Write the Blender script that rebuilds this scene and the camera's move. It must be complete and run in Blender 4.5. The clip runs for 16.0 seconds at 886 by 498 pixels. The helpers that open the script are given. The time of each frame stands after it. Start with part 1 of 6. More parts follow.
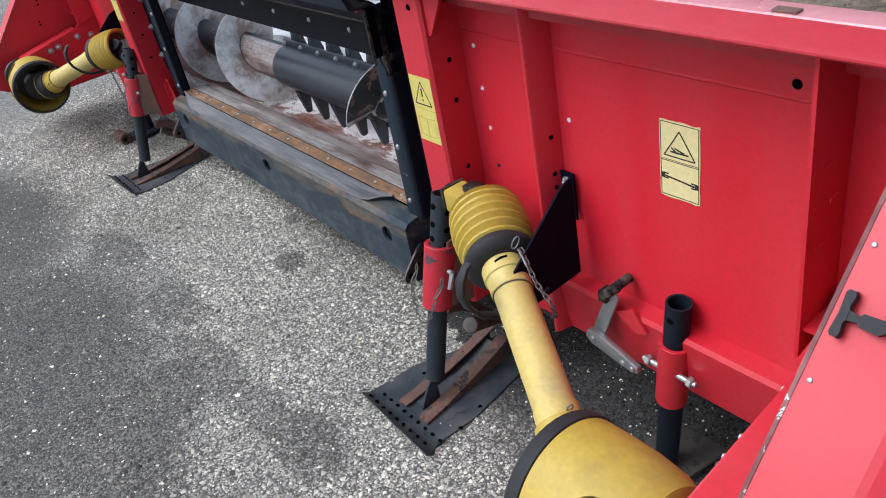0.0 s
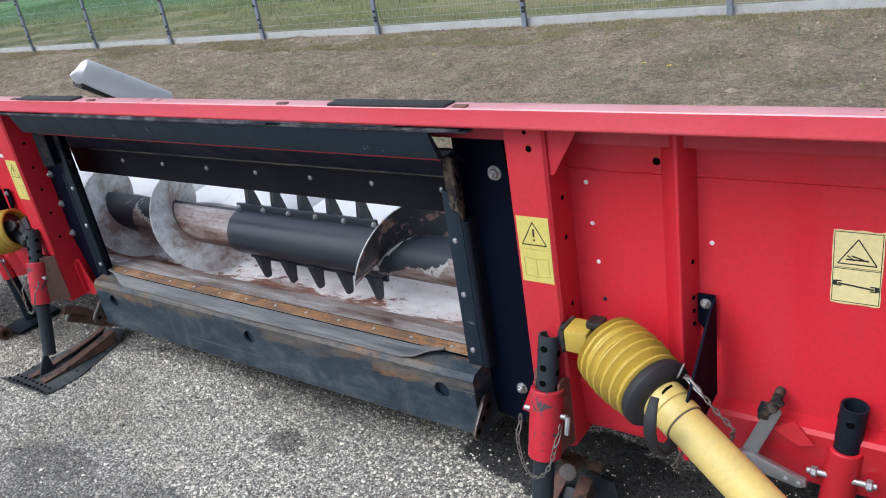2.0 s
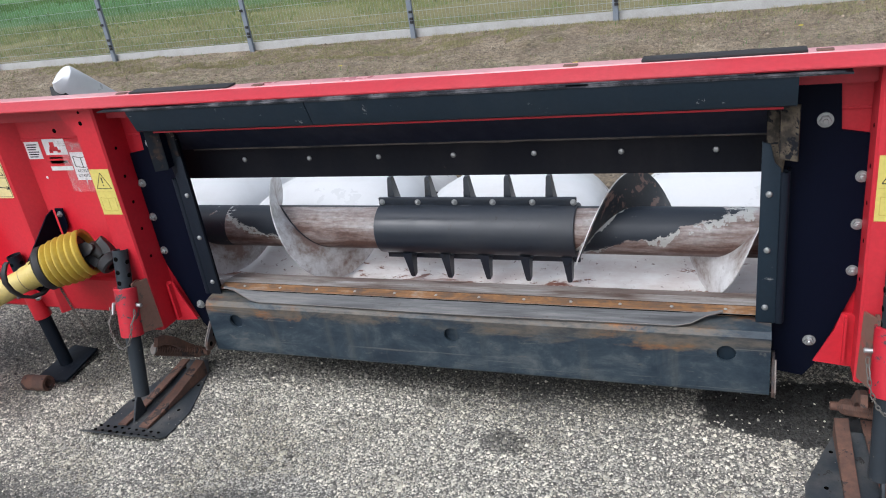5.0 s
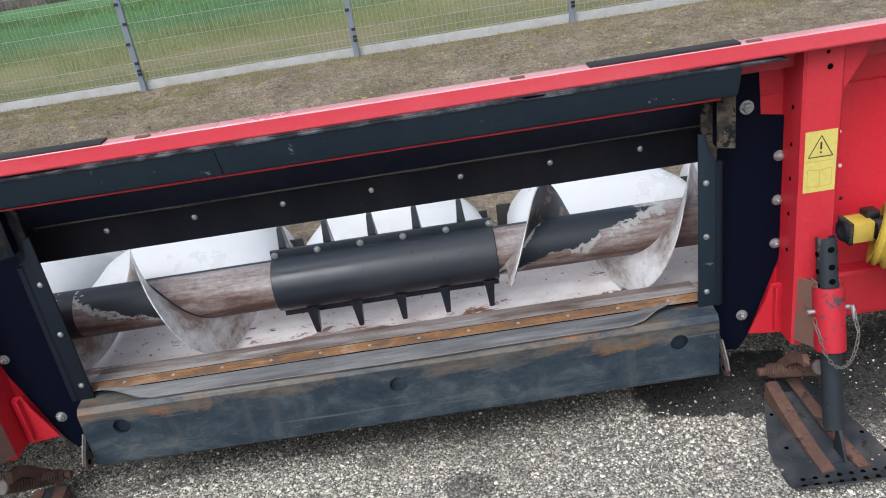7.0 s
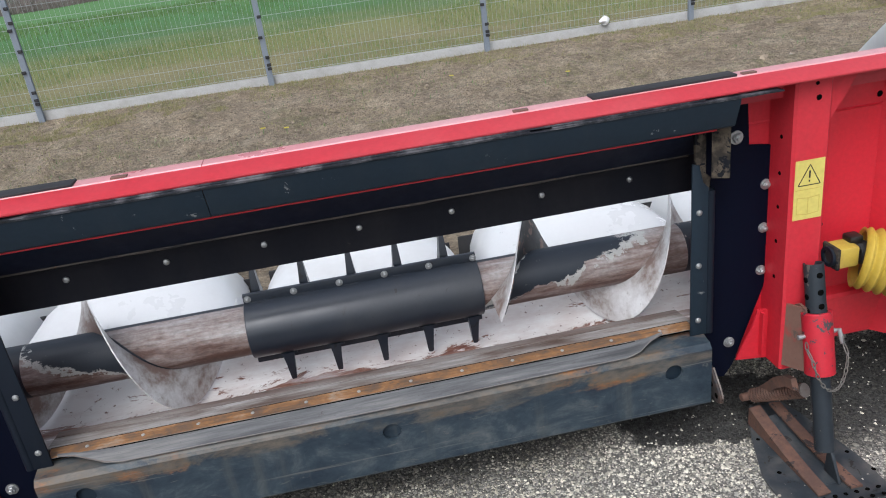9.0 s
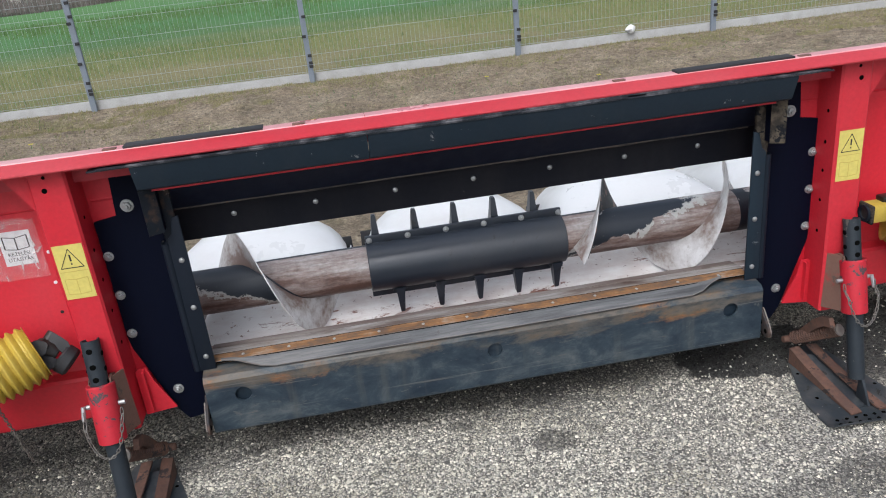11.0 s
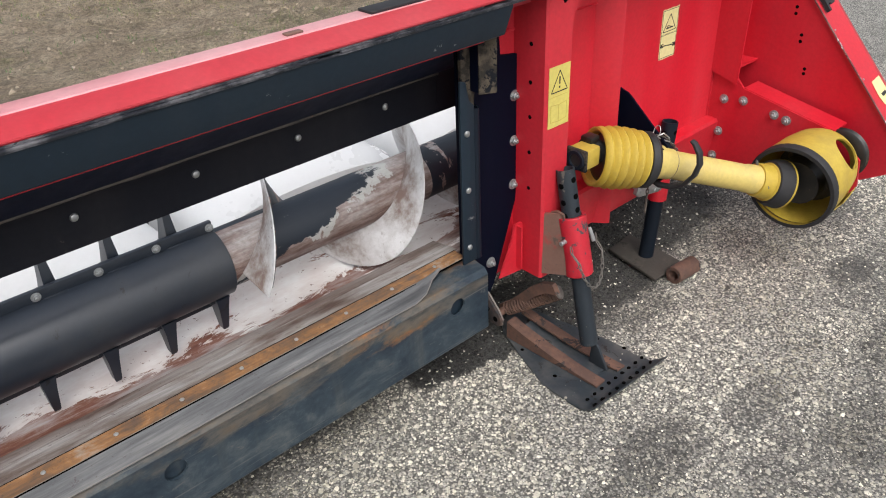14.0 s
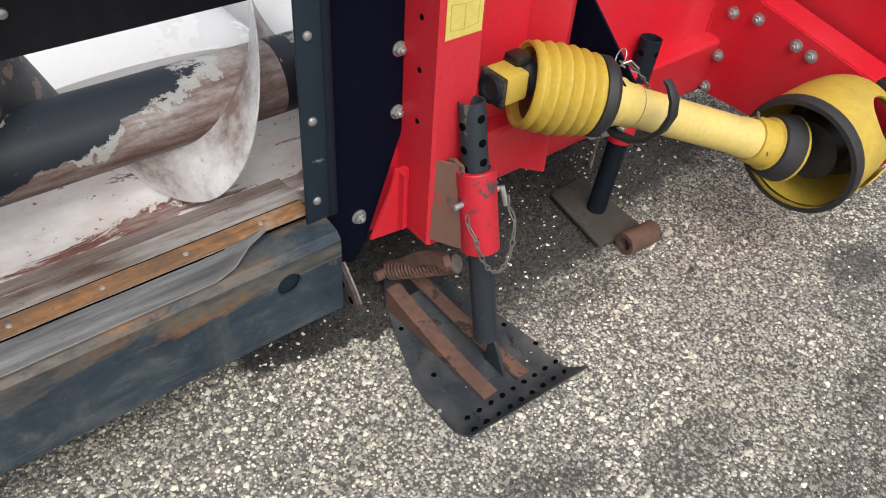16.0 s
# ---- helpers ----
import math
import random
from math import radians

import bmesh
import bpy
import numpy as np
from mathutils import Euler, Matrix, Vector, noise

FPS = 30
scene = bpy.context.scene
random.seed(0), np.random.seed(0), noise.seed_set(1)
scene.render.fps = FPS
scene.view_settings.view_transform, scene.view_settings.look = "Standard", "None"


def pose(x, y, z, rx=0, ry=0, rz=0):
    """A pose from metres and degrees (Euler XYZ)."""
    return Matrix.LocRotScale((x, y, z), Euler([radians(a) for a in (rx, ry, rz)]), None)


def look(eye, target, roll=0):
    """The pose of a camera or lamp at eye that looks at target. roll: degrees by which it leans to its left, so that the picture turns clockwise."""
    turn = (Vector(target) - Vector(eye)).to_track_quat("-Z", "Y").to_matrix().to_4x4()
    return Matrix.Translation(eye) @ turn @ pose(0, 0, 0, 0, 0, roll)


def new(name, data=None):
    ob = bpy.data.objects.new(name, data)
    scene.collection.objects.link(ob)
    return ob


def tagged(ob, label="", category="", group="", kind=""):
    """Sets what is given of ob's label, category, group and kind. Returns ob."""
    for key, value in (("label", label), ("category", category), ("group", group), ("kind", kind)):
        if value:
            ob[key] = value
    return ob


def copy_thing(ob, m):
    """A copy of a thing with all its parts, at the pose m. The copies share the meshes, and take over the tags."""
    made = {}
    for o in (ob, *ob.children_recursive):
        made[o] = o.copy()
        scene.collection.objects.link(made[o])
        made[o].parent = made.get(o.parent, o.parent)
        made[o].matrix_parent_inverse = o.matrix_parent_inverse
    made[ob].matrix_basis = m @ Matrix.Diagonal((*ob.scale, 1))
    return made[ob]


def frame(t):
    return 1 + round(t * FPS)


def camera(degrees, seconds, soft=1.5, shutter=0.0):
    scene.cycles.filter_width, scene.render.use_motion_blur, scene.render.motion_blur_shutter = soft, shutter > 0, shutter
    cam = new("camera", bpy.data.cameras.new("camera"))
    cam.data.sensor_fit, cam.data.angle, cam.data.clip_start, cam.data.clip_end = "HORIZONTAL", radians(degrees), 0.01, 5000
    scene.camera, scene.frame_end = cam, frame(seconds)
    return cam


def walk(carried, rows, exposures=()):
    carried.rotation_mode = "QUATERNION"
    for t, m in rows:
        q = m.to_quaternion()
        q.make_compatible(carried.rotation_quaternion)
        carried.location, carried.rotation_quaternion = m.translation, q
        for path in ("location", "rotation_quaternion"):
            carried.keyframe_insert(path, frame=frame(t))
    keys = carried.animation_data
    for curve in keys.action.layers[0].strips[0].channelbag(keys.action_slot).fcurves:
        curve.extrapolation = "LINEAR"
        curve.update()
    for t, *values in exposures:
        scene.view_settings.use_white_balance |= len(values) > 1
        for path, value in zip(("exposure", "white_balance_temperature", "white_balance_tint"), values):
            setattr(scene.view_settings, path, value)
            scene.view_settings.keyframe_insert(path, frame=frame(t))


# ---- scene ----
cam = camera(59.2, 16.0, 1.05)
METRES, EYE, TILT, LEAN, TURN = 4.7, 1.35, -33.0, 12.0, 49.5
PATH = [
    (0, (2.426, -0.876, 1.401), (0.99, 0.02, 0.336), -11.9),
    (0.5, (2.335, -1.119, 1.447), (1.053, 0.027, 0.424), -12.7),
    (1, (2.227, -1.236, 1.447), (0.989, -0.008, 0.466), -11.7),
    (1.5, (2.052, -1.239, 1.44), (0.835, 0.064, 0.533), -11.3),
    (2, (1.872, -1.297, 1.457), (0.729, 0.13, 0.647), -9.7),
    (2.5, (1.689, -1.528, 1.491), (0.583, -0.043, 0.734), -7.7),
    (3, (1.489, -1.644, 1.485), (0.343, -0.175, 0.757), -6.9),
    (3.2, (1.381, -1.624, 1.477), (0.224, -0.161, 0.755), -7.0),
    (5.3, (0.702, -1.803, 1.468), (0.031, -0.114, 0.632), -9.4),
    (5.5, (0.639, -1.749, 1.469), (-0.012, -0.053, 0.632), -9.9),
    (6, (0.507, -1.658, 1.462), (0.022, 0.091, 0.622), -9.9),
    (6.5, (0.36, -1.694, 1.471), (0.153, 0.112, 0.636), -9.4),
    (7, (0.213, -1.738, 1.469), (0.172, 0.081, 0.637), -9.2),
    (7.5, (0.125, -1.602, 1.46), (0.104, 0.217, 0.63), -9.3),
    (8, (0.064, -1.457, 1.451), (0.094, 0.364, 0.624), -9.5),
    (8.2, (0.039, -1.461, 1.461), (0.143, 0.357, 0.634), -9.5),
    (10.3, (-0.147, -1.975, 1.516), (0.107, -0.15, 0.737), -7.1),
    (10.5, (-0.211, -1.985, 1.521), (0.029, -0.159, 0.741), -7.0),
    (11, (-0.358, -2.005, 1.514), (-0.145, -0.176, 0.731), -6.2),
    (11.5, (-0.41, -1.875, 1.482), (-0.217, -0.052, 0.683), -4.7),
    (12, (-0.447, -1.666, 1.451), (-0.249, 0.138, 0.61), -3.1),
    (12.5, (-0.51, -1.519, 1.423), (-0.199, 0.234, 0.512), -2.1),
    (13, (-0.568, -1.368, 1.434), (0.117, 0.242, 0.465), -2.4),
    (13.5, (-0.493, -1.275, 1.455), (0.476, 0.147, 0.435), -2.8),
    (14, (-0.298, -1.162, 1.439), (0.817, 0.124, 0.388), -2.7),
    (14.5, (-0.159, -1.069, 1.372), (0.984, 0.108, 0.229), -0.5),
    (15, (-0.019, -0.926, 1.313), (1.157, 0.13, 0.087), 2.1),
    (15.5, (0.128, -0.861, 1.293), (1.275, 0.178, 0.027), 3.9),
    (16, (0.316, -0.878, 1.258), (1.304, 0.238, -0.075), 4.6),
]
# exposure, white balance in kelvin and tint, as the camera adapts
EXPOSURES = [(0, 0.22, 5750, 10), (2.5, 0.28, 5750, 10), (5.5, 0.28, 6000, 10), (10.5, 0.22, 6050, 10), (13.5, 0.26, 6350, 10), (16, 0.30, 6550, 10)]
walk(cam, [(t, look(eye, target, roll)) for t, eye, target, roll in PATH], EXPOSURES)

# ---- world, sun, exposure ----
world = bpy.data.worlds.new("overcast_sky")
scene.world = world
world.use_nodes = True
wn = world.node_tree.nodes
sky = wn.new("ShaderNodeTexSky")
sky.sky_type = "NISHITA"
sky.sun_disc = False
sky.sun_elevation = radians(53)
sky.sun_rotation = radians(206)
sky.air_density, sky.dust_density, sky.ozone_density = 1.0, 6.0, 1.0
haze = wn.new("ShaderNodeHueSaturation")
haze.inputs["Saturation"].default_value = 0.36
world.node_tree.links.new(sky.outputs[0], haze.inputs["Color"])
world.node_tree.links.new(haze.outputs[0], wn["Background"].inputs[0])
wn["Background"].inputs[1].default_value = 0.185
sun_data = bpy.data.lights.new("sun", "SUN")
sun_data.energy, sun_data.angle, sun_data.color = 0.62, radians(40), (1.0, 0.99, 0.98)
sun = new("sun", sun_data)
sun.matrix_world = look((-1.1, -2.3, 3.4), (0, 0, 0))


# ---- materials ----
def material(name, rough=0.5, metal=0.0):
    m = bpy.data.materials.new(name)
    m.use_nodes = True
    b = m.node_tree.nodes["Principled BSDF"]
    b.inputs["Roughness"].default_value, b.inputs["Metallic"].default_value = rough, metal
    return m, m.node_tree.nodes, m.node_tree.links, b


def coords(nodes, links, scale=(1, 1, 1), object_space=False):
    """World-like coordinates (the meshes are built in metres)."""
    c, v = nodes.new("ShaderNodeTexCoord"), nodes.new("ShaderNodeMapping")
    v.inputs["Scale"].default_value = scale
    links.new(c.outputs["Object"], v.inputs["Vector"])
    return v.outputs[0]


def noise_tex(nodes, links, vec, scale, detail=4, rough=0.6, dist=0.0):
    n = nodes.new("ShaderNodeTexNoise")
    n.inputs["Scale"].default_value, n.inputs["Detail"].default_value = scale, detail
    n.inputs["Roughness"].default_value, n.inputs["Distortion"].default_value = rough, dist
    links.new(vec, n.inputs["Vector"])
    return n.outputs["Fac"]


def ramp(nodes, links, fac, *stops):
    r = nodes.new("ShaderNodeValToRGB")
    e = r.color_ramp.elements
    while len(e) < len(stops):
        e.new(0.5)
    for k, (at, col) in enumerate(stops):
        e[k].position = at
        e[k].color = (*col, 1) if isinstance(col, tuple) else (col, col, col, 1)
    links.new(fac, r.inputs[0])
    return r.outputs[0]


def mix(nodes, links, fac, a, b, mode="MIX"):
    x = nodes.new("ShaderNodeMix")
    x.data_type, x.blend_type = "RGBA", mode
    for sock, v in ((x.inputs["Factor"], fac), (x.inputs["A"], a), (x.inputs["B"], b)):
        if isinstance(v, (int, float)):
            sock.default_value = v
        elif isinstance(v, tuple):
            sock.default_value = (*v, 1)
        else:
            links.new(v, sock)
    return x.outputs["Result"]


def bump(nodes, links, bsdf, height, strength=0.2, distance=0.01):
    b = nodes.new("ShaderNodeBump")
    b.inputs["Strength"].default_value, b.inputs["Distance"].default_value = strength, distance
    links.new(height, b.inputs["Height"])
    links.new(b.outputs[0], bsdf.inputs["Normal"])


def painted(name, base, dirt, rough=0.35, dirt_at=(0.58, 0.75), amount=0.5, chips=None, chip_at=0.72, scale=6.0, streak=True, gloss=0.5, grain=0.86):
    """Paint with dust in broad patches, fine mottling and chips of another colour."""
    m, n, l, b = material(name, rough)
    b.inputs["Specular IOR Level"].default_value = gloss
    v = coords(n, l)
    vs = coords(n, l, (1, 1, 0.18)) if streak else v
    big = noise_tex(n, l, vs, scale, 5, 0.65)
    fine = noise_tex(n, l, v, 90, 3, 0.6)
    mask = ramp(n, l, big, (dirt_at[0], 0.0), (dirt_at[1], amount))
    col = mix(n, l, mask, base, dirt)
    tone = ramp(n, l, fine, (0.3, grain), (0.7, 1.0))
    col = mix(n, l, 1.0, col, tone, "MULTIPLY")
    rgh = ramp(n, l, big, (0.35, rough), (0.75, min(1, rough + 0.3)))
    l.new(rgh, b.inputs["Roughness"])
    if chips:
        spots = noise_tex(n, l, v, 22, 6, 0.72, 0.4)
        cm = ramp(n, l, spots, (chip_at, 0.0), (chip_at + 0.02, 1.0))
        col = mix(n, l, cm, col, chips)
    l.new(col, b.inputs["Base Color"])
    bump(n, l, b, fine, 0.04 if grain < 0.9 else 0.004, 0.002)
    return m


RED = painted("red_paint", (0.52, 0.009, 0.022), (0.50, 0.050, 0.064), 0.34, (0.40, 0.85), 0.6, (0.16, 0.03, 0.03), 0.735, scale=3.0, gloss=0.5)
RED_RAIL = painted("dusty_rail_red", (0.42, 0.020, 0.032), (0.43, 0.066, 0.076), 0.40, (0.38, 0.75), 0.7, (0.20, 0.06, 0.05), 0.72, scale=2.4, gloss=0.4)
RED_WORN = painted("worn_red_paint", (0.44, 0.012, 0.026), (0.24, 0.06, 0.05), 0.4, (0.5, 0.8), 0.6, (0.05, 0.045, 0.05), 0.575)
BLACK = painted("black_paint", (0.0018, 0.0031, 0.0105), (0.010, 0.011, 0.015), 0.5, (0.56, 0.9), 0.4, (0.04, 0.038, 0.036), 0.735, gloss=0.08)
BLACK_WORN = painted("scuffed_black_paint", (0.0065, 0.0105, 0.018), (0.035, 0.036, 0.040), 0.5, (0.5, 0.85), 0.6, (0.11, 0.10, 0.09), 0.68, gloss=0.2)
YELLOW = painted("yellow_plastic", (0.47, 0.335, 0.045), (0.27, 0.19, 0.06), 0.42, (0.48, 0.78), 0.7, streak=False)
YELLOW_PALE = painted("faded_yellow_plastic", (0.57, 0.44, 0.13), (0.30, 0.25, 0.15), 0.42, (0.50, 0.75), 0.75, streak=False)
RUBBER = painted("black_rubber", (0.014, 0.014, 0.016), (0.05, 0.048, 0.045), 0.6, (0.5, 0.8), 0.6, streak=False)
RUST = painted("rusty_steel", (0.085, 0.046, 0.035), (0.165, 0.085, 0.058), 0.75, (0.42, 0.66), 0.9, (0.035, 0.026, 0.024), 0.57, 20.0, False)
STAINED = painted("rust_stained_red", (0.15, 0.078, 0.058), (0.30, 0.03, 0.03), 0.6, (0.60, 0.70), 0.9, (0.07, 0.05, 0.04), 0.6, 9.0, False)
LEG = painted("chipped_slate_paint", (0.017, 0.023, 0.030), (0.065, 0.066, 0.068), 0.45, (0.5, 0.8), 0.6, (0.10, 0.085, 0.07), 0.64, gloss=0.35)
WORN_STEEL = painted("worn_steel", (0.19, 0.175, 0.16), (0.11, 0.065, 0.05), 0.45, (0.45, 0.7), 0.8, (0.30, 0.27, 0.25), 0.64, 8.0, False)
LUG = painted("dark_rusted_lug", (0.012, 0.012, 0.014), (0.090, 0.050, 0.035), 0.6, (0.48, 0.66), 0.85, (0.20, 0.16, 0.13), 0.66, 16.0, False)
FLAKED = painted("flaked_bracket", (0.032, 0.028, 0.024), (0.098, 0.080, 0.060), 0.85, (0.44, 0.60), 0.9, (0.010, 0.011, 0.014), 0.535, 30.0, False, gloss=0.1)
FLAKED_DARK = painted("flaked_black_bracket", (0.006, 0.009, 0.014), (0.045, 0.028, 0.020), 0.55, (0.52, 0.62), 0.9, (0.25, 0.21, 0.18), 0.64, 14.0, False, gloss=0.2)
SLEEVE = painted("slate_sleeve_paint", (0.0135, 0.0195, 0.030), (0.042, 0.044, 0.047), 0.29, (0.48, 0.80), 0.6, (0.006, 0.007, 0.009), 0.63, 5.0, False, gloss=0.65)
FLIGHT_COAT = painted("flaking_flight_paint", (0.013, 0.017, 0.022), (0.06, 0.05, 0.045), 0.4, (0.50, 0.75), 0.6, (0.17, 0.105, 0.085), 0.555, 9.0, False)
EDGE = painted("chipped_red_edge", (0.13, 0.035, 0.035), (0.25, 0.12, 0.11), 0.6, (0.45, 0.6), 0.8, (0.58, 0.55, 0.54), 0.60, 9.0, False)
OILY = painted("grease_black", (0.010, 0.009, 0.008), (0.035, 0.026, 0.018), 0.35, (0.45, 0.7), 0.8, (0.09, 0.06, 0.03), 0.62, 16.0, False)
NAVY = painted("dusty_navy_paint", (0.0065, 0.0110, 0.0280), (0.020, 0.024, 0.038), 0.45, (0.50, 0.85), 0.5, (0.05, 0.048, 0.045), 0.72, gloss=0.2)
STRIP_BLACK = painted("dusty_black_paint", (0.0100, 0.0108, 0.0155), (0.0270, 0.0258, 0.0285), 0.55, (0.45, 0.75), 0.7, (0.05, 0.045, 0.04), 0.70, gloss=0.12)
SKID = painted("worn_skid_paint", (0.026, 0.034, 0.042), (0.105, 0.100, 0.094), 0.45, (0.44, 0.72), 0.75, (0.012, 0.011, 0.010), 0.62, 13.0, False, 0.5)
SLATE = painted("slate_beam_paint", (0.0125, 0.022, 0.033), (0.035, 0.044, 0.052), 0.42, (0.5, 0.85), 0.6, (0.17, 0.175, 0.175), 0.665, gloss=0.24)
STRIP_GREY = painted("scratched_strip_edge", (0.016, 0.018, 0.026), (0.17, 0.165, 0.18), 0.45, (0.47, 0.62), 0.85, (0.008, 0.009, 0.012), 0.60, 16.0, False)
FOLD = painted("rubbed_fold", (0.085, 0.070, 0.060), (0.020, 0.020, 0.022), 0.6, (0.50, 0.60), 0.9, (0.13, 0.07, 0.04), 0.62, 7.0, False)
RED_TOP = painted("sky_sheen_red", (0.62, 0.21, 0.23), (0.66, 0.36, 0.37), 0.22, (0.42, 0.62), 0.8, (0.30, 0.12, 0.11), 0.72, 3.0, False)
ZINC, zn, zl, zb = material("zinc_plated_steel", 0.38, 0.85)
zb.inputs["Base Color"].default_value = (0.40, 0.41, 0.41, 1)
zv = noise_tex(zn, zl, coords(zn, zl), 60, 4)
zl.new(ramp(zn, zl, zv, (0.35, 0.36), (0.7, 0.68)), zb.inputs["Roughness"])
STICKER_Y = painted("yellow_sticker", (0.60, 0.51, 0.13), (0.48, 0.40, 0.13), 0.45, (0.6, 0.85), 0.4, streak=False)
STICKER_P = painted("pale_yellow_sticker", (0.70, 0.62, 0.30), (0.5, 0.42, 0.2), 0.45, (0.6, 0.85), 0.4, streak=False)
STICKER_W = painted("white_sticker", (0.68, 0.68, 0.68), (0.52, 0.51, 0.49), 0.4, (0.6, 0.85), 0.4, streak=False)
STICKER_R = painted("red_print", (0.55, 0.02, 0.03), (0.5, 0.05, 0.05), 0.45, (0.6, 0.85), 0.3, streak=False)
DIRTY_PLATE = painted("dirty_steel_plate", (0.052, 0.045, 0.038), (0.115, 0.10, 0.083), 0.7, (0.45, 0.7), 0.7, (0.04, 0.035, 0.03), 0.60, 12.0, False)
HOLE = painted("hole_darkness", (0.004, 0.004, 0.004), (0.008, 0.007, 0.006), 0.9, (0.6, 0.85), 0.3, streak=False, gloss=0.0)
CHAIN = painted("dull_chain_steel", (0.115, 0.107, 0.096), (0.10, 0.075, 0.055), 0.45, (0.45, 0.65), 0.7, streak=False)
INK = painted("black_print", (0.012, 0.012, 0.012), (0.04, 0.04, 0.04), 0.5, (0.6, 0.85), 0.3, streak=False)
INK_PALE = painted("faded_print", (0.50, 0.40, 0.09), (0.45, 0.36, 0.1), 0.5, (0.6, 0.85), 0.3, streak=False)
WHITE_HOOD = painted("white_plastic", (0.60, 0.61, 0.62), (0.47, 0.465, 0.455), 0.24, (0.50, 0.85), 0.6, streak=False, scale=3.0, grain=0.975)
CONCRETE = painted("pale_concrete", (0.37, 0.37, 0.36), (0.25, 0.245, 0.22), 0.85, (0.45, 0.75), 0.6, streak=False)
MESH_STEEL = painted("pale_galvanised_wire", (0.34, 0.36, 0.37), (0.26, 0.27, 0.27), 0.5, (0.5, 0.8), 0.4)
FENCE_STEEL = painted("grey_coated_steel", (0.17, 0.20, 0.24), (0.25, 0.26, 0.27), 0.5, (0.5, 0.8), 0.4)


def arith(n, l, op, a, b, c=None):
    x = n.new("ShaderNodeMath")
    x.operation = op
    for sock, v in zip(x.inputs, (a, b) if c is None else (a, b, c)):
        if isinstance(v, (int, float)):
            sock.default_value = v
        else:
            l.new(v, sock)
    return x.outputs[0]


def sill_material(name, stops, streak=(0.40, 1.7, 1.7), scale=14.0, rough=0.55):
    """Metal worn by crop sliding along it: streaks along x, fine scratches and pits."""
    m, n, l, b = material(name, rough)
    v = coords(n, l)
    big = noise_tex(n, l, coords(n, l, streak), scale, 7, 0.72, 0.3)
    col = ramp(n, l, big, *stops)
    scratch = noise_tex(n, l, coords(n, l, (0.05, 1, 1)), 140, 3, 0.7)
    pits = noise_tex(n, l, v, 75, 4, 0.75)
    col = mix(n, l, 1.0, col, ramp(n, l, scratch, (0.32, 0.68), (0.6, 1.0)), "MULTIPLY")
    col = mix(n, l, ramp(n, l, pits, (0.62, 0.0), (0.70, 0.7)), col, (0.05, 0.035, 0.03))
    l.new(col, b.inputs["Base Color"])
    l.new(ramp(n, l, big, (0.35, rough - 0.1), (0.65, rough + 0.2)), b.inputs["Roughness"])
    bump(n, l, b, pits, 0.12, 0.002)
    return m


def trough_material():
    """White paint, worn through to primer and rust in ragged islands near the lip."""
    m, n, l, b = material("worn_white_trough_paint", 0.4)
    v = coords(n, l, (0.40, 1, 1))
    big = noise_tex(n, l, v, 8, 9, 0.74, 0.5)
    sep = n.new("ShaderNodeSeparateXYZ")
    l.new(coords(n, l), sep.inputs[0])
    wear = n.new("ShaderNodeMapRange")
    wear.inputs["From Min"].default_value, wear.inputs["From Max"].default_value = 0.33, 0.185
    wear.inputs["To Min"].default_value, wear.inputs["To Max"].default_value = -0.09, 0.105
    l.new(sep.outputs["Y"], wear.inputs["Value"])
    total = arith(n, l, "ADD", big, wear.outputs[0])
    lane = noise_tex(n, l, coords(n, l, (0.35, 1.5, 1.5)), 14, 7, 0.72)
    rust = ramp(n, l, lane, (0.38, (0.13, 0.040, 0.024)), (0.47, (0.20, 0.080, 0.048)), (0.55, (0.31, 0.22, 0.20)), (0.66, (0.40, 0.36, 0.35)))
    lip = n.new("ShaderNodeMapRange")
    lip.inputs["From Min"].default_value, lip.inputs["From Max"].default_value = 0.095, 0.115
    l.new(sep.outputs["Y"], lip.inputs["Value"])
    worn = ramp(n, l, lane, (0.36, (0.13, 0.065, 0.050)), (0.46, (0.24, 0.175, 0.155)), (0.55, (0.34, 0.295, 0.28)), (0.66, (0.46, 0.43, 0.42)))
    rust = mix(n, l, lip.outputs[0], worn, rust)
    mask = ramp(n, l, total, (0.505, 0.0), (0.53, 1.0))
    stain = ramp(n, l, noise_tex(n, l, v, 5, 6, 0.7), (0.45, (0.79, 0.780, 0.765)), (0.62, (0.62, 0.555, 0.53)))
    specks = ramp(n, l, noise_tex(n, l, coords(n, l), 46, 5, 0.75), (0.63, 0.0), (0.66, 1.0))
    col = mix(n, l, specks, stain, (0.17, 0.10, 0.085))
    col = mix(n, l, mask, col, rust)
    l.new(col, b.inputs["Base Color"])
    l.new(ramp(n, l, big, (0.4, 0.28), (0.6, 0.6)), b.inputs["Roughness"])
    bump(n, l, b, mask, 0.15, 0.0015)
    return m


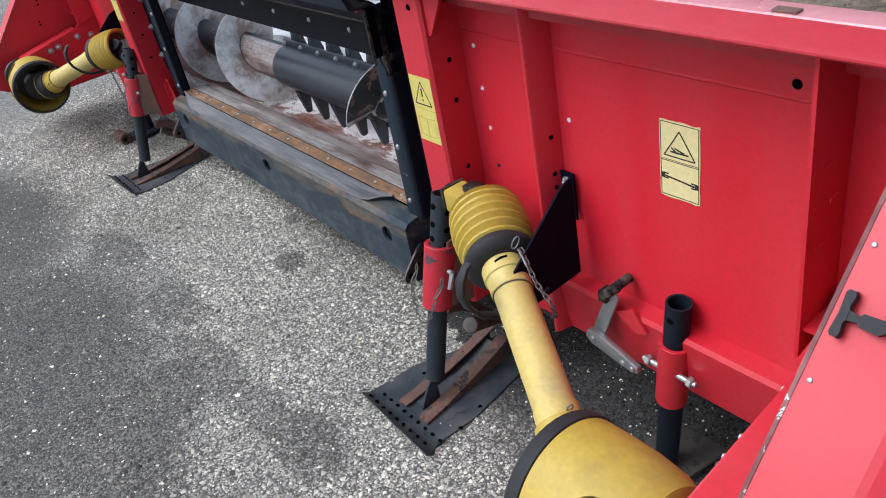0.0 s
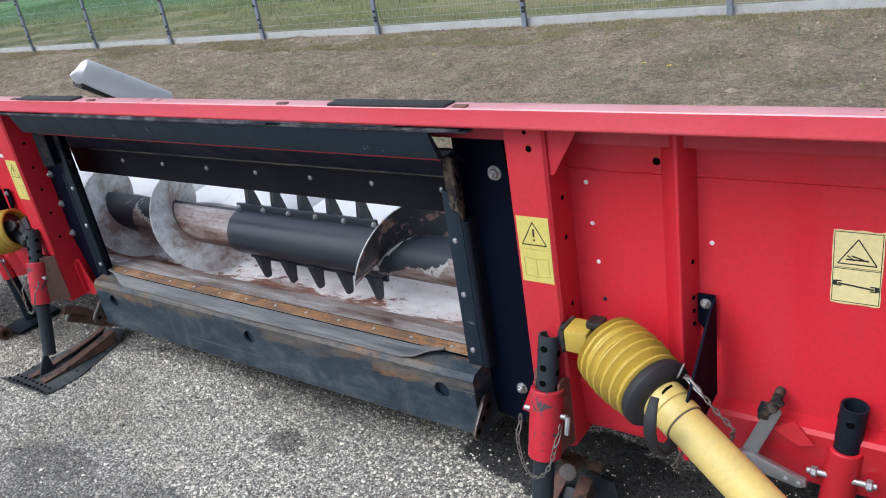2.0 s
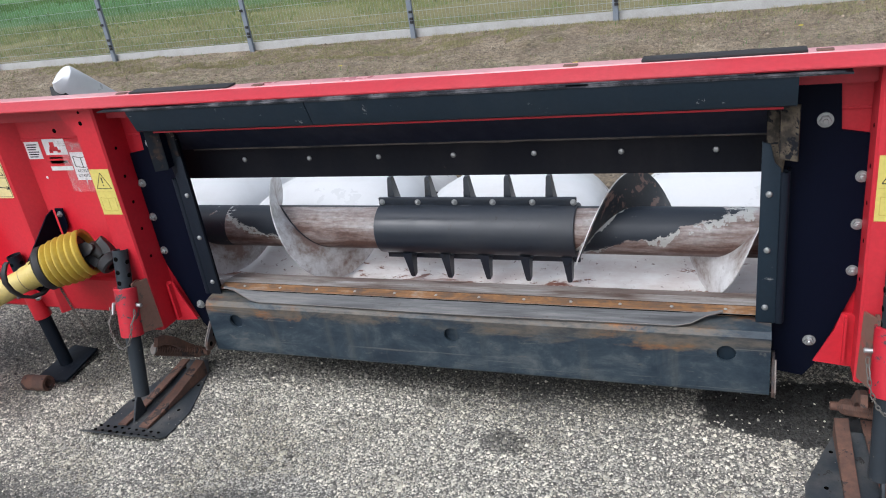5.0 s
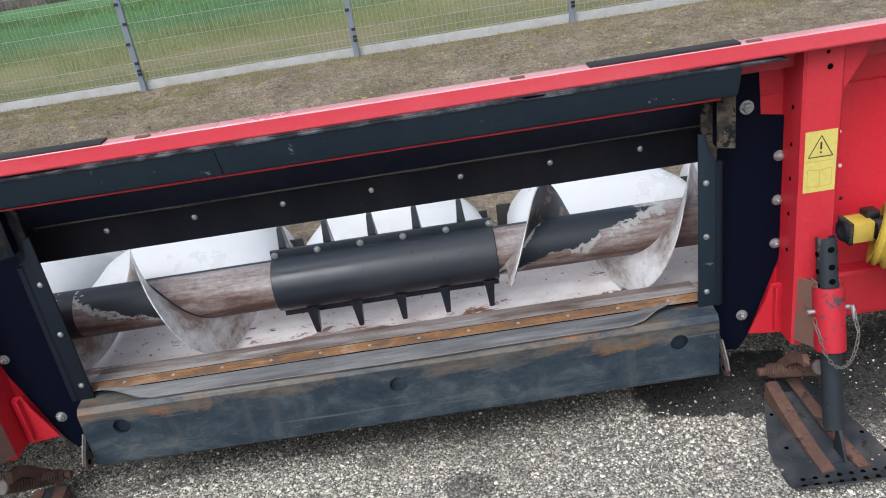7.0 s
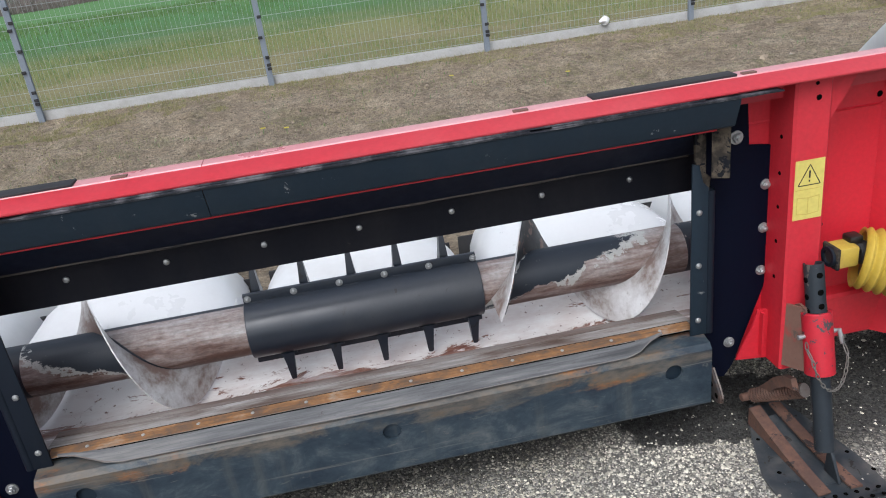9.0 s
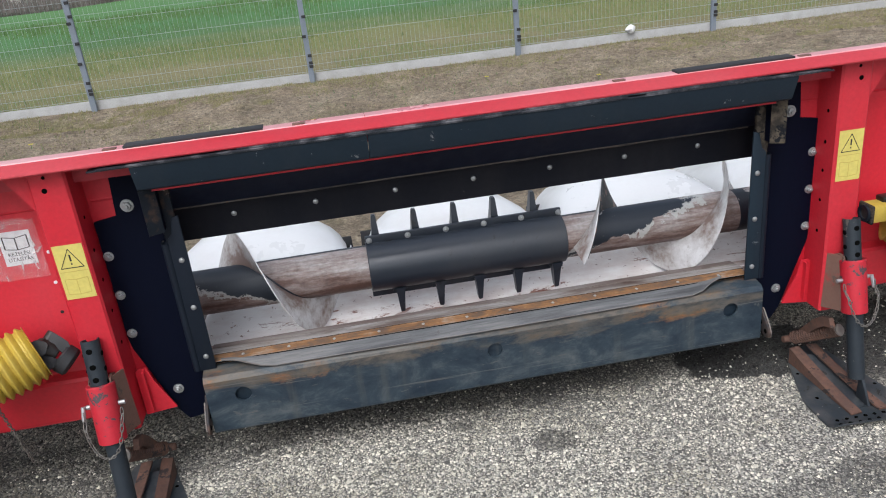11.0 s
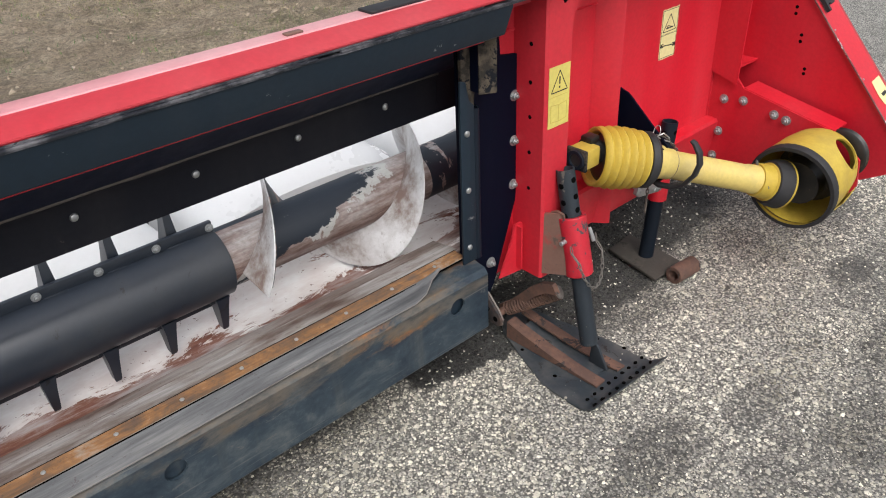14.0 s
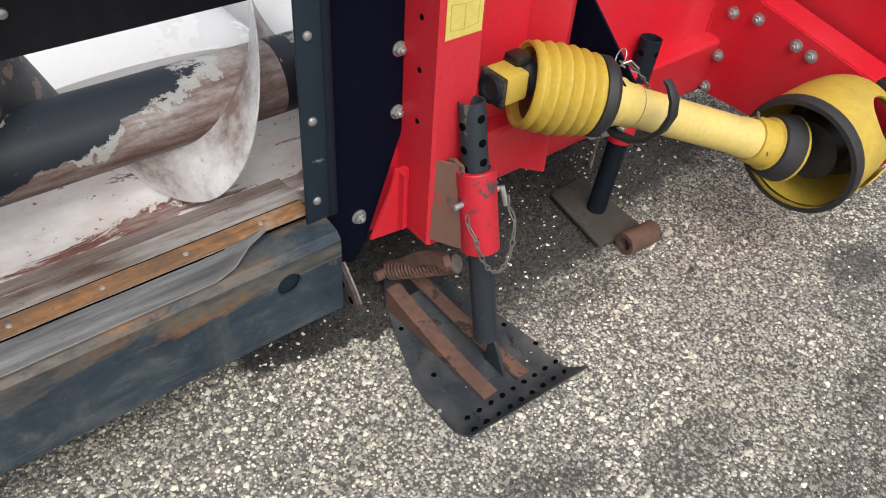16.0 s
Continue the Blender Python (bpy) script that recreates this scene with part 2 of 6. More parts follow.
def auger_material():
    """Black paint with sharp flaked edges, rubbed off elsewhere to brown and grey bare steel."""
    m, n, l, b = material("auger_tube_paint", 0.45)
    sep = n.new("ShaderNodeSeparateXYZ")
    l.new(coords(n, l), sep.inputs[0])
    x, z = sep.outputs["X"], sep.outputs["Z"]
    big = arith(n, l, "SUBTRACT", noise_tex(n, l, coords(n, l, (1.5, 1, 1)), 9, 8, 0.66, 0.4), 0.5)
    fray = arith(n, l, "SUBTRACT", noise_tex(n, l, coords(n, l, (0.7, 2.2, 2.2)), 34, 6, 0.75), 0.5)
    jag = arith(n, l, "MULTIPLY_ADD", big, 0.24, arith(n, l, "MULTIPLY", fray, 0.16))
    # the flights' lines round the tube: the angle runs from the bottom over the front to the top
    turn = arith(n, l, "ARCTAN2", arith(n, l, "MULTIPLY", sep.outputs["Y"], -1.0), arith(n, l, "MULTIPLY", z, -1.0))
    right_weld = arith(n, l, "MULTIPLY_ADD", turn, 0.435 / 6.2832, 0.340 - 1.39 * 0.435 / 6.2832)
    left_weld = arith(n, l, "MULTIPLY_ADD", turn, -0.45 / 6.2832, -0.500)
    # right patch: between the flight and a line that leans out towards the top
    lean = arith(n, l, "MULTIPLY_ADD", z, 3.5, 0.505)
    edge_x = arith(n, l, "ADD", x, jag)
    right = arith(n, l, "LESS_THAN", edge_x, lean)
    fringe = arith(n, l, "LESS_THAN", arith(n, l, "ADD", edge_x, arith(n, l, "MULTIPLY", big, 0.5)), arith(n, l, "ADD", lean, 0.035))
    fringe = arith(n, l, "MULTIPLY", fringe, arith(n, l, "GREATER_THAN", x, right_weld))
    right = arith(n, l, "MULTIPLY", right, arith(n, l, "GREATER_THAN", arith(n, l, "MULTIPLY_ADD", big, 0.10, x), arith(n, l, "ADD", right_weld, 0.012)))
    left = arith(n, l, "LESS_THAN", x, arith(n, l, "ADD", left_weld, 0.01))
    low_line = arith(n, l, "MULTIPLY_ADD", z, -2.4, -0.745)
    left_fringe = arith(n, l, "MULTIPLY", left, arith(n, l, "GREATER_THAN", arith(n, l, "ADD", edge_x, 0.030), low_line))
    left = arith(n, l, "MULTIPLY", left, arith(n, l, "GREATER_THAN", edge_x, low_line))
    fringe = arith(n, l, "MAXIMUM", fringe, left_fringe)
    outer = arith(n, l, "GREATER_THAN", arith(n, l, "ABSOLUTE", x, 0), 0.92)
    outer = arith(n, l, "MULTIPLY", outer, arith(n, l, "LESS_THAN", big, 0.10))
    black = arith(n, l, "MAXIMUM", arith(n, l, "MAXIMUM", right, left), outer)
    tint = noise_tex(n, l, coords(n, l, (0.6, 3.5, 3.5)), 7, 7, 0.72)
    # bare steel runs from brown low on the tube to paler grey higher up
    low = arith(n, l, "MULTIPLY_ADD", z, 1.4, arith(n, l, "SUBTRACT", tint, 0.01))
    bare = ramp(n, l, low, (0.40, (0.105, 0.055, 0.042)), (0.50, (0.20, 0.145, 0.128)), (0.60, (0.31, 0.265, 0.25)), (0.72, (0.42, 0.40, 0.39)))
    fine = noise_tex(n, l, coords(n, l), 60, 4, 0.7)
    bare = mix(n, l, 1.0, bare, ramp(n, l, fine, (0.32, 0.7), (0.6, 1.0)), "MULTIPLY")
    bare = mix(n, l, arith(n, l, "MULTIPLY", fringe, 0.65), bare, (0.44, 0.46, 0.44))
    scuff = ramp(n, l, fine, (0.66, 0.0), (0.72, 0.5))
    paint = mix(n, l, scuff, (0.010, 0.0155, 0.0245), (0.12, 0.11, 0.10))
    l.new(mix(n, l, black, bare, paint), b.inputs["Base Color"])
    l.new(ramp(n, l, tint, (0.3, 0.62), (0.65, 0.44)), b.inputs["Roughness"])
    bump(n, l, b, black, 0.25, 0.001)
    return m


def flight_material():
    """Steel scoured pale by the crop, browner near the tube, pitted in fine specks."""
    m, n, l, b = material("polished_flight_steel", 0.42, 0.12)
    v = coords(n, l)
    f = noise_tex(n, l, v, 9, 6, 0.7)
    sep = n.new("ShaderNodeSeparateXYZ")
    l.new(v, sep.inputs[0])
    y, z = sep.outputs["Y"], sep.outputs["Z"]
    reach = arith(n, l, "SQRT", arith(n, l, "ADD", arith(n, l, "MULTIPLY", y, y), arith(n, l, "MULTIPLY", z, z)), 0)
    inner = arith(n, l, "MULTIPLY_ADD", reach, 1.5, arith(n, l, "SUBTRACT", f, 0.22))
    col = ramp(n, l, inner, (0.36, (0.24, 0.17, 0.145)), (0.43, (0.37, 0.335, 0.315)), (0.52, (0.54, 0.53, 0.525)), (0.66, (0.70, 0.70, 0.705)))
    specks = ramp(n, l, noise_tex(n, l, v, 70, 4, 0.75), (0.60, 0.0), (0.66, 0.75))
    patchy = ramp(n, l, noise_tex(n, l, v, 6, 4, 0.6), (0.45, 0.0), (0.60, 1.0))
    col = mix(n, l, arith(n, l, "MULTIPLY", specks, patchy), col, (0.20, 0.165, 0.15))
    l.new(col, b.inputs["Base Color"])
    l.new(ramp(n, l, f, (0.3, 0.5), (0.7, 0.28)), b.inputs["Roughness"])
    bump(n, l, b, specks, 0.15, 0.001)
    return m


def beam_material():
    """Slate-black paint, rubbed to tan metal and rust along the upper edge, with pale runs."""
    m, n, l, b = material("rubbed_beam_paint", 0.5)
    b.inputs["Specular IOR Level"].default_value = 0.28
    v = coords(n, l)
    sep = n.new("ShaderNodeSeparateXYZ")
    l.new(v, sep.inputs[0])
    up = n.new("ShaderNodeMapRange")
    up.inputs["From Min"].default_value, up.inputs["From Max"].default_value = 0.075, 0.145
    up.inputs["To Min"].default_value, up.inputs["To Max"].default_value = -0.42, 0.20
    l.new(sep.outputs["Z"], up.inputs["Value"])
    big = noise_tex(n, l, coords(n, l, (0.5, 1, 1.4)), 6, 8, 0.7, 0.5)
    add = n.new("ShaderNodeMath")
    l.new(arith(n, l, "MULTIPLY_ADD", big, 1.9, -0.45), add.inputs[0])
    l.new(up.outputs[0], add.inputs[1])
    fade = n.new("ShaderNodeMapRange")
    fade.inputs["From Min"].default_value, fade.inputs["From Max"].default_value = -0.70, -0.15
    fade.inputs["To Min"].default_value, fade.inputs["To Max"].default_value = -0.20, 0.0
    l.new(sep.outputs["X"], fade.inputs["Value"])
    rub = ramp(n, l, arith(n, l, "ADD", add.outputs[0], fade.outputs[0]), (0.45, 0.0), (0.58, 0.55), (0.78, 1.0))
    tan = ramp(n, l, noise_tex(n, l, coords(n, l, (0.4, 1, 1)), 9, 6, 0.7), (0.36, (0.04, 0.04, 0.04)), (0.47, (0.115, 0.098, 0.078)), (0.54, (0.13, 0.094, 0.060)), (0.61, (0.26, 0.110, 0.036)))
    runs = ramp(n, l, noise_tex(n, l, coords(n, l, (1, 1, 0.08)), 14, 5, 0.65), (0.56, 0.0), (0.70, 0.5))
    base = ramp(n, l, noise_tex(n, l, coords(n, l, (0.6, 1, 1)), 11, 7, 0.72, 0.4), (0.34, (0.0115, 0.0195, 0.031)), (0.52, (0.029, 0.043, 0.056)), (0.68, (0.080, 0.092, 0.096)))
    col = mix(n, l, runs, base, (0.075, 0.078, 0.072))
    nick = ramp(n, l, noise_tex(n, l, coords(n, l, (0.5, 1, 1.6)), 34, 6, 0.75, 0.6), (0.60, 0.0), (0.66, 0.6))
    col = mix(n, l, nick, col, (0.10, 0.098, 0.09))
    scratch = ramp(n, l, noise_tex(n, l, coords(n, l, (0.05, 1, 3.0)), 30, 4, 0.6, 0.2), (0.63, 0.0), (0.68, 0.55))
    col = mix(n, l, scratch, mix(n, l, rub, col, tan), (0.125, 0.122, 0.112))
    l.new(col, b.inputs["Base Color"])
    bump(n, l, b, big, 0.1, 0.003)
    return m


BEAM = beam_material()
TROUGH, AUGER, FLIGHT = trough_material(), auger_material(), flight_material()
BARE_SILL = sill_material("bare_sill_steel", ((0.34, (0.10, 0.062, 0.048)), (0.45, (0.20, 0.165, 0.145)), (0.56, (0.31, 0.285, 0.27)), (0.68, (0.40, 0.385, 0.375))))
RUST_SILL = sill_material("orange_rusted_strip", ((0.34, (0.085, 0.055, 0.042)), (0.45, (0.155, 0.085, 0.043)), (0.55, (0.26, 0.125, 0.046)), (0.68, (0.31, 0.245, 0.19))), (0.8, 1.5, 1.5), 14.0, 0.7)
INNER_SILL = sill_material("grey_brown_sill_steel", ((0.34, (0.085, 0.050, 0.040)), (0.44, (0.165, 0.125, 0.108)), (0.56, (0.235, 0.205, 0.188)), (0.70, (0.30, 0.275, 0.26))), (0.30, 1.7, 1.7), 12.0)
BELT = sill_material("worn_grey_belt", ((0.36, (0.065, 0.067, 0.070)), (0.5, (0.128, 0.130, 0.134)), (0.64, (0.20, 0.197, 0.192))), (0.25, 2, 2), 10.0, 0.6)


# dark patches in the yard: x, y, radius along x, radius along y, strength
# damp, spills and worn tar; patches under header and shaft also paint in shade
STAINS_AND_SHADE = [(0.15, -0.083, 0.080, 0.055, 0.66), (-0.12, 0.07, 0.05, 0.03, 0.6), (1.00, 0.19, 0.33, 0.165, 1.0), (1.42, 0.11, 0.40, 0.21, 0.97), (1.75, 0.22, 0.62, 0.22, 0.95),
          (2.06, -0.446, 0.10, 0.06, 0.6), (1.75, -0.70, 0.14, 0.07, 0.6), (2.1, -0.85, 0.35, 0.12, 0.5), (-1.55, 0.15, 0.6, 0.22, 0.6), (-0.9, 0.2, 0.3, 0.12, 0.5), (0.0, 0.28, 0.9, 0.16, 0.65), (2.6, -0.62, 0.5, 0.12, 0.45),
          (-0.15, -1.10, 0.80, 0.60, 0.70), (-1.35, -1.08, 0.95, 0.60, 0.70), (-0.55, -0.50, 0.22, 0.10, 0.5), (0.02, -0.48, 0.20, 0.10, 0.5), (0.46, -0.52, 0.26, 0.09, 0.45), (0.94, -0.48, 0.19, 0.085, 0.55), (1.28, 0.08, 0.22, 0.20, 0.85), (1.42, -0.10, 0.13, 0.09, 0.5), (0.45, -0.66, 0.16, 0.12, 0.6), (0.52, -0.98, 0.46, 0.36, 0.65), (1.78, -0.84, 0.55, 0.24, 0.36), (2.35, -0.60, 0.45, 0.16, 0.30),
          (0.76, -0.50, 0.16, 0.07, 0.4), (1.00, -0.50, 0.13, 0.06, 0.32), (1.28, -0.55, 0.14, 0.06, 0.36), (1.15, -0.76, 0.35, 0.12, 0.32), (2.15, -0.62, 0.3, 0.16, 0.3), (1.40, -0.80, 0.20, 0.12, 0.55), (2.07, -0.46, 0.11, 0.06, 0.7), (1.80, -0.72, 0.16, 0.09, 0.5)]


def stains_and_shade(n, l):
    """How dark the yard is stained and shade-painted, 0 to 1, with ragged edges."""
    v = coords(n, l)
    warp = n.new("ShaderNodeTexNoise")
    warp.inputs["Scale"].default_value, warp.inputs["Detail"].default_value = 5.0, 7
    warp.inputs["Roughness"].default_value = 0.7
    l.new(v, warp.inputs["Vector"])
    off = n.new("ShaderNodeVectorMath")
    off.operation = "MULTIPLY_ADD"
    off.inputs[1].default_value, off.inputs[2].default_value = (0.24, 0.24, 0), (-0.12, -0.12, 0)
    l.new(warp.outputs["Color"], off.inputs[0])
    moved = n.new("ShaderNodeVectorMath")
    l.new(v, moved.inputs[0])
    l.new(off.outputs[0], moved.inputs[1])
    total = None
    for x, y, rx, ry, strength in STAINS_AND_SHADE:
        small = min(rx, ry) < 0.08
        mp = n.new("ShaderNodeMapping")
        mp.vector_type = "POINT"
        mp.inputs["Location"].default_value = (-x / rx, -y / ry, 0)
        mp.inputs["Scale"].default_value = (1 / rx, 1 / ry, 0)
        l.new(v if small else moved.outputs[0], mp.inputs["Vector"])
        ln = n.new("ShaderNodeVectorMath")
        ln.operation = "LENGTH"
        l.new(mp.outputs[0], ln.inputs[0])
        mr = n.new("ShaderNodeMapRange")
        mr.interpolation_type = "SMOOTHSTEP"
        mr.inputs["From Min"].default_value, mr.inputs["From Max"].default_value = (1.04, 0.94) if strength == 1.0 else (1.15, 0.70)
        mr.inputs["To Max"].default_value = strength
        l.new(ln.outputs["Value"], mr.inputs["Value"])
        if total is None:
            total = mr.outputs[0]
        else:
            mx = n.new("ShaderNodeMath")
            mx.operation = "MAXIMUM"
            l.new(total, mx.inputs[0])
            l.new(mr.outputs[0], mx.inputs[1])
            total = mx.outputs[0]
    return total


def asphalt_material():
    m, n, l, b = material("chip_seal_asphalt", 0.85)
    v = coords(n, l)
    patch = noise_tex(n, l, v, 0.9, 5, 0.6, 0.3)
    vor = n.new("ShaderNodeTexVoronoi")
    vor.inputs["Scale"].default_value = 150
    l.new(v, vor.inputs["Vector"])
    grit = noise_tex(n, l, v, 260, 3, 0.7)
    stone = mix(n, l, vor.outputs["Color"], (0.11, 0.107, 0.098), (0.55, 0.53, 0.47))
    low = ramp(n, l, vor.outputs["Distance"], (0.40, 1.0), (0.66, 0.0))
    share = ramp(n, l, patch, (0.34, 0.35), (0.52, 0.97))
    keep_stone = n.new("ShaderNodeMath")
    keep_stone.operation = "MULTIPLY"
    l.new(low, keep_stone.inputs[0])
    l.new(share, keep_stone.inputs[1])
    tar = mix(n, l, grit, (0.035, 0.035, 0.033), (0.13, 0.126, 0.115))
    col = mix(n, l, keep_stone.outputs[0], tar, stone)
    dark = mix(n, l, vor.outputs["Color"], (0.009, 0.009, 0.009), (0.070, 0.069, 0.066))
    l.new(mix(n, l, stains_and_shade(n, l), col, dark), b.inputs["Base Color"])
    bump(n, l, b, keep_stone.outputs[0], 0.6, 0.004)
    return m


def gravel_material():
    m, n, l, b = material("pale_stone_chips", 0.8)
    g = n.new("ShaderNodeNewGeometry")
    col = ramp(n, l, g.outputs["Random Per Island"], (0.0, (0.060, 0.058, 0.053)), (0.22, (0.19, 0.182, 0.16)), (0.52, (0.45, 0.425, 0.352)), (1.0, (0.87, 0.832, 0.705)))
    fine = noise_tex(n, l, coords(n, l), 300, 2)
    col = mix(n, l, 1.0, col, ramp(n, l, fine, (0.3, 0.75), (0.7, 1.0)), "MULTIPLY")
    keep_white = n.new("ShaderNodeMath")
    keep_white.operation = "GREATER_THAN"
    keep_white.inputs[1].default_value = 0.965
    l.new(g.outputs["Random Per Island"], keep_white.inputs[0])
    mask = n.new("ShaderNodeMath")
    mask.operation, mask.use_clamp = "SUBTRACT", True
    l.new(stains_and_shade(n, l), mask.inputs[0])
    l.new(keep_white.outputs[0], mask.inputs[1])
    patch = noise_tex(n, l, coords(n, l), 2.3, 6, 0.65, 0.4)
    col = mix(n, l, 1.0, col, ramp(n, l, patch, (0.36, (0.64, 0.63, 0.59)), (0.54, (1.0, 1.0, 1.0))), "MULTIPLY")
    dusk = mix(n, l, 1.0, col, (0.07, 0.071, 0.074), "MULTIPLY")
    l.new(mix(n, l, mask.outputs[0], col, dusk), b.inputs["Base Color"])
    return m


def soil_material():
    m, n, l, b = material("dry_soil", 0.95)
    v = coords(n, l)
    a = noise_tex(n, l, v, 2.2, 8, 0.7)
    f = noise_tex(n, l, v, 26, 6, 0.75)
    col = ramp(n, l, a, (0.3, (0.245, 0.187, 0.124)), (0.5, (0.385, 0.305, 0.212)), (0.7, (0.50, 0.415, 0.30)))
    grassy = ramp(n, l, noise_tex(n, l, v, 1.3, 8, 0.78), (0.52, 0.0), (0.64, 0.6))
    col = mix(n, l, grassy, col, (0.19, 0.185, 0.075))
    pebble = noise_tex(n, l, v, 75, 4, 0.7)
    col = mix(n, l, 1.0, col, ramp(n, l, pebble, (0.34, 0.62), (0.62, 1.12)), "MULTIPLY")
    # clump and fine mottling: varied soil tone, with shade between clods painted in
    clump = noise_tex(n, l, v, 9, 7, 0.75, 0.4)
    col = mix(n, l, 1.0, col, ramp(n, l, clump, (0.36, 0.62), (0.58, 1.12)), "MULTIPLY")
    col = mix(n, l, 1.0, col, ramp(n, l, f, (0.32, 0.5), (0.62, 1.15)), "MULTIPLY")
    l.new(col, b.inputs["Base Color"])
    bump(n, l, b, arith(n, l, "ADD", f, clump), 1.0, 0.06)
    return m


def field_material():
    m, n, l, b = material("green_crop_field", 0.9)
    v = coords(n, l)
    sep = n.new("ShaderNodeSeparateXYZ")
    l.new(v, sep.inputs[0])
    a = noise_tex(n, l, coords(n, l, (0.25, 1, 1)), 0.6, 6, 0.65)
    f = noise_tex(n, l, v, 14, 5, 0.75)
    add = n.new("ShaderNodeMath")
    add.operation = "MULTIPLY_ADD"
    add.inputs[1].default_value, add.inputs[2].default_value = 6.0, -3.0
    l.new(a, add.inputs[0])
    far = n.new("ShaderNodeMath")
    l.new(sep.outputs["Y"], far.inputs[0])
    l.new(add.outputs[0], far.inputs[1])
    mr = n.new("ShaderNodeMapRange")
    mr.inputs["From Min"].default_value, mr.inputs["From Max"].default_value = 7.0, 26.0
    l.new(far.outputs[0], mr.inputs["Value"])
    col = ramp(n, l, mr.outputs[0], (0.0, (0.21, 0.18, 0.09)), (0.25, (0.18, 0.19, 0.065)), (0.42, (0.07, 0.155, 0.05)), (0.6, (0.06, 0.175, 0.045)), (1.0, (0.07, 0.185, 0.045)))
    col = mix(n, l, 1.0, col, ramp(n, l, f, (0.3, 0.6), (0.65, 1.1)), "MULTIPLY")
    l.new(col, b.inputs["Base Color"])
    bump(n, l, b, f, 0.8, 0.05)
    return m


ASPHALT, GRAVEL, SOIL, FIELD = asphalt_material(), gravel_material(), soil_material(), field_material()


def blade_material(name, low, high):
    m, n, l, b = material(name, 0.7)
    g = n.new("ShaderNodeNewGeometry")
    l.new(ramp(n, l, g.outputs["Random Per Island"], (0.0, low), (1.0, high)), b.inputs["Base Color"])
    return m


GRASS_DRY = blade_material("dry_grass_blades", (0.30, 0.25, 0.125), (0.14, 0.155, 0.055))
GRASS_WEED = blade_material("weedy_grass_blades", (0.11, 0.185, 0.05), (0.25, 0.235, 0.11))
GRASS_GREEN = blade_material("green_crop_blades", (0.062, 0.125, 0.030), (0.105, 0.185, 0.048))


# ---- mesh helpers ----
def bm_new():
    return bmesh.new()


def box(bm, x0, x1, y0, y1, z0, z1, bevel=0.0):
    m = Matrix.Translation(((x0 + x1) / 2, (y0 + y1) / 2, (z0 + z1) / 2)) @ Matrix.Diagonal((abs(x1 - x0), abs(y1 - y0), abs(z1 - z0), 1))
    r = bmesh.ops.create_cube(bm, size=1, matrix=m)
    if bevel:
        edges = list({e for v in r["verts"] for e in v.link_edges})
        bmesh.ops.bevel(bm, geom=edges, offset=bevel, segments=2, affect="EDGES", profile=0.5)
    return bm


def frame_of(p0, p1):
    p0, p1 = Vector(p0), Vector(p1)
    return Matrix.Translation(p0) @ (p1 - p0).to_track_quat("Z", "Y").to_matrix().to_4x4(), (p1 - p0).length


def rings(bm, rows, caps=True):
    """Skin a list of closed rings of points."""
    made = [[bm.verts.new(p) for p in row] for row in rows]
    n = len(made[0])
    for a, b in zip(made, made[1:]):
        for k in range(n):
            bm.faces.new((a[k], a[(k + 1) % n], b[(k + 1) % n], b[k]))
    if caps:
        bm.faces.new(list(reversed(made[0])))
        bm.faces.new(made[-1])
    return bm


def lathe(bm, p0, p1, profile, segs=24, caps=True):
    """Turn (distance along p0-p1, radius) pairs round that axis."""
    m, _ = frame_of(p0, p1)
    rows = [[m @ Vector((r * math.cos(2 * math.pi * k / segs), r * math.sin(2 * math.pi * k / segs), d)) for k in range(segs)] for d, r in profile]
    return rings(bm, rows, caps)


def cyl(bm, p0, p1, r, segs=20):
    length = (Vector(p1) - Vector(p0)).length
    c = min(0.002, r * 0.2)
    return lathe(bm, p0, p1, [(0, r - c), (c, r), (length - c, r), (length, r - c)], segs)


def pipe(bm, p0, p1, r, wall, segs=20):
    """A hollow pipe."""
    length = (Vector(p1) - Vector(p0)).length
    m, _ = frame_of(p0, p1)
    rows = []
    for d, q in ((0, r - wall), (0, r), (length, r), (length, r - wall), (0, r - wall)):
        rows.append([m @ Vector((q * math.cos(2 * math.pi * k / segs), q * math.sin(2 * math.pi * k / segs), d)) for k in range(segs)])
    rings(bm, rows, False)
    bmesh.ops.remove_doubles(bm, verts=bm.verts, dist=1e-6)
    return bm


def prism(bm, poly, axis, lo, hi, bevel=0.0):
    """A flat polygon, given in the two other axes in order, drawn out along an axis."""
    def place(a, b, c):
        return {"x": (c, a, b), "y": (a, c, b), "z": (a, b, c)}[axis]
    rows = [[bm.verts.new(place(a, b, c)) for a, b in poly] for c in (lo, hi)]
    n = len(poly)
    made = [bm.faces.new(rows[0]), bm.faces.new(list(reversed(rows[1])))]
    for k in range(n):
        made.append(bm.faces.new((rows[0][k], rows[1][k], rows[1][(k + 1) % n], rows[0][(k + 1) % n])))
    bmesh.ops.recalc_face_normals(bm, faces=made)
    if bevel:
        edges = list({e for f in made for e in f.edges})
        bmesh.ops.bevel(bm, geom=edges, offset=bevel, segments=2, affect="EDGES", profile=0.5)
    return bm


def wire(bm, points, r, segs=8):
    """A round bar along a line of points."""
    pts = [Vector(p) for p in points]
    rows = []
    for k, p in enumerate(pts):
        d = (pts[min(k + 1, len(pts) - 1)] - pts[max(k - 1, 0)]).normalized()
        q = d.to_track_quat("Z", "Y")
        rows.append([p + q @ Vector((r * math.cos(2 * math.pi * j / segs), r * math.sin(2 * math.pi * j / segs), 0)) for j in range(segs)])
    return rings(bm, rows)


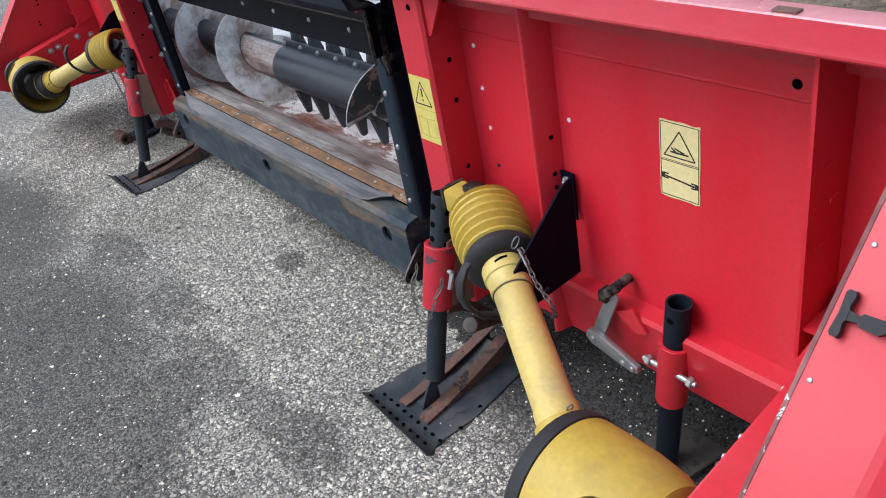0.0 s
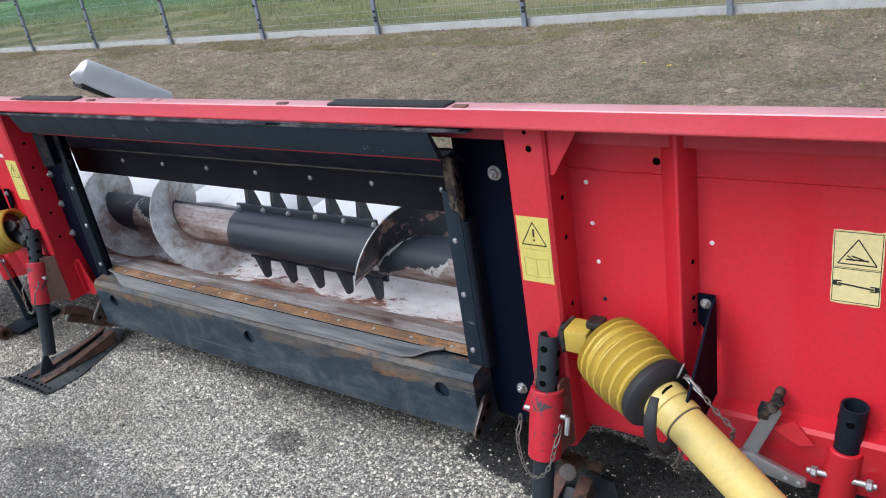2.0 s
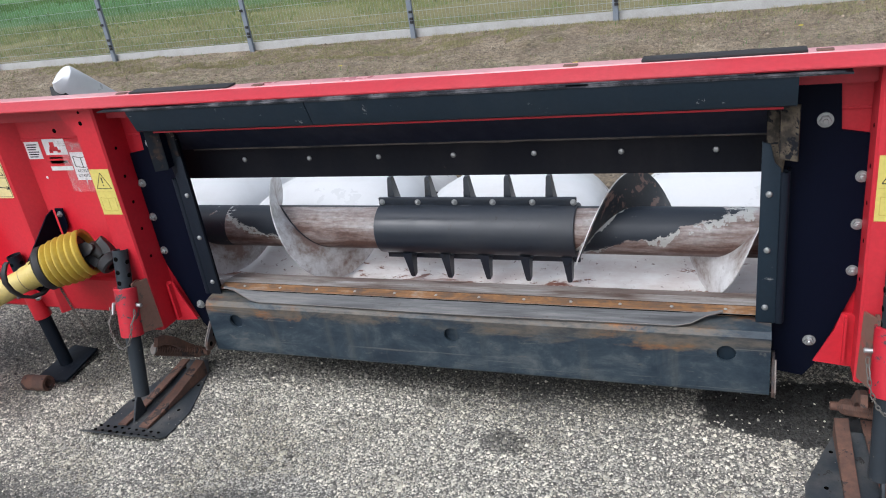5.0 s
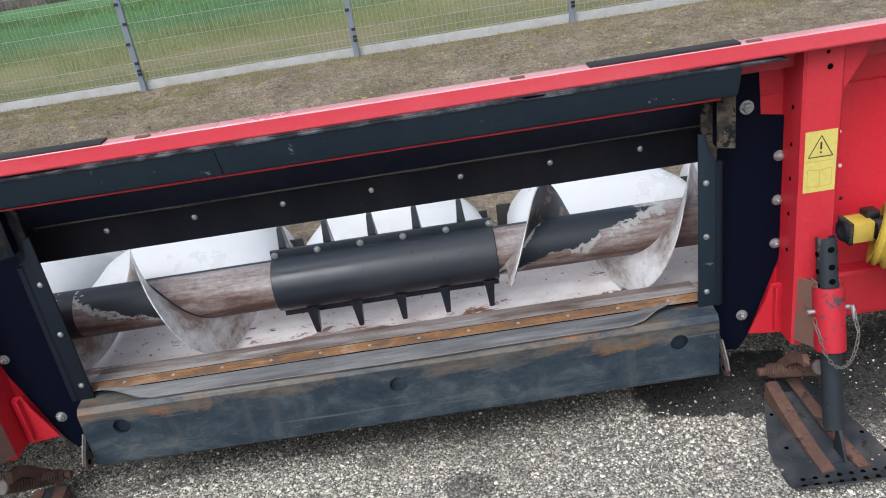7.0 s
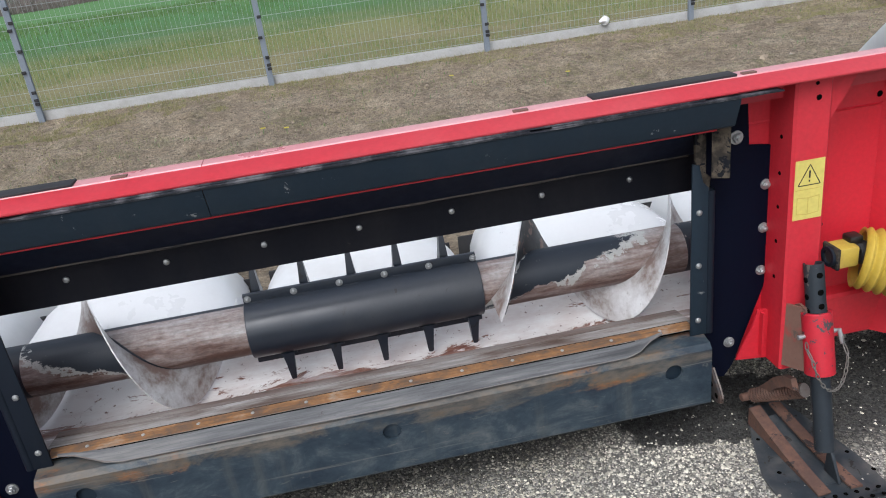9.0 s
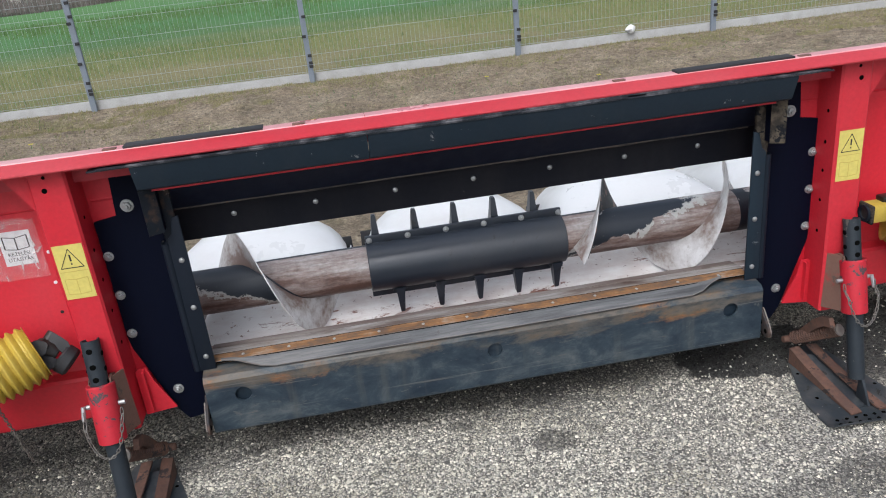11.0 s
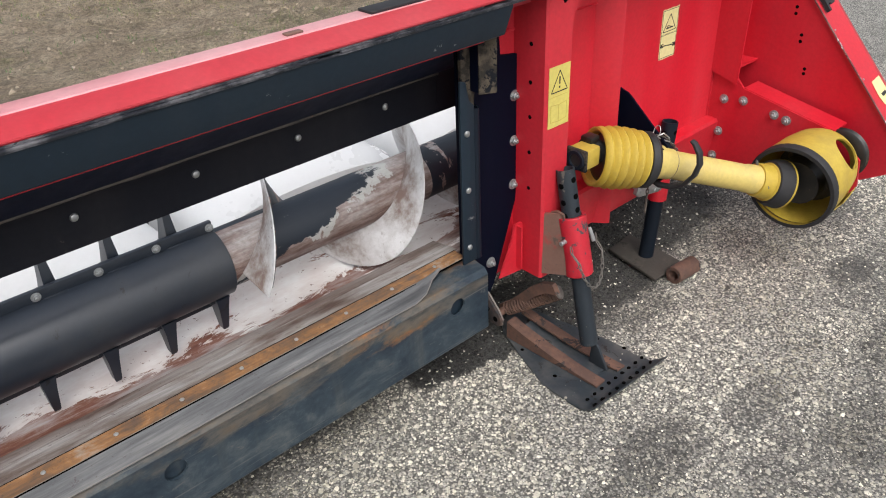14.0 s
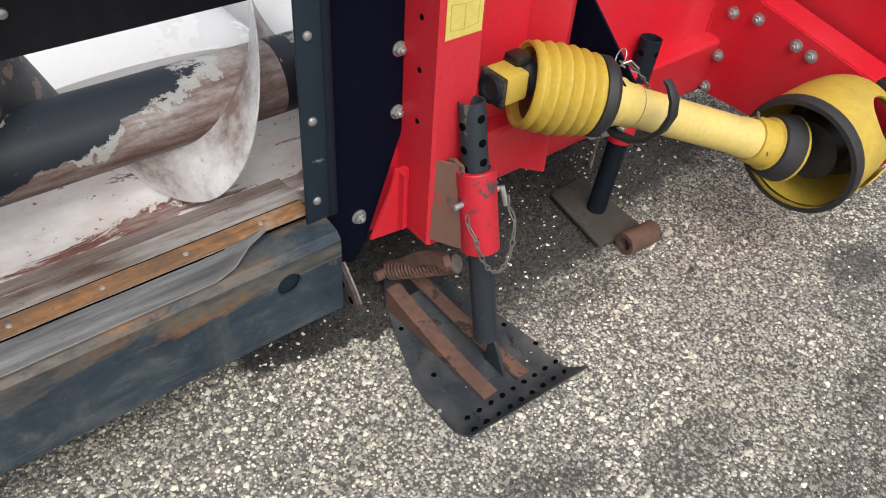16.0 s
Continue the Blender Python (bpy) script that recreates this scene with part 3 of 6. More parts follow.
def origin_of(ob):
    at = Vector((0, 0, 0))
    while ob is not None:
        at += ob.location
        ob = ob.parent
    return at


def part(name, bm, mat, parent=None, label="", side=1, smooth=True, at=None):
    """Link a bmesh, built in world metres, as one mesh object under a thing or a part."""
    if side < 0:
        bmesh.ops.scale(bm, vec=(-1, 1, 1), verts=bm.verts)
        bmesh.ops.reverse_faces(bm, faces=bm.faces)
    off = origin_of(parent)
    bmesh.ops.translate(bm, vec=-off, verts=bm.verts)
    me = bpy.data.meshes.new(name)
    bm.to_mesh(me)
    bm.free()
    me.materials.append(mat)
    if smooth:
        me.shade_smooth()
        me.set_sharp_from_angle(angle=radians(35))
    ob = new(name, me)
    ob.parent = parent
    return tagged(ob, label)


def thing(name, at, label, category, group="", kind=""):
    ob = new(name)
    ob.empty_display_size = 0.1
    ob.location = at
    return tagged(ob, label, category, group, kind)


MESHES = {}


def bolt_mesh(kind):
    if kind not in MESHES:
        bm = bm_new()
        if kind == "hex":
            lathe(bm, (0, 0, 0), (0, 0, 1), [(0, 0.014), (0.002, 0.014)], 16)
            lathe(bm, (0, 0, 0.002), (0, 0, 1), [(0, 0.010), (0.007, 0.010), (0.008, 0.009)], 6)
            lathe(bm, (0, 0, 0.009), (0, 0, 1), [(0, 0.005), (0.005, 0.005), (0.006, 0.004)], 10)
        else:
            lathe(bm, (0, 0, 0), (0, 0, 1), [(0, 0.010), (0.002, 0.010), (0.005, 0.008), (0.0065, 0.004), (0.007, 0.001)], 12)
        bmesh.ops.recalc_face_normals(bm, faces=bm.faces)
        me = bpy.data.meshes.new(kind + "_bolt")
        bm.to_mesh(me)
        bm.free()
        me.materials.append(ZINC)
        me.shade_smooth()
        me.set_sharp_from_angle(angle=radians(35))
        MESHES[kind] = me
    return MESHES[kind]


def bolt(parent, at, normal, kind="hex", size=1.0, name="bolt"):
    ob = new(name, bolt_mesh(kind))
    turn = Vector(normal).to_track_quat("Z", "Y").to_matrix().to_4x4()
    ob.matrix_basis = Matrix.Translation(Vector(at) - origin_of(parent)) @ turn @ Matrix.Diagonal((size, size, size, 1))
    ob.parent = parent
    return ob


# ---- ground ----
def ground_height(x, y):
    if y < 3.2:
        return 0.0
    if y < 7.0:
        rough = noise.noise((x * 0.9, y * 0.9, 0.3)) * 0.05 + noise.noise((x * 2.6, y * 2.6, 4.0)) * 0.06 + noise.noise((x * 6.3, y * 6.3, 7.0)) * 0.035
        rough -= 0.05 * max(0.0, noise.noise((x * 1.7, y * 1.7, 12.0)) - 0.15)
        return rough * min(1.0, (y - 3.2) / 0.5) * min(1.0, (7.2 - y) / 0.6) - 0.07 * min(1.0, (y - 3.2) / 3.2)
    fall = min(y, 150.0)
    return -0.07 - 0.018 * (fall - 7.0) - 0.034 * max(0.0, fall - 20.0) - 0.002 * max(0.0, y - 150.0)


def build_ground():
    def steps(lo, hi, fine_lo, fine_hi, d, grow):
        out, v = [], fine_lo
        while v < fine_hi:
            out.append(v)
            v += d
        out.append(fine_hi)
        v, s = fine_lo, d
        while v > lo:
            s *= grow
            v = max(lo, v - s)
            out.insert(0, v)
        v, s = fine_hi, d
        while v < hi:
            s *= grow
            v = min(hi, v + s)
            out.append(v)
        return out

    xs = steps(-600, 600, -14, 8, 0.10, 1.3)
    ys = steps(-80, 900, 3.2, 7.2, 0.10, 1.3)
    ys = sorted(ys + [1.25, 1.6, 2.2])
    verts = [(x, y, ground_height(x, y)) for y in ys for x in xs]
    nx = len(xs)
    faces, slots = [], []
    for j in range(len(ys) - 1):
        mid = (ys[j] + ys[j + 1]) / 2
        for i in range(nx - 1):
            a = j * nx + i
            faces.append((a, a + 1, a + nx + 1, a + nx))
            slots.append(0 if mid < 1.25 else 1 if mid < 7.12 else 2)
    me = bpy.data.meshes.new("ground")
    me.from_pydata(verts, [], faces)
    for m in (ASPHALT, SOIL, FIELD):
        me.materials.append(m)
    me.polygons.foreach_set("material_index", slots)
    me.shade_smooth()
    tagged(new("ground", me), "chip-seal yard, bare soil strip and green crop field", "ground", kind="structure")


build_ground()


def build_gravel():
    """Loose and half-sunk stone chips on the yard where the camera passes."""
    rng = np.random.default_rng(7)
    count = 520000
    x, y = rng.uniform(-2.9, 4.0, count), rng.uniform(-1.35, 0.75, count)
    keep = []
    for k in range(count):
        d = noise.noise((x[k] * 1.1, y[k] * 1.1, 2.0)) + 0.5 * noise.noise((x[k] * 4, y[k] * 4, 5.0))
        bare = 0.30 if y[k] < -0.52 + 0.25 * d and x[k] < 0.42 + 0.3 * d else 1.0
        if x[k] > 1.85 + 0.25 * d and y[k] < -0.30 + 0.2 * d:
            bare = 0.55
        edge = min(1.0, (x[k] + 2.9) / 0.5, (4.0 - x[k]) / 0.5, (y[k] + 1.35) / 0.3, (0.75 - y[k]) / 0.3)
        keep.append(rng.random() < edge * bare * max(0.30, min(1.0, 0.85 + 0.8 * d)))
    keep = np.array(keep)
    x, y = x[keep], y[keep]
    n = len(x)
    size = rng.gamma(2.2, 0.00078, n) + 0.0011
    base = np.array([[1, 0, 0], [0.3, 0.95, 0.1], [-0.8, 0.6, 0], [-0.8, -0.6, 0.1], [0.3, -0.95, 0], [0.0, 0.0, 1.0]])
    turn = rng.uniform(0, 2 * np.pi, n)
    jig = rng.uniform(0.6, 1.35, (n, 6, 3))
    p = base[None] * jig
    p[:, 5, :2] += rng.normal(0, 0.45, (n, 2))
    p = p * size[:, None, None]
    c, s_ = np.cos(turn)[:, None], np.sin(turn)[:, None]
    px, py = p[..., 0] * c - p[..., 1] * s_, p[..., 0] * s_ + p[..., 1] * c
    v = np.stack([px + x[:, None], py + y[:, None], p[..., 2] - 0.0003], -1).reshape(-1, 3)
    tri = np.array([[0, 1, 5], [1, 2, 5], [2, 3, 5], [3, 4, 5], [4, 0, 5]])
    f = (tri[None] + 6 * np.arange(n)[:, None, None]).reshape(-1, 3)
    me = bpy.data.meshes.new("stone_chips")
    me.vertices.add(len(v))
    me.vertices.foreach_set("co", v.ravel())
    me.loops.add(f.size)
    me.loops.foreach_set("vertex_index", f.ravel().astype(np.int32))
    me.polygons.add(len(f))
    me.polygons.foreach_set("loop_start", np.arange(0, f.size, 3, dtype=np.int32))
    me.update(calc_edges=True)
    me.materials.append(GRAVEL)
    tagged(new("stone_chips", me), "pale grey stone chips bedded in the asphalt", "gravel", kind="stuff")


build_gravel()


# ---- corn header: frame ----
header = thing("corn_header", (0, 0.08, 0.19), "red combine corn header with black feeder opening, parked on stands", "corn header")


def holed_plate(bm, x0, x1, z0, z1, y, thick, holes, segs=16):
    """A plate facing -y with round holes (x, z, r) through it, each in a column of its own."""
    def quad(a, b, c, d, yy):
        bm.faces.new([bm.verts.new((p[0], yy, p[1])) for p in (a, b, c, d)])
    xs = [x0]
    for hx, hz, r in sorted(holes):
        xs += [hx - 1.6 * r, hx + 1.6 * r]
    xs.append(x1)
    for yy in (y, y + thick):
        for k in range(0, len(xs), 2):
            quad((xs[k], z0), (xs[k + 1], z0), (xs[k + 1], z1), (xs[k], z1), yy)
        for hx, hz, r in holes:
            q = 1.6 * r
            quad((hx - q, z0), (hx + q, z0), (hx + q, hz - q), (hx - q, hz - q), yy)
            quad((hx - q, hz + q), (hx + q, hz + q), (hx + q, z1), (hx - q, z1), yy)
            for k in range(segs):
                a, b = 2 * math.pi * k / segs, 2 * math.pi * (k + 1) / segs
                def sq(t):
                    c, s = math.cos(t), math.sin(t)
                    f = q / max(abs(c), abs(s))
                    return (hx + f * c, hz + f * s)
                quad((hx + r * math.cos(a), hz + r * math.sin(a)), (hx + r * math.cos(b), hz + r * math.sin(b)), sq(b), sq(a), yy)
    for hx, hz, r in holes:
        for k in range(segs):
            a, b = 2 * math.pi * k / segs, 2 * math.pi * (k + 1) / segs
            bm.faces.new([bm.verts.new((hx + r * math.cos(t), yy, hz + r * math.sin(t))) for t, yy in ((a, y), (b, y), (b, y + thick), (a, y + thick))])
    for p in (((x0, z0), (x1, z0)), ((x1, z0), (x1, z1)), ((x1, z1), (x0, z1)), ((x0, z1), (x0, z0))):
        bm.faces.new([bm.verts.new(c) for c in ((p[0][0], y, p[0][1]), (p[1][0], y, p[1][1]), (p[1][0], y + thick, p[1][1]), (p[0][0], y + thick, p[0][1]))])
    bmesh.ops.remove_doubles(bm, verts=bm.verts, dist=1e-5)
    bmesh.ops.recalc_face_normals(bm, faces=bm.faces)
    return bm


# top rail: a folded box with rounded edges
bm = bm_new()
prism(bm, [(-0.052, 1.034), (-0.0540, 1.037), (-0.0535, 1.040), (-0.049, 1.0428), (-0.010, 1.0555), (-0.003, 1.0570), (0.040, 1.0575), (0.046, 1.055), (0.048, 1.050), (0.050, 1.0), (0.090, 1.0), (0.090, 0.98), (0.040, 0.98), (0.040, 1.046), (0.0, 1.046), (-0.042, 1.034)], "x", -3.4, 3.4)
top_rail = part("top_rail", bm, RED_RAIL, header)
# paler red on the top face paints in the sheen of the sky
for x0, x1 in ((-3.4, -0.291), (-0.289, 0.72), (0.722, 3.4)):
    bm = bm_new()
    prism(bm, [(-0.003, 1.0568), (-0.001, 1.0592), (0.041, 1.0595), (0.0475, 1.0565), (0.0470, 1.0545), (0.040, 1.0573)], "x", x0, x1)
    part("rail_top", bm, RED_TOP, top_rail, "red top face, paler for painted-in sky sheen")
for x0, x1 in ((-0.90, -0.552), (0.562, 0.902), (-2.75, -2.40)):
    bm = bm_new()
    box(bm, x0, x1, -0.002, 0.040, 1.0590, 1.0650, 0.0015)
    part("rubber_pad", bm, RUBBER, header, "black rubber strip on the top rail")
for x in (0.40, 0.935, -0.46, -0.935, 1.9):
    bm = bm_new()
    box(bm, x - 0.017, x + 0.017, 0.002, 0.018, 1.0588, 1.0630, 0.0015)
    part("weld_tab", bm, STAINED, header)

# black header beam above the opening: a slanted folded plate, in two lengths with a seam
for x0, x1 in ((-0.885, -0.2935), (-0.2915, 0.885)):
    bm = bm_new()
    prism(bm, [(-0.052, 1.022), (-0.052, 1.016), (-0.028, 0.955), (-0.016, 0.949), (0.03, 0.949), (0.03, 0.954), (-0.012, 0.955), (-0.046, 1.022)], "x", x0, x1)
    part("opening_beam", bm, SLATE, header, "scuffed black slanted plate above the opening")
for x0, x1, y0, z0, seed in ((-0.985, 0.985, -0.056, 1.0230, 1), (-0.96, 0.40, -0.060, 1.0272, 2), (0.45, 0.97, -0.059, 1.0272, 3), (-0.62, 0.80, -0.055, 1.0312, 4), (-0.93, 0.93, -0.050, 1.0352, 5)):
    bm = bm_new()
    rows = []
    count = int((x1 - x0) / 0.018)
    for k in range(count + 1):
        x = x0 + (x1 - x0) * k / count
        j = 0.0045 * max(0.0, noise.noise((x * 7, seed, 0.0))) + 0.0015 * noise.noise((x * 31, seed, 2.0))
        rows.append([(x, y0 + j, z0), (x, 0.04, z0), (x, 0.04, z0 + 0.0036), (x, y0 + j, z0 + 0.0030)])
    rings(bm, rows)
    bmesh.ops.recalc_face_normals(bm, faces=bm.faces)
    part("edge_strip", bm, STRIP_GREY, header, "scratched black steel strip under the red rail", smooth=False)
bm = bm_new()
box(bm, -0.86, 0.86, 0.008, 0.014, 0.937, 0.9485)
part("inner_lip", bm, RED, header)

# deflector: inclined upper sheet and bolted lower strip
bm = bm_new()
prism(bm, [(0.03, 0.955), (0.036, 0.957), (0.200, 0.815), (0.200, 0.80), (0.194, 0.80), (0.194, 0.812)], "x", -0.875, 0.875)
for sx in (1, -1):
    prism(bm, [(0.096, 0.905), (0.102, 0.905), (0.200, 0.818), (0.200, 0.80), (0.194, 0.80), (0.194, 0.812)], "x", sx * 0.875, sx * 1.02)
part("deflector_sheet", bm, NAVY, header)
bm = bm_new()
prism(bm, [(0.172, 0.826), (0.180, 0.818), (0.184, 0.80), (0.186, 0.726), (0.192, 0.726), (0.192, 0.815), (0.176, 0.830)], "x", -0.872, 0.872)
for sx in (1, -1):
    prism(bm, [(0.176, 0.830), (0.182, 0.815), (0.186, 0.726), (0.192, 0.726), (0.192, 0.815)], "x", sx * 0.872, sx * 1.02)
strip = part("deflector_strip", bm, STRIP_BLACK, header, "black lower strip with pan-head bolts")
for k in range(7):
    bolt(strip, (-0.695 + 0.235 * k, 0.185, 0.788), (0, -1, 0.03), "pan", 0.82)

bm = bm_new()
rows = []
for k in range(61):
    x = -0.87 + 1.74 * k / 60
    w = 0.0012 * noise.noise((x * 9, 0.4, 0))
    rows.append([(x, 0.1705, 0.8275 + w), (x, 0.1745, 0.8240 + w), (x, 0.1755, 0.8285 + w), (x, 0.1725, 0.8315 + w)])
rings(bm, rows)
bmesh.ops.recalc_face_normals(bm, faces=bm.faces)
part("worn_edge", bm, FOLD, header, "worn bare fold of the deflector")

# lower beam with three holes, top ledge, rubber flap, rusty strip
bm = bm_new()
holed_plate(bm, -0.855, 0.855, 0.188, 0.352, 0.0, 0.008, [(-0.75, 0.300, 0.024), (0.0, 0.302, 0.024), (0.75, 0.302, 0.024)])
prism(bm, [(0.0, 0.352), (0.012, 0.366), (0.05, 0.372), (0.096, 0.379), (0.096, 0.373), (0.05, 0.362), (0.018, 0.358), (0.008, 0.352)], "x", -0.855, 0.855)
prism(bm, [(0.0, 0.188), (0.008, 0.188), (0.10, 0.184), (0.10, 0.178), (0.004, 0.181)], "x", -0.855, 0.855)
box(bm, -0.855, -0.849, 0.008, 0.12, 0.188, 0.36)
box(bm, 0.849, 0.855, 0.008, 0.12, 0.188, 0.36)
lower_beam = part("lower_beam", bm, BEAM, header, "scuffed black lower beam with rust along its edge", smooth=False)
bm = bm_new()
box(bm, -0.84, 0.84, 0.06, 0.066, 0.192, 0.35)
part("beam_web", bm, BLACK, lower_beam)
for x, mat in ((-0.75, SLATE), (0.0, BEAM), (0.75, SLATE)):
    bm = bm_new()
    lathe(bm, (x, 0.0125, 0.301), (x, 0.03, 0.301), [(0, 0.001), (0, 0.020), (0.001, 0.029), (0.008, 0.029)], 20)
    part("hole_plug", bm, mat, lower_beam, "painted plate behind the beam's hole")

bm = bm_new()
rows = []
for k in range(41):
    u = k / 40
    x = -0.80 + 1.54 * u
    e = min(1.0, u / 0.10, (1 - u) / 0.07)
    e = e * e * (3 - 2 * e)
    curl = 0.010 * (1 - e)
    y0 = 0.047 - 0.044 * e + 0.003 * math.sin(9 * u)
    z0 = 0.384 - 0.0135 * e + curl
    rows.append([(x, y0, z0), (x, (y0 + 0.056) / 2, (z0 + 0.384) / 2 + 0.002 + curl * 0.5), (x, 0.057, 0.3815 + curl * 0.5), (x, 0.057, 0.3855 + curl * 0.5), (x, (y0 + 0.056) / 2, (z0 + 0.384) / 2 + 0.0065 + curl * 0.5), (x, y0, z0 + 0.0045)])
rings(bm, rows)
bmesh.ops.recalc_face_normals(bm, faces=bm.faces)
part("rubber_flap", bm, BELT, header, "worn grey belt flap curling up at both ends")
bm = bm_new()
wire(bm, [Vector(r[0]) + Vector((0, -0.0006, 0.0036)) for r in rows], 0.0012, 6)
part("belt_edge", bm, WORN_STEEL, header, "pale frayed edge of the belt")
bm = bm_new()
prism(bm, [(0.056, 0.3815), (0.094, 0.386), (0.094, 0.391), (0.056, 0.3865)], "x", -0.83, 0.83)
rust_strip = part("wear_strip", bm, RUST_SILL, header, "rusty orange wear strip with worn rivets")
for k in range(12):
    bolt(rust_strip, (-0.74 + 0.135 * k, 0.077, 0.3878), (0, -0.1, 1), "pan", 0.5, "rivet")

for y0, z0 in ((0.0945, 0.3868), (0.0535, 0.3835)):
    bm = bm_new()
    box(bm, -0.83, 0.83, y0, y0 + 0.0022, z0, z0 + 0.0040)
    part("seam", bm, HOLE, header)

# trough behind the sill
bm = bm_new()
AXY, AXZ = 0.345, 0.486
prof = [(0.092, 0.384), (0.184, 0.3720), (0.192, 0.362), (0.206, 0.342), (0.222, 0.325)]
prof += [(0.335 + 0.205 * math.sin(a), 0.496 - 0.205 * math.cos(a)) for a in [radians(-28 + 11 * k) for k in range(10)]]
prof += [(0.545, 0.425), (0.56, 0.38)]
back = [(y + 0.002, z - 0.008) for y, z in reversed(prof)]
prism(bm, prof + back, "x", -1.9, 1.9)
part("trough", bm, TROUGH, header, "auger trough of white paint worn through to rust")
bm = bm_new()
prism(bm, [(0.097, 0.3862), (0.152, 0.3775), (0.152, 0.3815), (0.097, 0.3902)], "x", -0.84, 0.84)
part("bare_strip", bm, BARE_SILL, header, "bare worn steel strip behind the rusty strip")
bm = bm_new()
prism(bm, [(0.155, 0.3772), (0.186, 0.3730), (0.190, 0.3660), (0.192, 0.3700), (0.187, 0.3765), (0.155, 0.3808)], "x", -0.84, 0.84)
part("inner_sill", bm, INNER_SILL, header, "grey-brown worn steel lip of the trough")
bm = bm_new()
box(bm, -0.84, 0.84, 0.1515, 0.1555, 0.3765, 0.3792)
part("seam", bm, RUST, header)
bm = bm_new()
wire(bm, [(-0.83 + 0.083 * k, 0.0562 + 0.0004 * math.sin(3 * k), 0.3868) for k in range(21)], 0.0012, 6)
part("worn_lip", bm, WORN_STEEL, header, "rubbed bare edge of the wear strip")


def sticker(parent, x0, x1, z0, z1, y, mat, pieces, side=1, label="", ragged=0.0):
    """A flat sticker facing -y; pieces are (material, list of prisms in unit coordinates)."""
    bm = bm_new()
    random.seed(int(abs(x0) * 1000))
    if ragged:
        poly, n = [], 9
        for a, b in (((0, 0), (1, 0)), ((1, 0), (1, 1)), ((1, 1), (0, 1)), ((0, 1), (0, 0))):
            for k in range(n):
                u, w = a[0] + (b[0] - a[0]) * k / n, a[1] + (b[1] - a[1]) * k / n
                j = ragged * random.random()
                poly.append((x0 + (x1 - x0) * (u + j * (0.5 - u)), z0 + (z1 - z0) * (w + j * (0.5 - w))))
    else:
        poly = [(x0, z0), (x1, z0), (x1, z1), (x0, z1)]
    prism(bm, poly, "y", y - 0.0008, y)
    st = part("warning_sticker", bm, mat, parent, label, side, False)
    for pm, polys in pieces:
        bm = bm_new()
        for pl in polys:
            prism(bm, [((x0 + (x1 - x0) * (u if side > 0 else 1 - u)), z0 + (z1 - z0) * w) for u, w in pl], "y", y - 0.0014, y - 0.0006)
        part("print", bm, pm, st, "", side, False)
    return st


def bar(u0, w0, u1, w1):
    return [(u0, w0), (u1, w0), (u1, w1), (u0, w1)]


def stroke(a, b, t):
    d = Vector((b[0] - a[0], (b[1] - a[1]) * 1.8))
    n = Vector((-d.y, d.x)).normalized() * t
    return [(a[0] + n.x, a[1] + n.y / 1.8), (b[0] + n.x, b[1] + n.y / 1.8), (b[0] - n.x, b[1] - n.y / 1.8), (a[0] - n.x, a[1] - n.y / 1.8)]


def triangle(cx, w0, w1, half, t=0.013):
    a, b, c = (cx - half, w0), (cx + half, w0), (cx, w1)
    return [stroke(a, b, t), stroke(b, c, t), stroke(c, a, t)]


WARN = [(INK, triangle(0.5, 0.58, 0.92, 0.38) + [bar(0.475, 0.70, 0.53, 0.82), bar(0.478, 0.635, 0.525, 0.665)]),
        (INK_PALE, [bar(0.04, 0.505, 0.96, 0.515), stroke((0.12, 0.10), (0.12, 0.38), 0.012), stroke((0.88, 0.10), (0.88, 0.38), 0.012), stroke((0.5, 0.08), (0.5, 0.36), 0.012), stroke((0.12, 0.38), (0.5, 0.36), 0.012), stroke((0.5, 0.36), (0.88, 0.38), 0.012), stroke((0.12, 0.10), (0.5, 0.08), 0.012), stroke((0.5, 0.08), (0.88, 0.10), 0.012)])]
SHAFT_WARN = [(INK, triangle(0.5, 0.55, 0.88, 0.38) + [stroke((0.28, 0.61), (0.72, 0.61), 0.018), stroke((0.38, 0.66), (0.62, 0.62), 0.016), stroke((0.3, 0.66), (0.45, 0.60), 0.014)] + [bar(0.03, 0.48, 0.97, 0.487), bar(0.03, 0.50, 0.97, 0.504)] + [stroke((0.14, 0.28), (0.86, 0.24), 0.018), bar(0.10, 0.245, 0.22, 0.262), bar(0.10, 0.305, 0.22, 0.322), bar(0.78, 0.205, 0.90, 0.222), bar(0.78, 0.265, 0.90, 0.282), bar(0.05, 0.25, 0.13, 0.318), bar(0.87, 0.21, 0.95, 0.278), bar(0.03, 0.03, 0.045, 0.97), bar(0.955, 0.03, 0.97, 0.97), bar(0.03, 0.962, 0.97, 0.97), bar(0.03, 0.03, 0.97, 0.038)])]


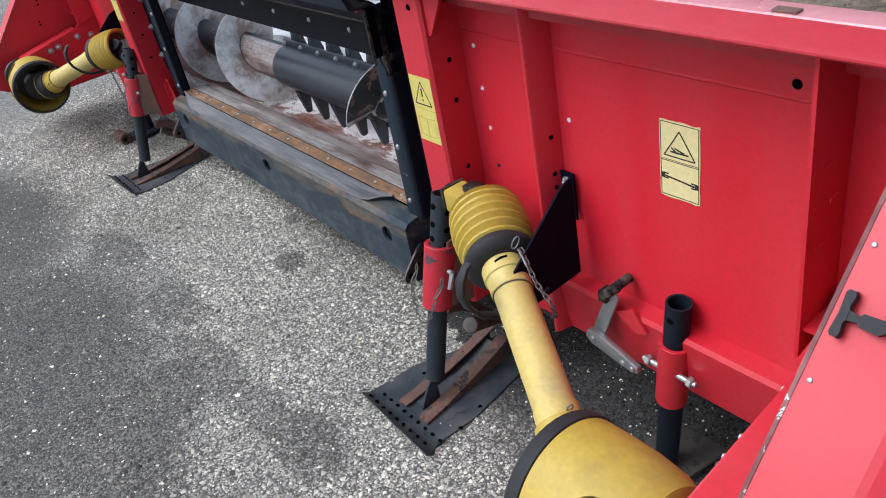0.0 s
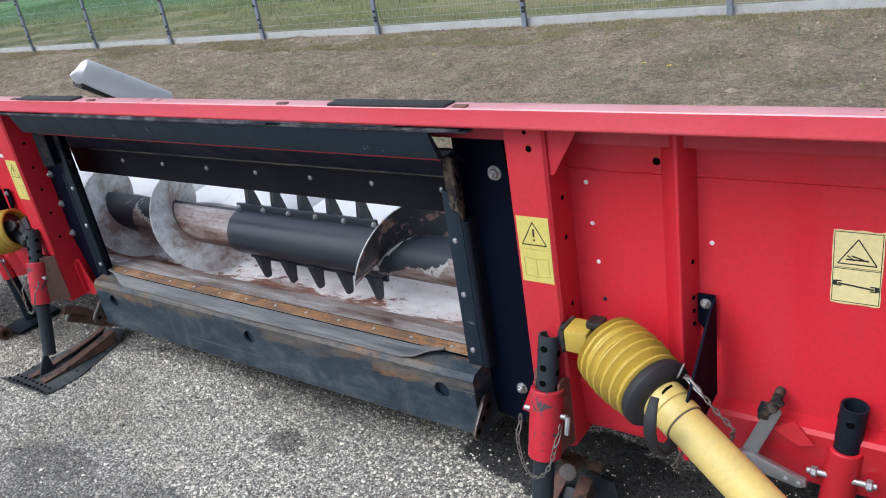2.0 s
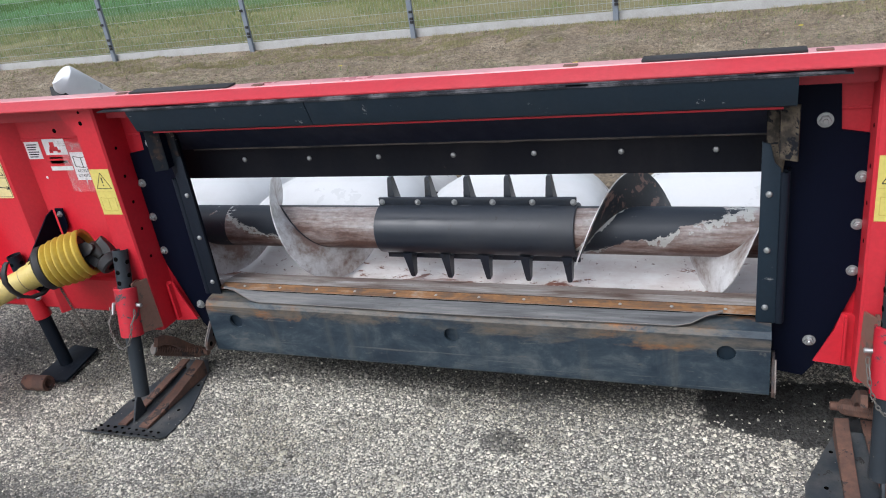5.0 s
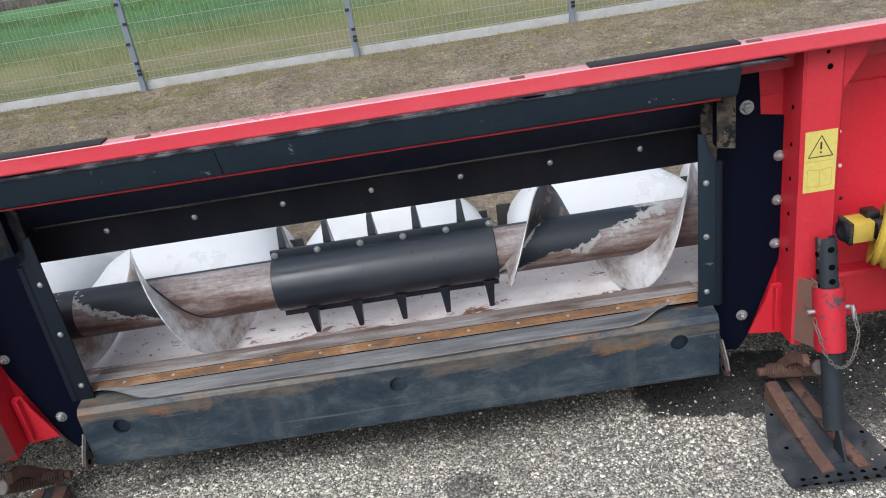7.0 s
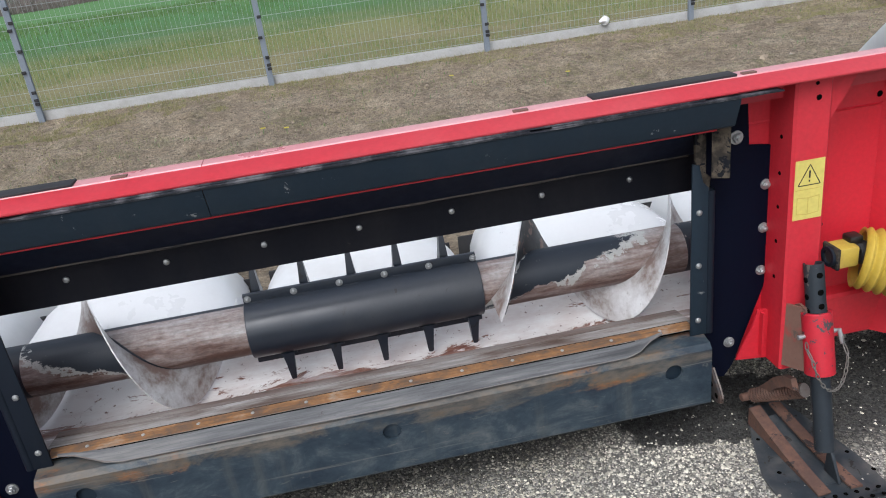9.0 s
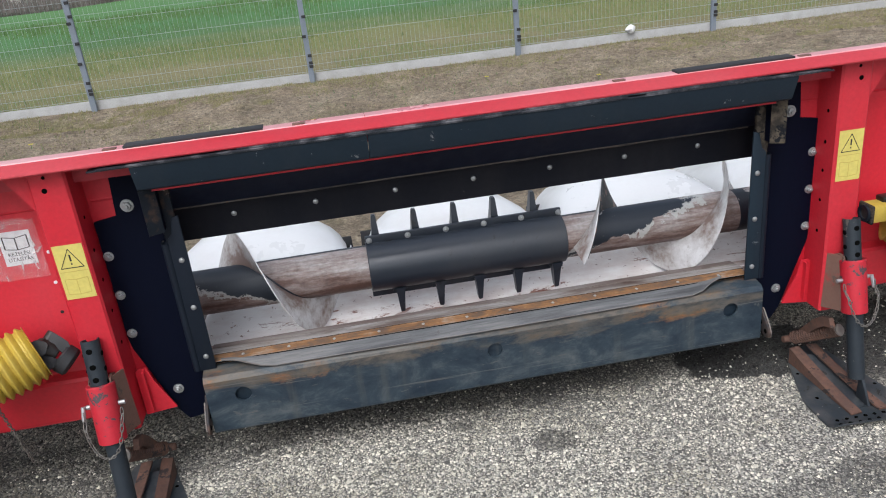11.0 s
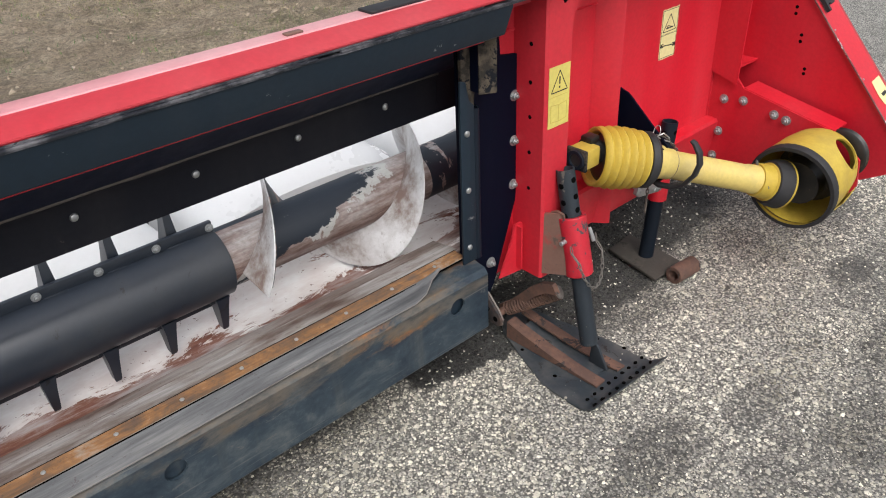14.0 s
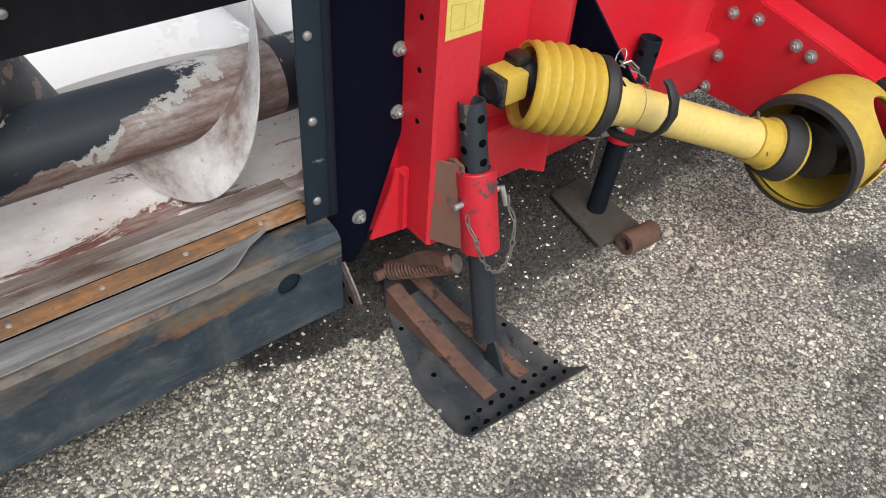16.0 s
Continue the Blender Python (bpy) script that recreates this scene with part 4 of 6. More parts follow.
def build_side(s):
    """One side of the header, built for +x and mirrored for s = -1."""
    nx = Vector((0, -1, 0))
    # black side plate beside the opening
    bm = bm_new()
    prism(bm, [(0.845, 0.345), (0.862, 0.21), (0.935, 0.198), (0.960, 0.235), (1.040, 0.46), (1.046, 0.50), (1.046, 0.852), (0.985, 0.862), (0.975, 1.022), (0.845, 1.022)], "y", 0.082, 0.090)
    plate = part("side_plate", bm, BLACK, header, "", s)
    for x, z, k in ((0.950, 0.887, 1.25), (1.033, 0.751, 1.0), (1.032, 0.632, 1.0), (1.030, 0.510, 1.0), (0.946, 0.307, 1.1)):
        bolt(plate, (s * x, 0.082, z), nx, "hex", k)
    # jamb strip with bolts, rolled edge and bracket
    bm = bm_new()
    prism(bm, [(0.817, 0.372), (0.862, 0.372), (0.862, 0.785), (0.848, 0.80), (0.838, 0.845), (0.820, 0.850)], "y", 0.046, 0.052, 0.001)
    box(bm, 0.846, 0.852, 0.052, 0.084, 0.372, 0.80)
    jamb = part("jamb", bm, SLATE if s > 0 else BLACK_WORN, header, "", s)
    for z in (0.722, 0.576, 0.417):
        bolt(jamb, (s * 0.838, 0.046, z), nx, "pan", 0.8)
    bm = bm_new()
    pipe(bm, (0.871, 0.055, 0.372), (0.871, 0.055, 0.775), 0.0115, 0.002, 16)
    box(bm, 0.878, 0.884, 0.058, 0.084, 0.372, 0.775)
    part("rolled_edge", bm, BLACK_WORN, header, "", s)
    bm = bm_new()
    rings(bm, [[(0.856, 0.022, z0), (0.893, 0.003, z0), (0.895, 0.009, z0), (0.858, 0.028, z0)] for z0 in (0.817, 0.82, 0.946)])
    prism(bm, [(0.830, 0.778), (0.846, 0.768), (0.866, 0.772), (0.870, 0.81), (0.870, 0.938), (0.828, 0.938)], "y", 0.050, 0.062, 0.003)
    bmesh.ops.recalc_face_normals(bm, faces=bm.faces)
    hook = part("hook_bracket", bm, FLAKED if s > 0 else FLAKED_DARK, header, "worn bracket with flaked black paint", s)
    bm = bm_new()
    box(bm, 0.856, 0.860, 0.026, 0.082, 0.82, 0.94)
    part("bracket_web", bm, BLACK, hook, "", s)
    # red filler behind the plate and post
    bm = bm_new()
    prism(bm, [(0.93, 0.25), (1.20, 0.25), (1.20, 1.02), (0.96, 1.02), (0.96, 0.40)], "y", 0.092, 0.100)
    corner = part("corner_panel", bm, RED, header, "", s)
    bm = bm_new()
    prism(bm, [(0.0925, 0.905), (0.0895, 0.909), (0.0895, 0.912), (0.0925, 0.916)], "x", 0.962, 1.042)
    part("crease", bm, RED, corner, "", s)
    bm = bm_new()
    prism(bm, [(0.955, 0.262), (1.045, 0.252), (1.045, 0.395), (1.035, 0.405), (1.012, 0.405), (1.000, 0.36)], "y", 0.055, 0.060)
    box(bm, 1.018, 1.024, 0.038, 0.055, 0.27, 0.40)
    part("foot_gusset", bm, RED, header, "", s)
    # post: folded channel
    po = 0.0 if s > 0 else 0.008
    bm = bm_new()
    prism(bm, [(x + po, y) for x, y in ((1.042, 0.095), (1.042, -0.006), (1.048, -0.012), (1.130, -0.012), (1.136, -0.006), (1.136, 0.095), (1.130, 0.095), (1.130, -0.004), (1.048, -0.004), (1.048, 0.095))], "z", 0.252, 1.036)
    post = part("post", bm, RED, header, "", s)
    for x, z in ((1.100, 0.982), (1.094, 1.016)):
        bm = bm_new()
        cyl(bm, (x + po, -0.0135, z), (x + po, -0.008, z), 0.007 if z < 1 else 0.0045, 14)
        part("hole", bm, HOLE, post, "", s)
    for z in (0.86, 0.77, 0.61):
        bm = bm_new()
        cyl(bm, (1.1372 + po, 0.04, z), (1.134 + po, 0.04, z), 0.006, 10)
        part("hole", bm, HOLE, post, "", s)
    for z in (0.885, 0.792, 0.704, 0.61, 0.51):
        bm = bm_new()
        cyl(bm, (1.0408 + po, 0.037, z), (1.044 + po, 0.037, z), 0.0055, 10)
        part("hole", bm, HOLE, post, "", s)
    sticker(post, 1.051 + po, 1.127 + po, 0.681, 0.834, -0.0125, STICKER_Y, WARN, s, "yellow warning sticker with triangle and open book")
    # rear panel with a crease and holes
    bm = bm_new()
    prism(bm, [(0.062, 0.36), (0.082, 0.40), (0.080, 0.9085), (0.0768, 0.912), (0.080, 0.9155), (0.080, 1.03), (0.090, 1.03), (0.090, 0.36)], "x", 1.136, 1.972)
    panel = part("rear_panel", bm, RED, header, "", s)
    for x, z in ((1.326, 0.936), (1.880, 0.934)):
        bm = bm_new()
        cyl(bm, (x, 0.0785, z), (x, 0.086, z), 0.0082, 16)
        part("hole", bm, HOLE, panel, "", s)
    # white discs paint in light seen through holes, the dark one shade
    for x, z in ((1.173, 0.882), (1.180, 0.79), (1.187, 0.70), (1.195, 0.61), (1.43, 0.775)):
        bm = bm_new()
        cyl(bm, (x, 0.0785, z), (x, 0.083, z), 0.005, 10)
        part("hole_disc", bm, STICKER_W if z > 0.65 else INK, panel, "", s)
    bm = bm_new()
    prism(bm, [(1.1365, 0.925), (1.144, 0.925), (1.212, 1.035), (1.1365, 1.035)], "y", 0.0, 0.006)
    part("gusset", bm, RED, header, "", s)
    if s > 0:
        sticker(panel, 1.642, 1.724, 0.683, 0.831, 0.080, STICKER_P, SHAFT_WARN, 1, "pale yellow warning sticker with drive shaft symbol", 0.035)
    # vertical stiffener
    bm = bm_new()
    so = 0.0 if s > 0 else 0.150
    prism(bm, [(x + so, y) for x, y in ((1.335, 0.080), (1.378, 0.026), (1.382, 0.023), (1.387, 0.023), (1.391, 0.027), (1.404, 0.080), (1.40, 0.088), (1.34, 0.088))], "z", 0.27, 1.036)
    rib = part("stiffener", bm, RED, header, "", s)
    for z in (0.74, 0.66, 0.63, 0.6):
        bm = bm_new()
        cyl(bm, (1.4005 + so, 0.058, z), (1.396 + so, 0.059, z), 0.005, 10)
        part("hole", bm, HOLE, rib, "", s)
    # lower red rail
    bm = bm_new()
    prism(bm, [(0.058, 0.275), (0.040, 0.405), (0.046, 0.414), (0.095, 0.420), (0.095, 0.26), (0.062, 0.268)], "x", 1.136, 2.0)
    part("lower_rail", bm, RED, header, "", s, False)
    # black shaft guard plate
    bm = bm_new()
    prism(bm, [(0.060, 0.665), (0.060, 0.44), (-0.10, 0.43), (-0.150, 0.495), (-0.146, 0.508), (0.030, 0.655)], "x", 1.438, 1.443)
    prism(bm, [(1.404, 0.665), (1.438, 0.665), (1.438, 0.56), (1.404, 0.60)], "y", 0.068, 0.073)
    guard = part("shaft_guard", bm, BLACK, header, "black triangular steel plate", s)
    bolt(guard, (s * 1.420, 0.068, 0.645), nx, "hex", 0.8)
    # cradle that holds the idle shaft, open at its outer end
    spine = [(-0.035, 0.452), (-0.075, 0.438), (-0.115, 0.434), (-0.155, 0.441), (-0.190, 0.463), (-0.215, 0.497), (-0.226, 0.533), (-0.221, 0.562), (-0.204, 0.584), (-0.194, 0.590)]
    bm = bm_new()
    rows = []
    for k, (y, z) in enumerate(spine):
        a, b = spine[max(0, k - 1)], spine[min(len(spine) - 1, k + 1)]
        t = Vector((0, b[0] - a[0], b[1] - a[1])).normalized()
        n = Vector((0, -t.z, t.y)) * (0.0055 if k < 9 else 0.003)
        c = Vector((1.412 + (0.024 if k == 0 else 0.012 if k == 1 else 0.0), y, z))
        w = Vector((0.011 if k < 8 else 0.008, 0, 0))
        rows.append([c - w - n * 0.6, c - w * 0.7 - n, c + w * 0.7 - n, c + w - n * 0.6, c + w + n * 0.6, c + w * 0.7 + n, c - w * 0.7 + n, c - w + n * 0.6])
    rings(bm, rows)
    bmesh.ops.recalc_face_normals(bm, faces=bm.faces)
    part("rest_hook", bm, RUBBER, guard, "black rubber coated cradle hook", s)
    # end rib
    bm = bm_new()
    prism(bm, [(0.085, 0.575), (-0.012, 0.548), (-0.022, 1.03), (0.085, 1.03)], "x", 1.958, 1.964)
    rib = part("end_rib", bm, RED, header, "", s)
    for y, z in ((0.02, 0.86), (0.045, 0.80), (0.02, 0.73), (0.03, 0.60)):
        bm = bm_new()
        box(bm, 1.9625, 1.9655, y - 0.010, y + 0.010, z - 0.0035, z + 0.0035)
        part("slot", bm, STICKER_R, rib, "", s)
    # arm plate that carries the shaft's outer end, with folded lip
    AX = 1.973
    bm = bm_new()
    prism(bm, [(0.09, 0.64), (0.05, 0.62), (-0.03, 0.535), (-0.33, 0.475), (-0.42, 0.41), (-0.43, 0.33), (-0.40, 0.27), (0.09, 0.27)], "x", AX, AX + 0.008)
    prism(bm, [(-0.03, 0.5375), (-0.33, 0.4775), (-0.33, 0.4725), (-0.03, 0.5325)], "x", AX + 0.004, AX + 0.088)
    arm = part("arm_plate", bm, RED, header, "", s)
    for y, z in ((0.030, 0.487), (-0.036, 0.497), (-0.143, 0.478), (-0.184, 0.470), (0.034, 0.375), (0.042, 0.285)):
        bolt(arm, (s * AX, y, z), (-s, 0, 0), "hex", 1.1)
    bm = bm_new()
    lathe(bm, (AX + 0.016, -0.352, 0.400), (AX + 0.2, -0.352, 0.400), [(0, 0.02), (0, 0.074), (0.004, 0.080), (0.014, 0.074), (0.024, 0.080), (0.028, 0.074), (0.028, 0.02)], 36)
    part("pulley", bm, OILY, header, "dark greasy drive pulley", s)
    # outer drive cover: side wall and slanted folded lid
    CX = 2.084
    bm = bm_new()
    prism(bm, [(0.09, 1.04), (0.03, 1.01), (-0.50, 0.415), (-0.50, 0.36), (-0.40, 0.30), (0.09, 0.25)], "x", CX, CX + 0.006)
    side_wall = part("cover_side", bm, RED, header, "", s)
    for y, z in ((-0.10, 0.78), (-0.10, 0.76), (-0.13, 0.70), (-0.13, 0.68), (-0.16, 0.60), (-0.16, 0.585)):
        bm = bm_new()
        cyl(bm, (CX - 0.0006, y, z), (CX + 0.003, y, z), 0.006, 10)
        part("hole", bm, HOLE, side_wall, "", s)
    bm = bm_new()
    rows = []
    away = Vector((0, 0.744, -0.668))
    for x, back in ((CX - 0.006, 0.0), (CX + 0.100, 0.0), (CX + 0.110, 0.002), (CX + 0.190, 0.035), (CX + 0.31, 0.13), (CX + 0.46, 0.26)):
        outer = [Vector((x, y, z)) + away * back for y, z in ((0.04, 1.022), (-0.23, 0.721), (-0.50, 0.420), (-0.508, 0.408), (-0.508, 0.340))]
        rows.append(outer + [p + Vector((0, 0.0045, -0.0045)) for p in reversed(outer)])
    rings(bm, rows)
    bmesh.ops.recalc_face_normals(bm, faces=bm.faces)
    lid = part("cover_lid", bm, RED, header, "", s, False)
    slope = Vector((0, -0.54, -0.602)).normalized()
    out = Vector((0, -0.744, 0.668))
    bm = bm_new()
    p0, p1 = Vector((CX - 0.005, 0.035, 1.0165)), Vector((CX - 0.005, -0.50, 0.420))
    w = Vector((0.0032, 0, 0))
    rings(bm, [[p - w * 0.7 - out * 0.002, p + w - out * 0.002, p + w + out * 0.0012, p - w * 0.7 + out * 0.0012] for p in (p0, p1)])
    part("chipped_edge", bm, EDGE, lid, "paint chipped along the edge", s)
    for k in range(5):
        p = p0.lerp(p1, 0.06 + 0.21 * k)
        bolt(lid, (s * (p.x + 0.014), p.y, p.z), out, "pan", 0.36, "rivet")
    # cream label on the bent flank
    bm = bm_new()
    ux = Vector((1, 0, 0))
    c = Vector((CX + 0.070, -0.372, 0.5626)) + out * 0.0012
    lab = [(-0.030, -0.038), (0.026, -0.044), (0.030, 0.046), (-0.026, 0.040), (-0.034, 0.012)]
    up = slope.cross(ux).normalized() * 0.0006
    if up.dot(out) < 0:
        up = -up
    rings(bm, [[c + ux * u + slope * v - up for u, v in lab], [c + ux * u + slope * v + up for u, v in lab]])
    bmesh.ops.recalc_face_normals(bm, faces=bm.faces)
    label = part("warning_sticker", bm, STICKER_P, lid, "torn cream warning label", s, False)
    bm = bm_new()
    rings(bm, [[c + ux * u + slope * v + up * k for u, v in ((-0.016, 0.006), (0.014, 0.002), (0.018, 0.012), (-0.014, 0.016))] for k in (0.8, 2.0)])
    bmesh.ops.recalc_face_normals(bm, faces=bm.faces)
    part("print", bm, INK, label, "", s, False)
    bm = bm_new()
    box(bm, 1.9645, CX, 0.078, 0.09, 0.25, 1.02)
    part("end_panel", bm, RED, header, "", s)
    bm = bm_new()
    box(bm, 1.9645, CX, -0.005, 0.077, 0.596, 0.602)
    part("end_shelf", bm, RED, header, "", s)
    # flat rubber T latch on the lid
    bm = bm_new()
    c = Vector((CX + 0.015, -0.166, 0.793)) + out * 0.010
    def slab(pts, thick):
        lo = [bm.verts.new(c + Vector((u, 0, 0)) + slope * v - out * thick) for u, v in pts]
        hi = [bm.verts.new(c + Vector((u, 0, 0)) + slope * v + out * thick) for u, v in pts]
        bm.faces.new(hi)
        bm.faces.new(lo[::-1])
        for k in range(len(pts)):
            j = (k + 1) % len(pts)
            bm.faces.new((lo[k], lo[j], hi[j], hi[k]))
    slab([(-0.006, -0.024), (-0.003, -0.028), (0.004, -0.028), (0.006, -0.022), (0.004, -0.010), (0.006, -0.006), (0.006, 0.006), (0.004, 0.010), (0.006, 0.022), (0.004, 0.028), (-0.003, 0.028), (-0.006, 0.024), (-0.004, 0.0)], 0.006)
    slab([(0.006, -0.006), (0.018, -0.004), (0.021, -0.008), (0.042, -0.009), (0.048, -0.004), (0.048, 0.004), (0.042, 0.009), (0.021, 0.008), (0.018, 0.004), (0.006, 0.006)], 0.005)
    bmesh.ops.recalc_face_normals(bm, faces=bm.faces)
    part("tee_latch", bm, RUBBER, lid, "black rubber T-shaped latch", s)
    # lug plate at the lower beam's end
    bm = bm_new()
    prism(bm, [(-0.042, 0.222), (-0.040, 0.206), (-0.026, 0.197), (-0.006, 0.203), (0.050, 0.235), (0.058, 0.262), (0.050, 0.290), (0.030, 0.298), (0.012, 0.284), (-0.030, 0.240)], "x", 0.858, 0.866, 0.002)
    lug = part("hitch_lug", bm, LUG, header, "dark rusty hitch plate with worn edges", s)
    for y, z in ((-0.022, 0.219), (0.034, 0.262), (0.006, 0.240)):
        bm = bm_new()
        cyl(bm, (0.8572, y, z), (0.8668, y, z), 0.009 if y < 0.02 else 0.011, 14)
        part("hole", bm, HOLE, lug, "", s)
    bm = bm_new()
    wire(bm, [(0.867, y, z) for y, z in ((0.012, 0.285), (-0.030, 0.241), (-0.042, 0.222), (-0.040, 0.206), (-0.026, 0.197))], 0.0022, 6)
    part("worn_lip", bm, WORN_STEEL, lug, "rubbed bare edge", s)


build_side(1)
build_side(-1)


# ---- row unit hoods and divider ----
def hood(cx, width):
    bm = bm_new()
    rows = []
    for y, w, z0, h in ((0.50, 0.94, 0.40, 0.07), (0.56, 1.0, 0.38, 0.13), (0.68, 1.0, 0.35, 0.19), (0.85, 0.98, 0.30, 0.22), (1.05, 0.92, 0.22, 0.22), (1.3, 0.8, 0.12, 0.19), (1.6, 0.52, 0.06, 0.15), (1.85, 0.2, 0.03, 0.08)):
        y += 0.05
        rows.append([(cx + width / 2 * w * math.cos(a), y, z0 + h * math.sin(a) ** 0.8) for a in [math.pi * k / 16 for k in range(17)]] + [(cx - width / 2 * w, y, z0 - 0.03), (cx + width / 2 * w, y, z0 - 0.03)])
    rings(bm, rows)
    bmesh.ops.recalc_face_normals(bm, faces=bm.faces)
    return part("row_hood", bm, WHITE_HOOD, header, "white plastic snout hood between the rows")


for k in range(-3, 4):
    hood(k * 0.72, 0.655)
for gx in (-1.08, -0.36, 0.36, 1.08):
    for d in (-0.06, 0.06):
        bm = bm_new()
        prism(bm, [(gx + d - 0.045, 0.15), (gx + d + 0.045, 0.15), (gx + d + 0.04, 0.33), (gx + d - 0.04, 0.33)], "y", 1.06 + d * 0.3, 1.07 + d * 0.3, 0.002)
        part("rubber_stop", bm, RUBBER, header, "black rubber ear saver flap")


# end dividers, folded up
def end_divider(s):
    bm = bm_new()
    rows = []
    for f in range(9):
        u = min(f / 6, 1.0) * 0.95 + max(0, f - 6) * 0.022
        w, h = 0.085 * (1 - 0.35 * u), 0.07 * (1 - 0.25 * u)
        if f > 5:
            w, h = w * (0.95, 0.8, 0.35)[f - 6], h * (0.95, 0.8, 0.35)[f - 6]
        c = Vector((2.39 - 0.24 * u, 1.55 - 0.61 * u, 0.575 + 0.370 * u))
        rows.append([c + Vector((w * math.cos(a), 0.05 * math.sin(a), h * math.sin(a))) for a in [2 * math.pi * k / 18 for k in range(18)]])
    rings(bm, rows)
    bmesh.ops.recalc_face_normals(bm, faces=bm.faces)
    divider = part("end_divider", bm, WHITE_HOOD, header, "white plastic end divider tilted up", s)
    # black plate set along the lower side of the divider
    bm = bm_new()
    rings(bm, [[(x + 0.075, y, z - 0.03), (x + 0.060, y - 0.02, z - 0.075), (x - 0.03, y - 0.03, z - 0.085), (x - 0.02, y, z - 0.04)] for x, y, z in ((2.35, 1.40, 0.66), (2.19, 1.00, 0.905), (2.17, 0.955, 0.93))])
    bmesh.ops.recalc_face_normals(bm, faces=bm.faces)
    part("divider_underside", bm, RUBBER, divider, "black plate along the divider's underside", s)


end_divider(1)
end_divider(-1)


# ---- feed auger ----
auger = thing("feed_auger", (0, AXY, AXZ), "worn feed auger with black paddle sleeve and steel flights", "auger")
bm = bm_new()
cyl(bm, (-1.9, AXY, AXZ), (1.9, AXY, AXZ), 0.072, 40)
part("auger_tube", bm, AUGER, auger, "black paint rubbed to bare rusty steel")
bm = bm_new()
lathe(bm, (-0.334, AXY, AXZ), (1, AXY, AXZ), [(0, 0.073), (0, 0.081), (0.002, 0.083), (0.65, 0.083), (0.652, 0.081), (0.652, 0.073)], 44, False)
sleeve = part("sleeve", bm, SLEEVE, auger, "black clamped sleeve")
for sgn in (1, -1):
    bm = bm_new()
    box(bm, -0.333, 0.317, AXY - 0.007, AXY + 0.004, AXZ + sgn * 0.080, AXZ + sgn * 0.107, 0.0015)
    part("flange", bm, SLEEVE, sleeve)
for k in range(6):
    bolt(sleeve, (-0.321 + 0.126 * k, AXY - 0.007, AXZ + 0.093), (0, -1, 0), "hex", 0.72)
for sgn, x0, y0 in ((1, -0.297, AXY + 0.036), (-1, -0.242, AXY - 0.026)):
    for k in range(5):
        x = x0 + 0.132 * k
        bm = bm_new()
        rows = []
        for h, wx, wy, back in ((0.070, 0.016, 0.026, 0.0), (0.100, 0.012, 0.021, 0.0), (0.160, 0.0075, 0.011, 0.003), (0.166, 0.0055, 0.008, 0.003)):
            y, z = y0 - sgn * back, AXZ + sgn * h
            rows.append([(x - wx, y - wy, z), (x + wx, y - wy, z), (x + wx, y + wy, z), (x - wx, y + wy, z)])
        rings(bm, rows)
        box(bm, x - 0.024, x + 0.024, min(y0, AXY) - 0.010, max(y0, AXY) + 0.010, AXZ + sgn * 0.080 - 0.004, AXZ + sgn * 0.080 + 0.004, 0.001)
        bmesh.ops.recalc_face_normals(bm, faces=bm.faces)
        part("finger", bm, SLEEVE, sleeve)


def flight(name, x0, a0, a1, pitch, hand, R=0.179, mat=None, label="polished steel screw flight"):
    """A helical flight; the angle runs from the bottom over the front to the top."""
    bm = bm_new()
    n = max(8, int((a1 - a0) / 0.12))
    rows = []
    for k in range(n + 1):
        a = a0 + (a1 - a0) * k / n
        x = x0 + hand * pitch * (a - a0) / (2 * math.pi)
        d = Vector((0, -math.sin(a), -math.cos(a)))
        c = Vector((x, AXY, AXZ))
        t = Vector((0.0025, 0, 0))
        rows.append([c + d * 0.068 - t, c + d * R - t * 0.6, c + d * R + t * 0.6, c + d * 0.068 + t])
    rings(bm, rows)
    bmesh.ops.recalc_face_normals(bm, faces=bm.faces)
    part(name, bm, mat or FLIGHT, auger, label)


flight("flight", 0.340, 1.39, 1.39 + 2 * math.pi * 3.3, 0.435, 1)
flight("flight_coat", 0.343 + 0.435 * 0.12 / 6.2832, 1.51, 5.4, 0.435, 1, 0.1775, FLIGHT_COAT, "black paint flaking off the flight")
flight("flight", -0.382, -math.pi * 0.525, math.pi * 6.5, 0.45, -1)


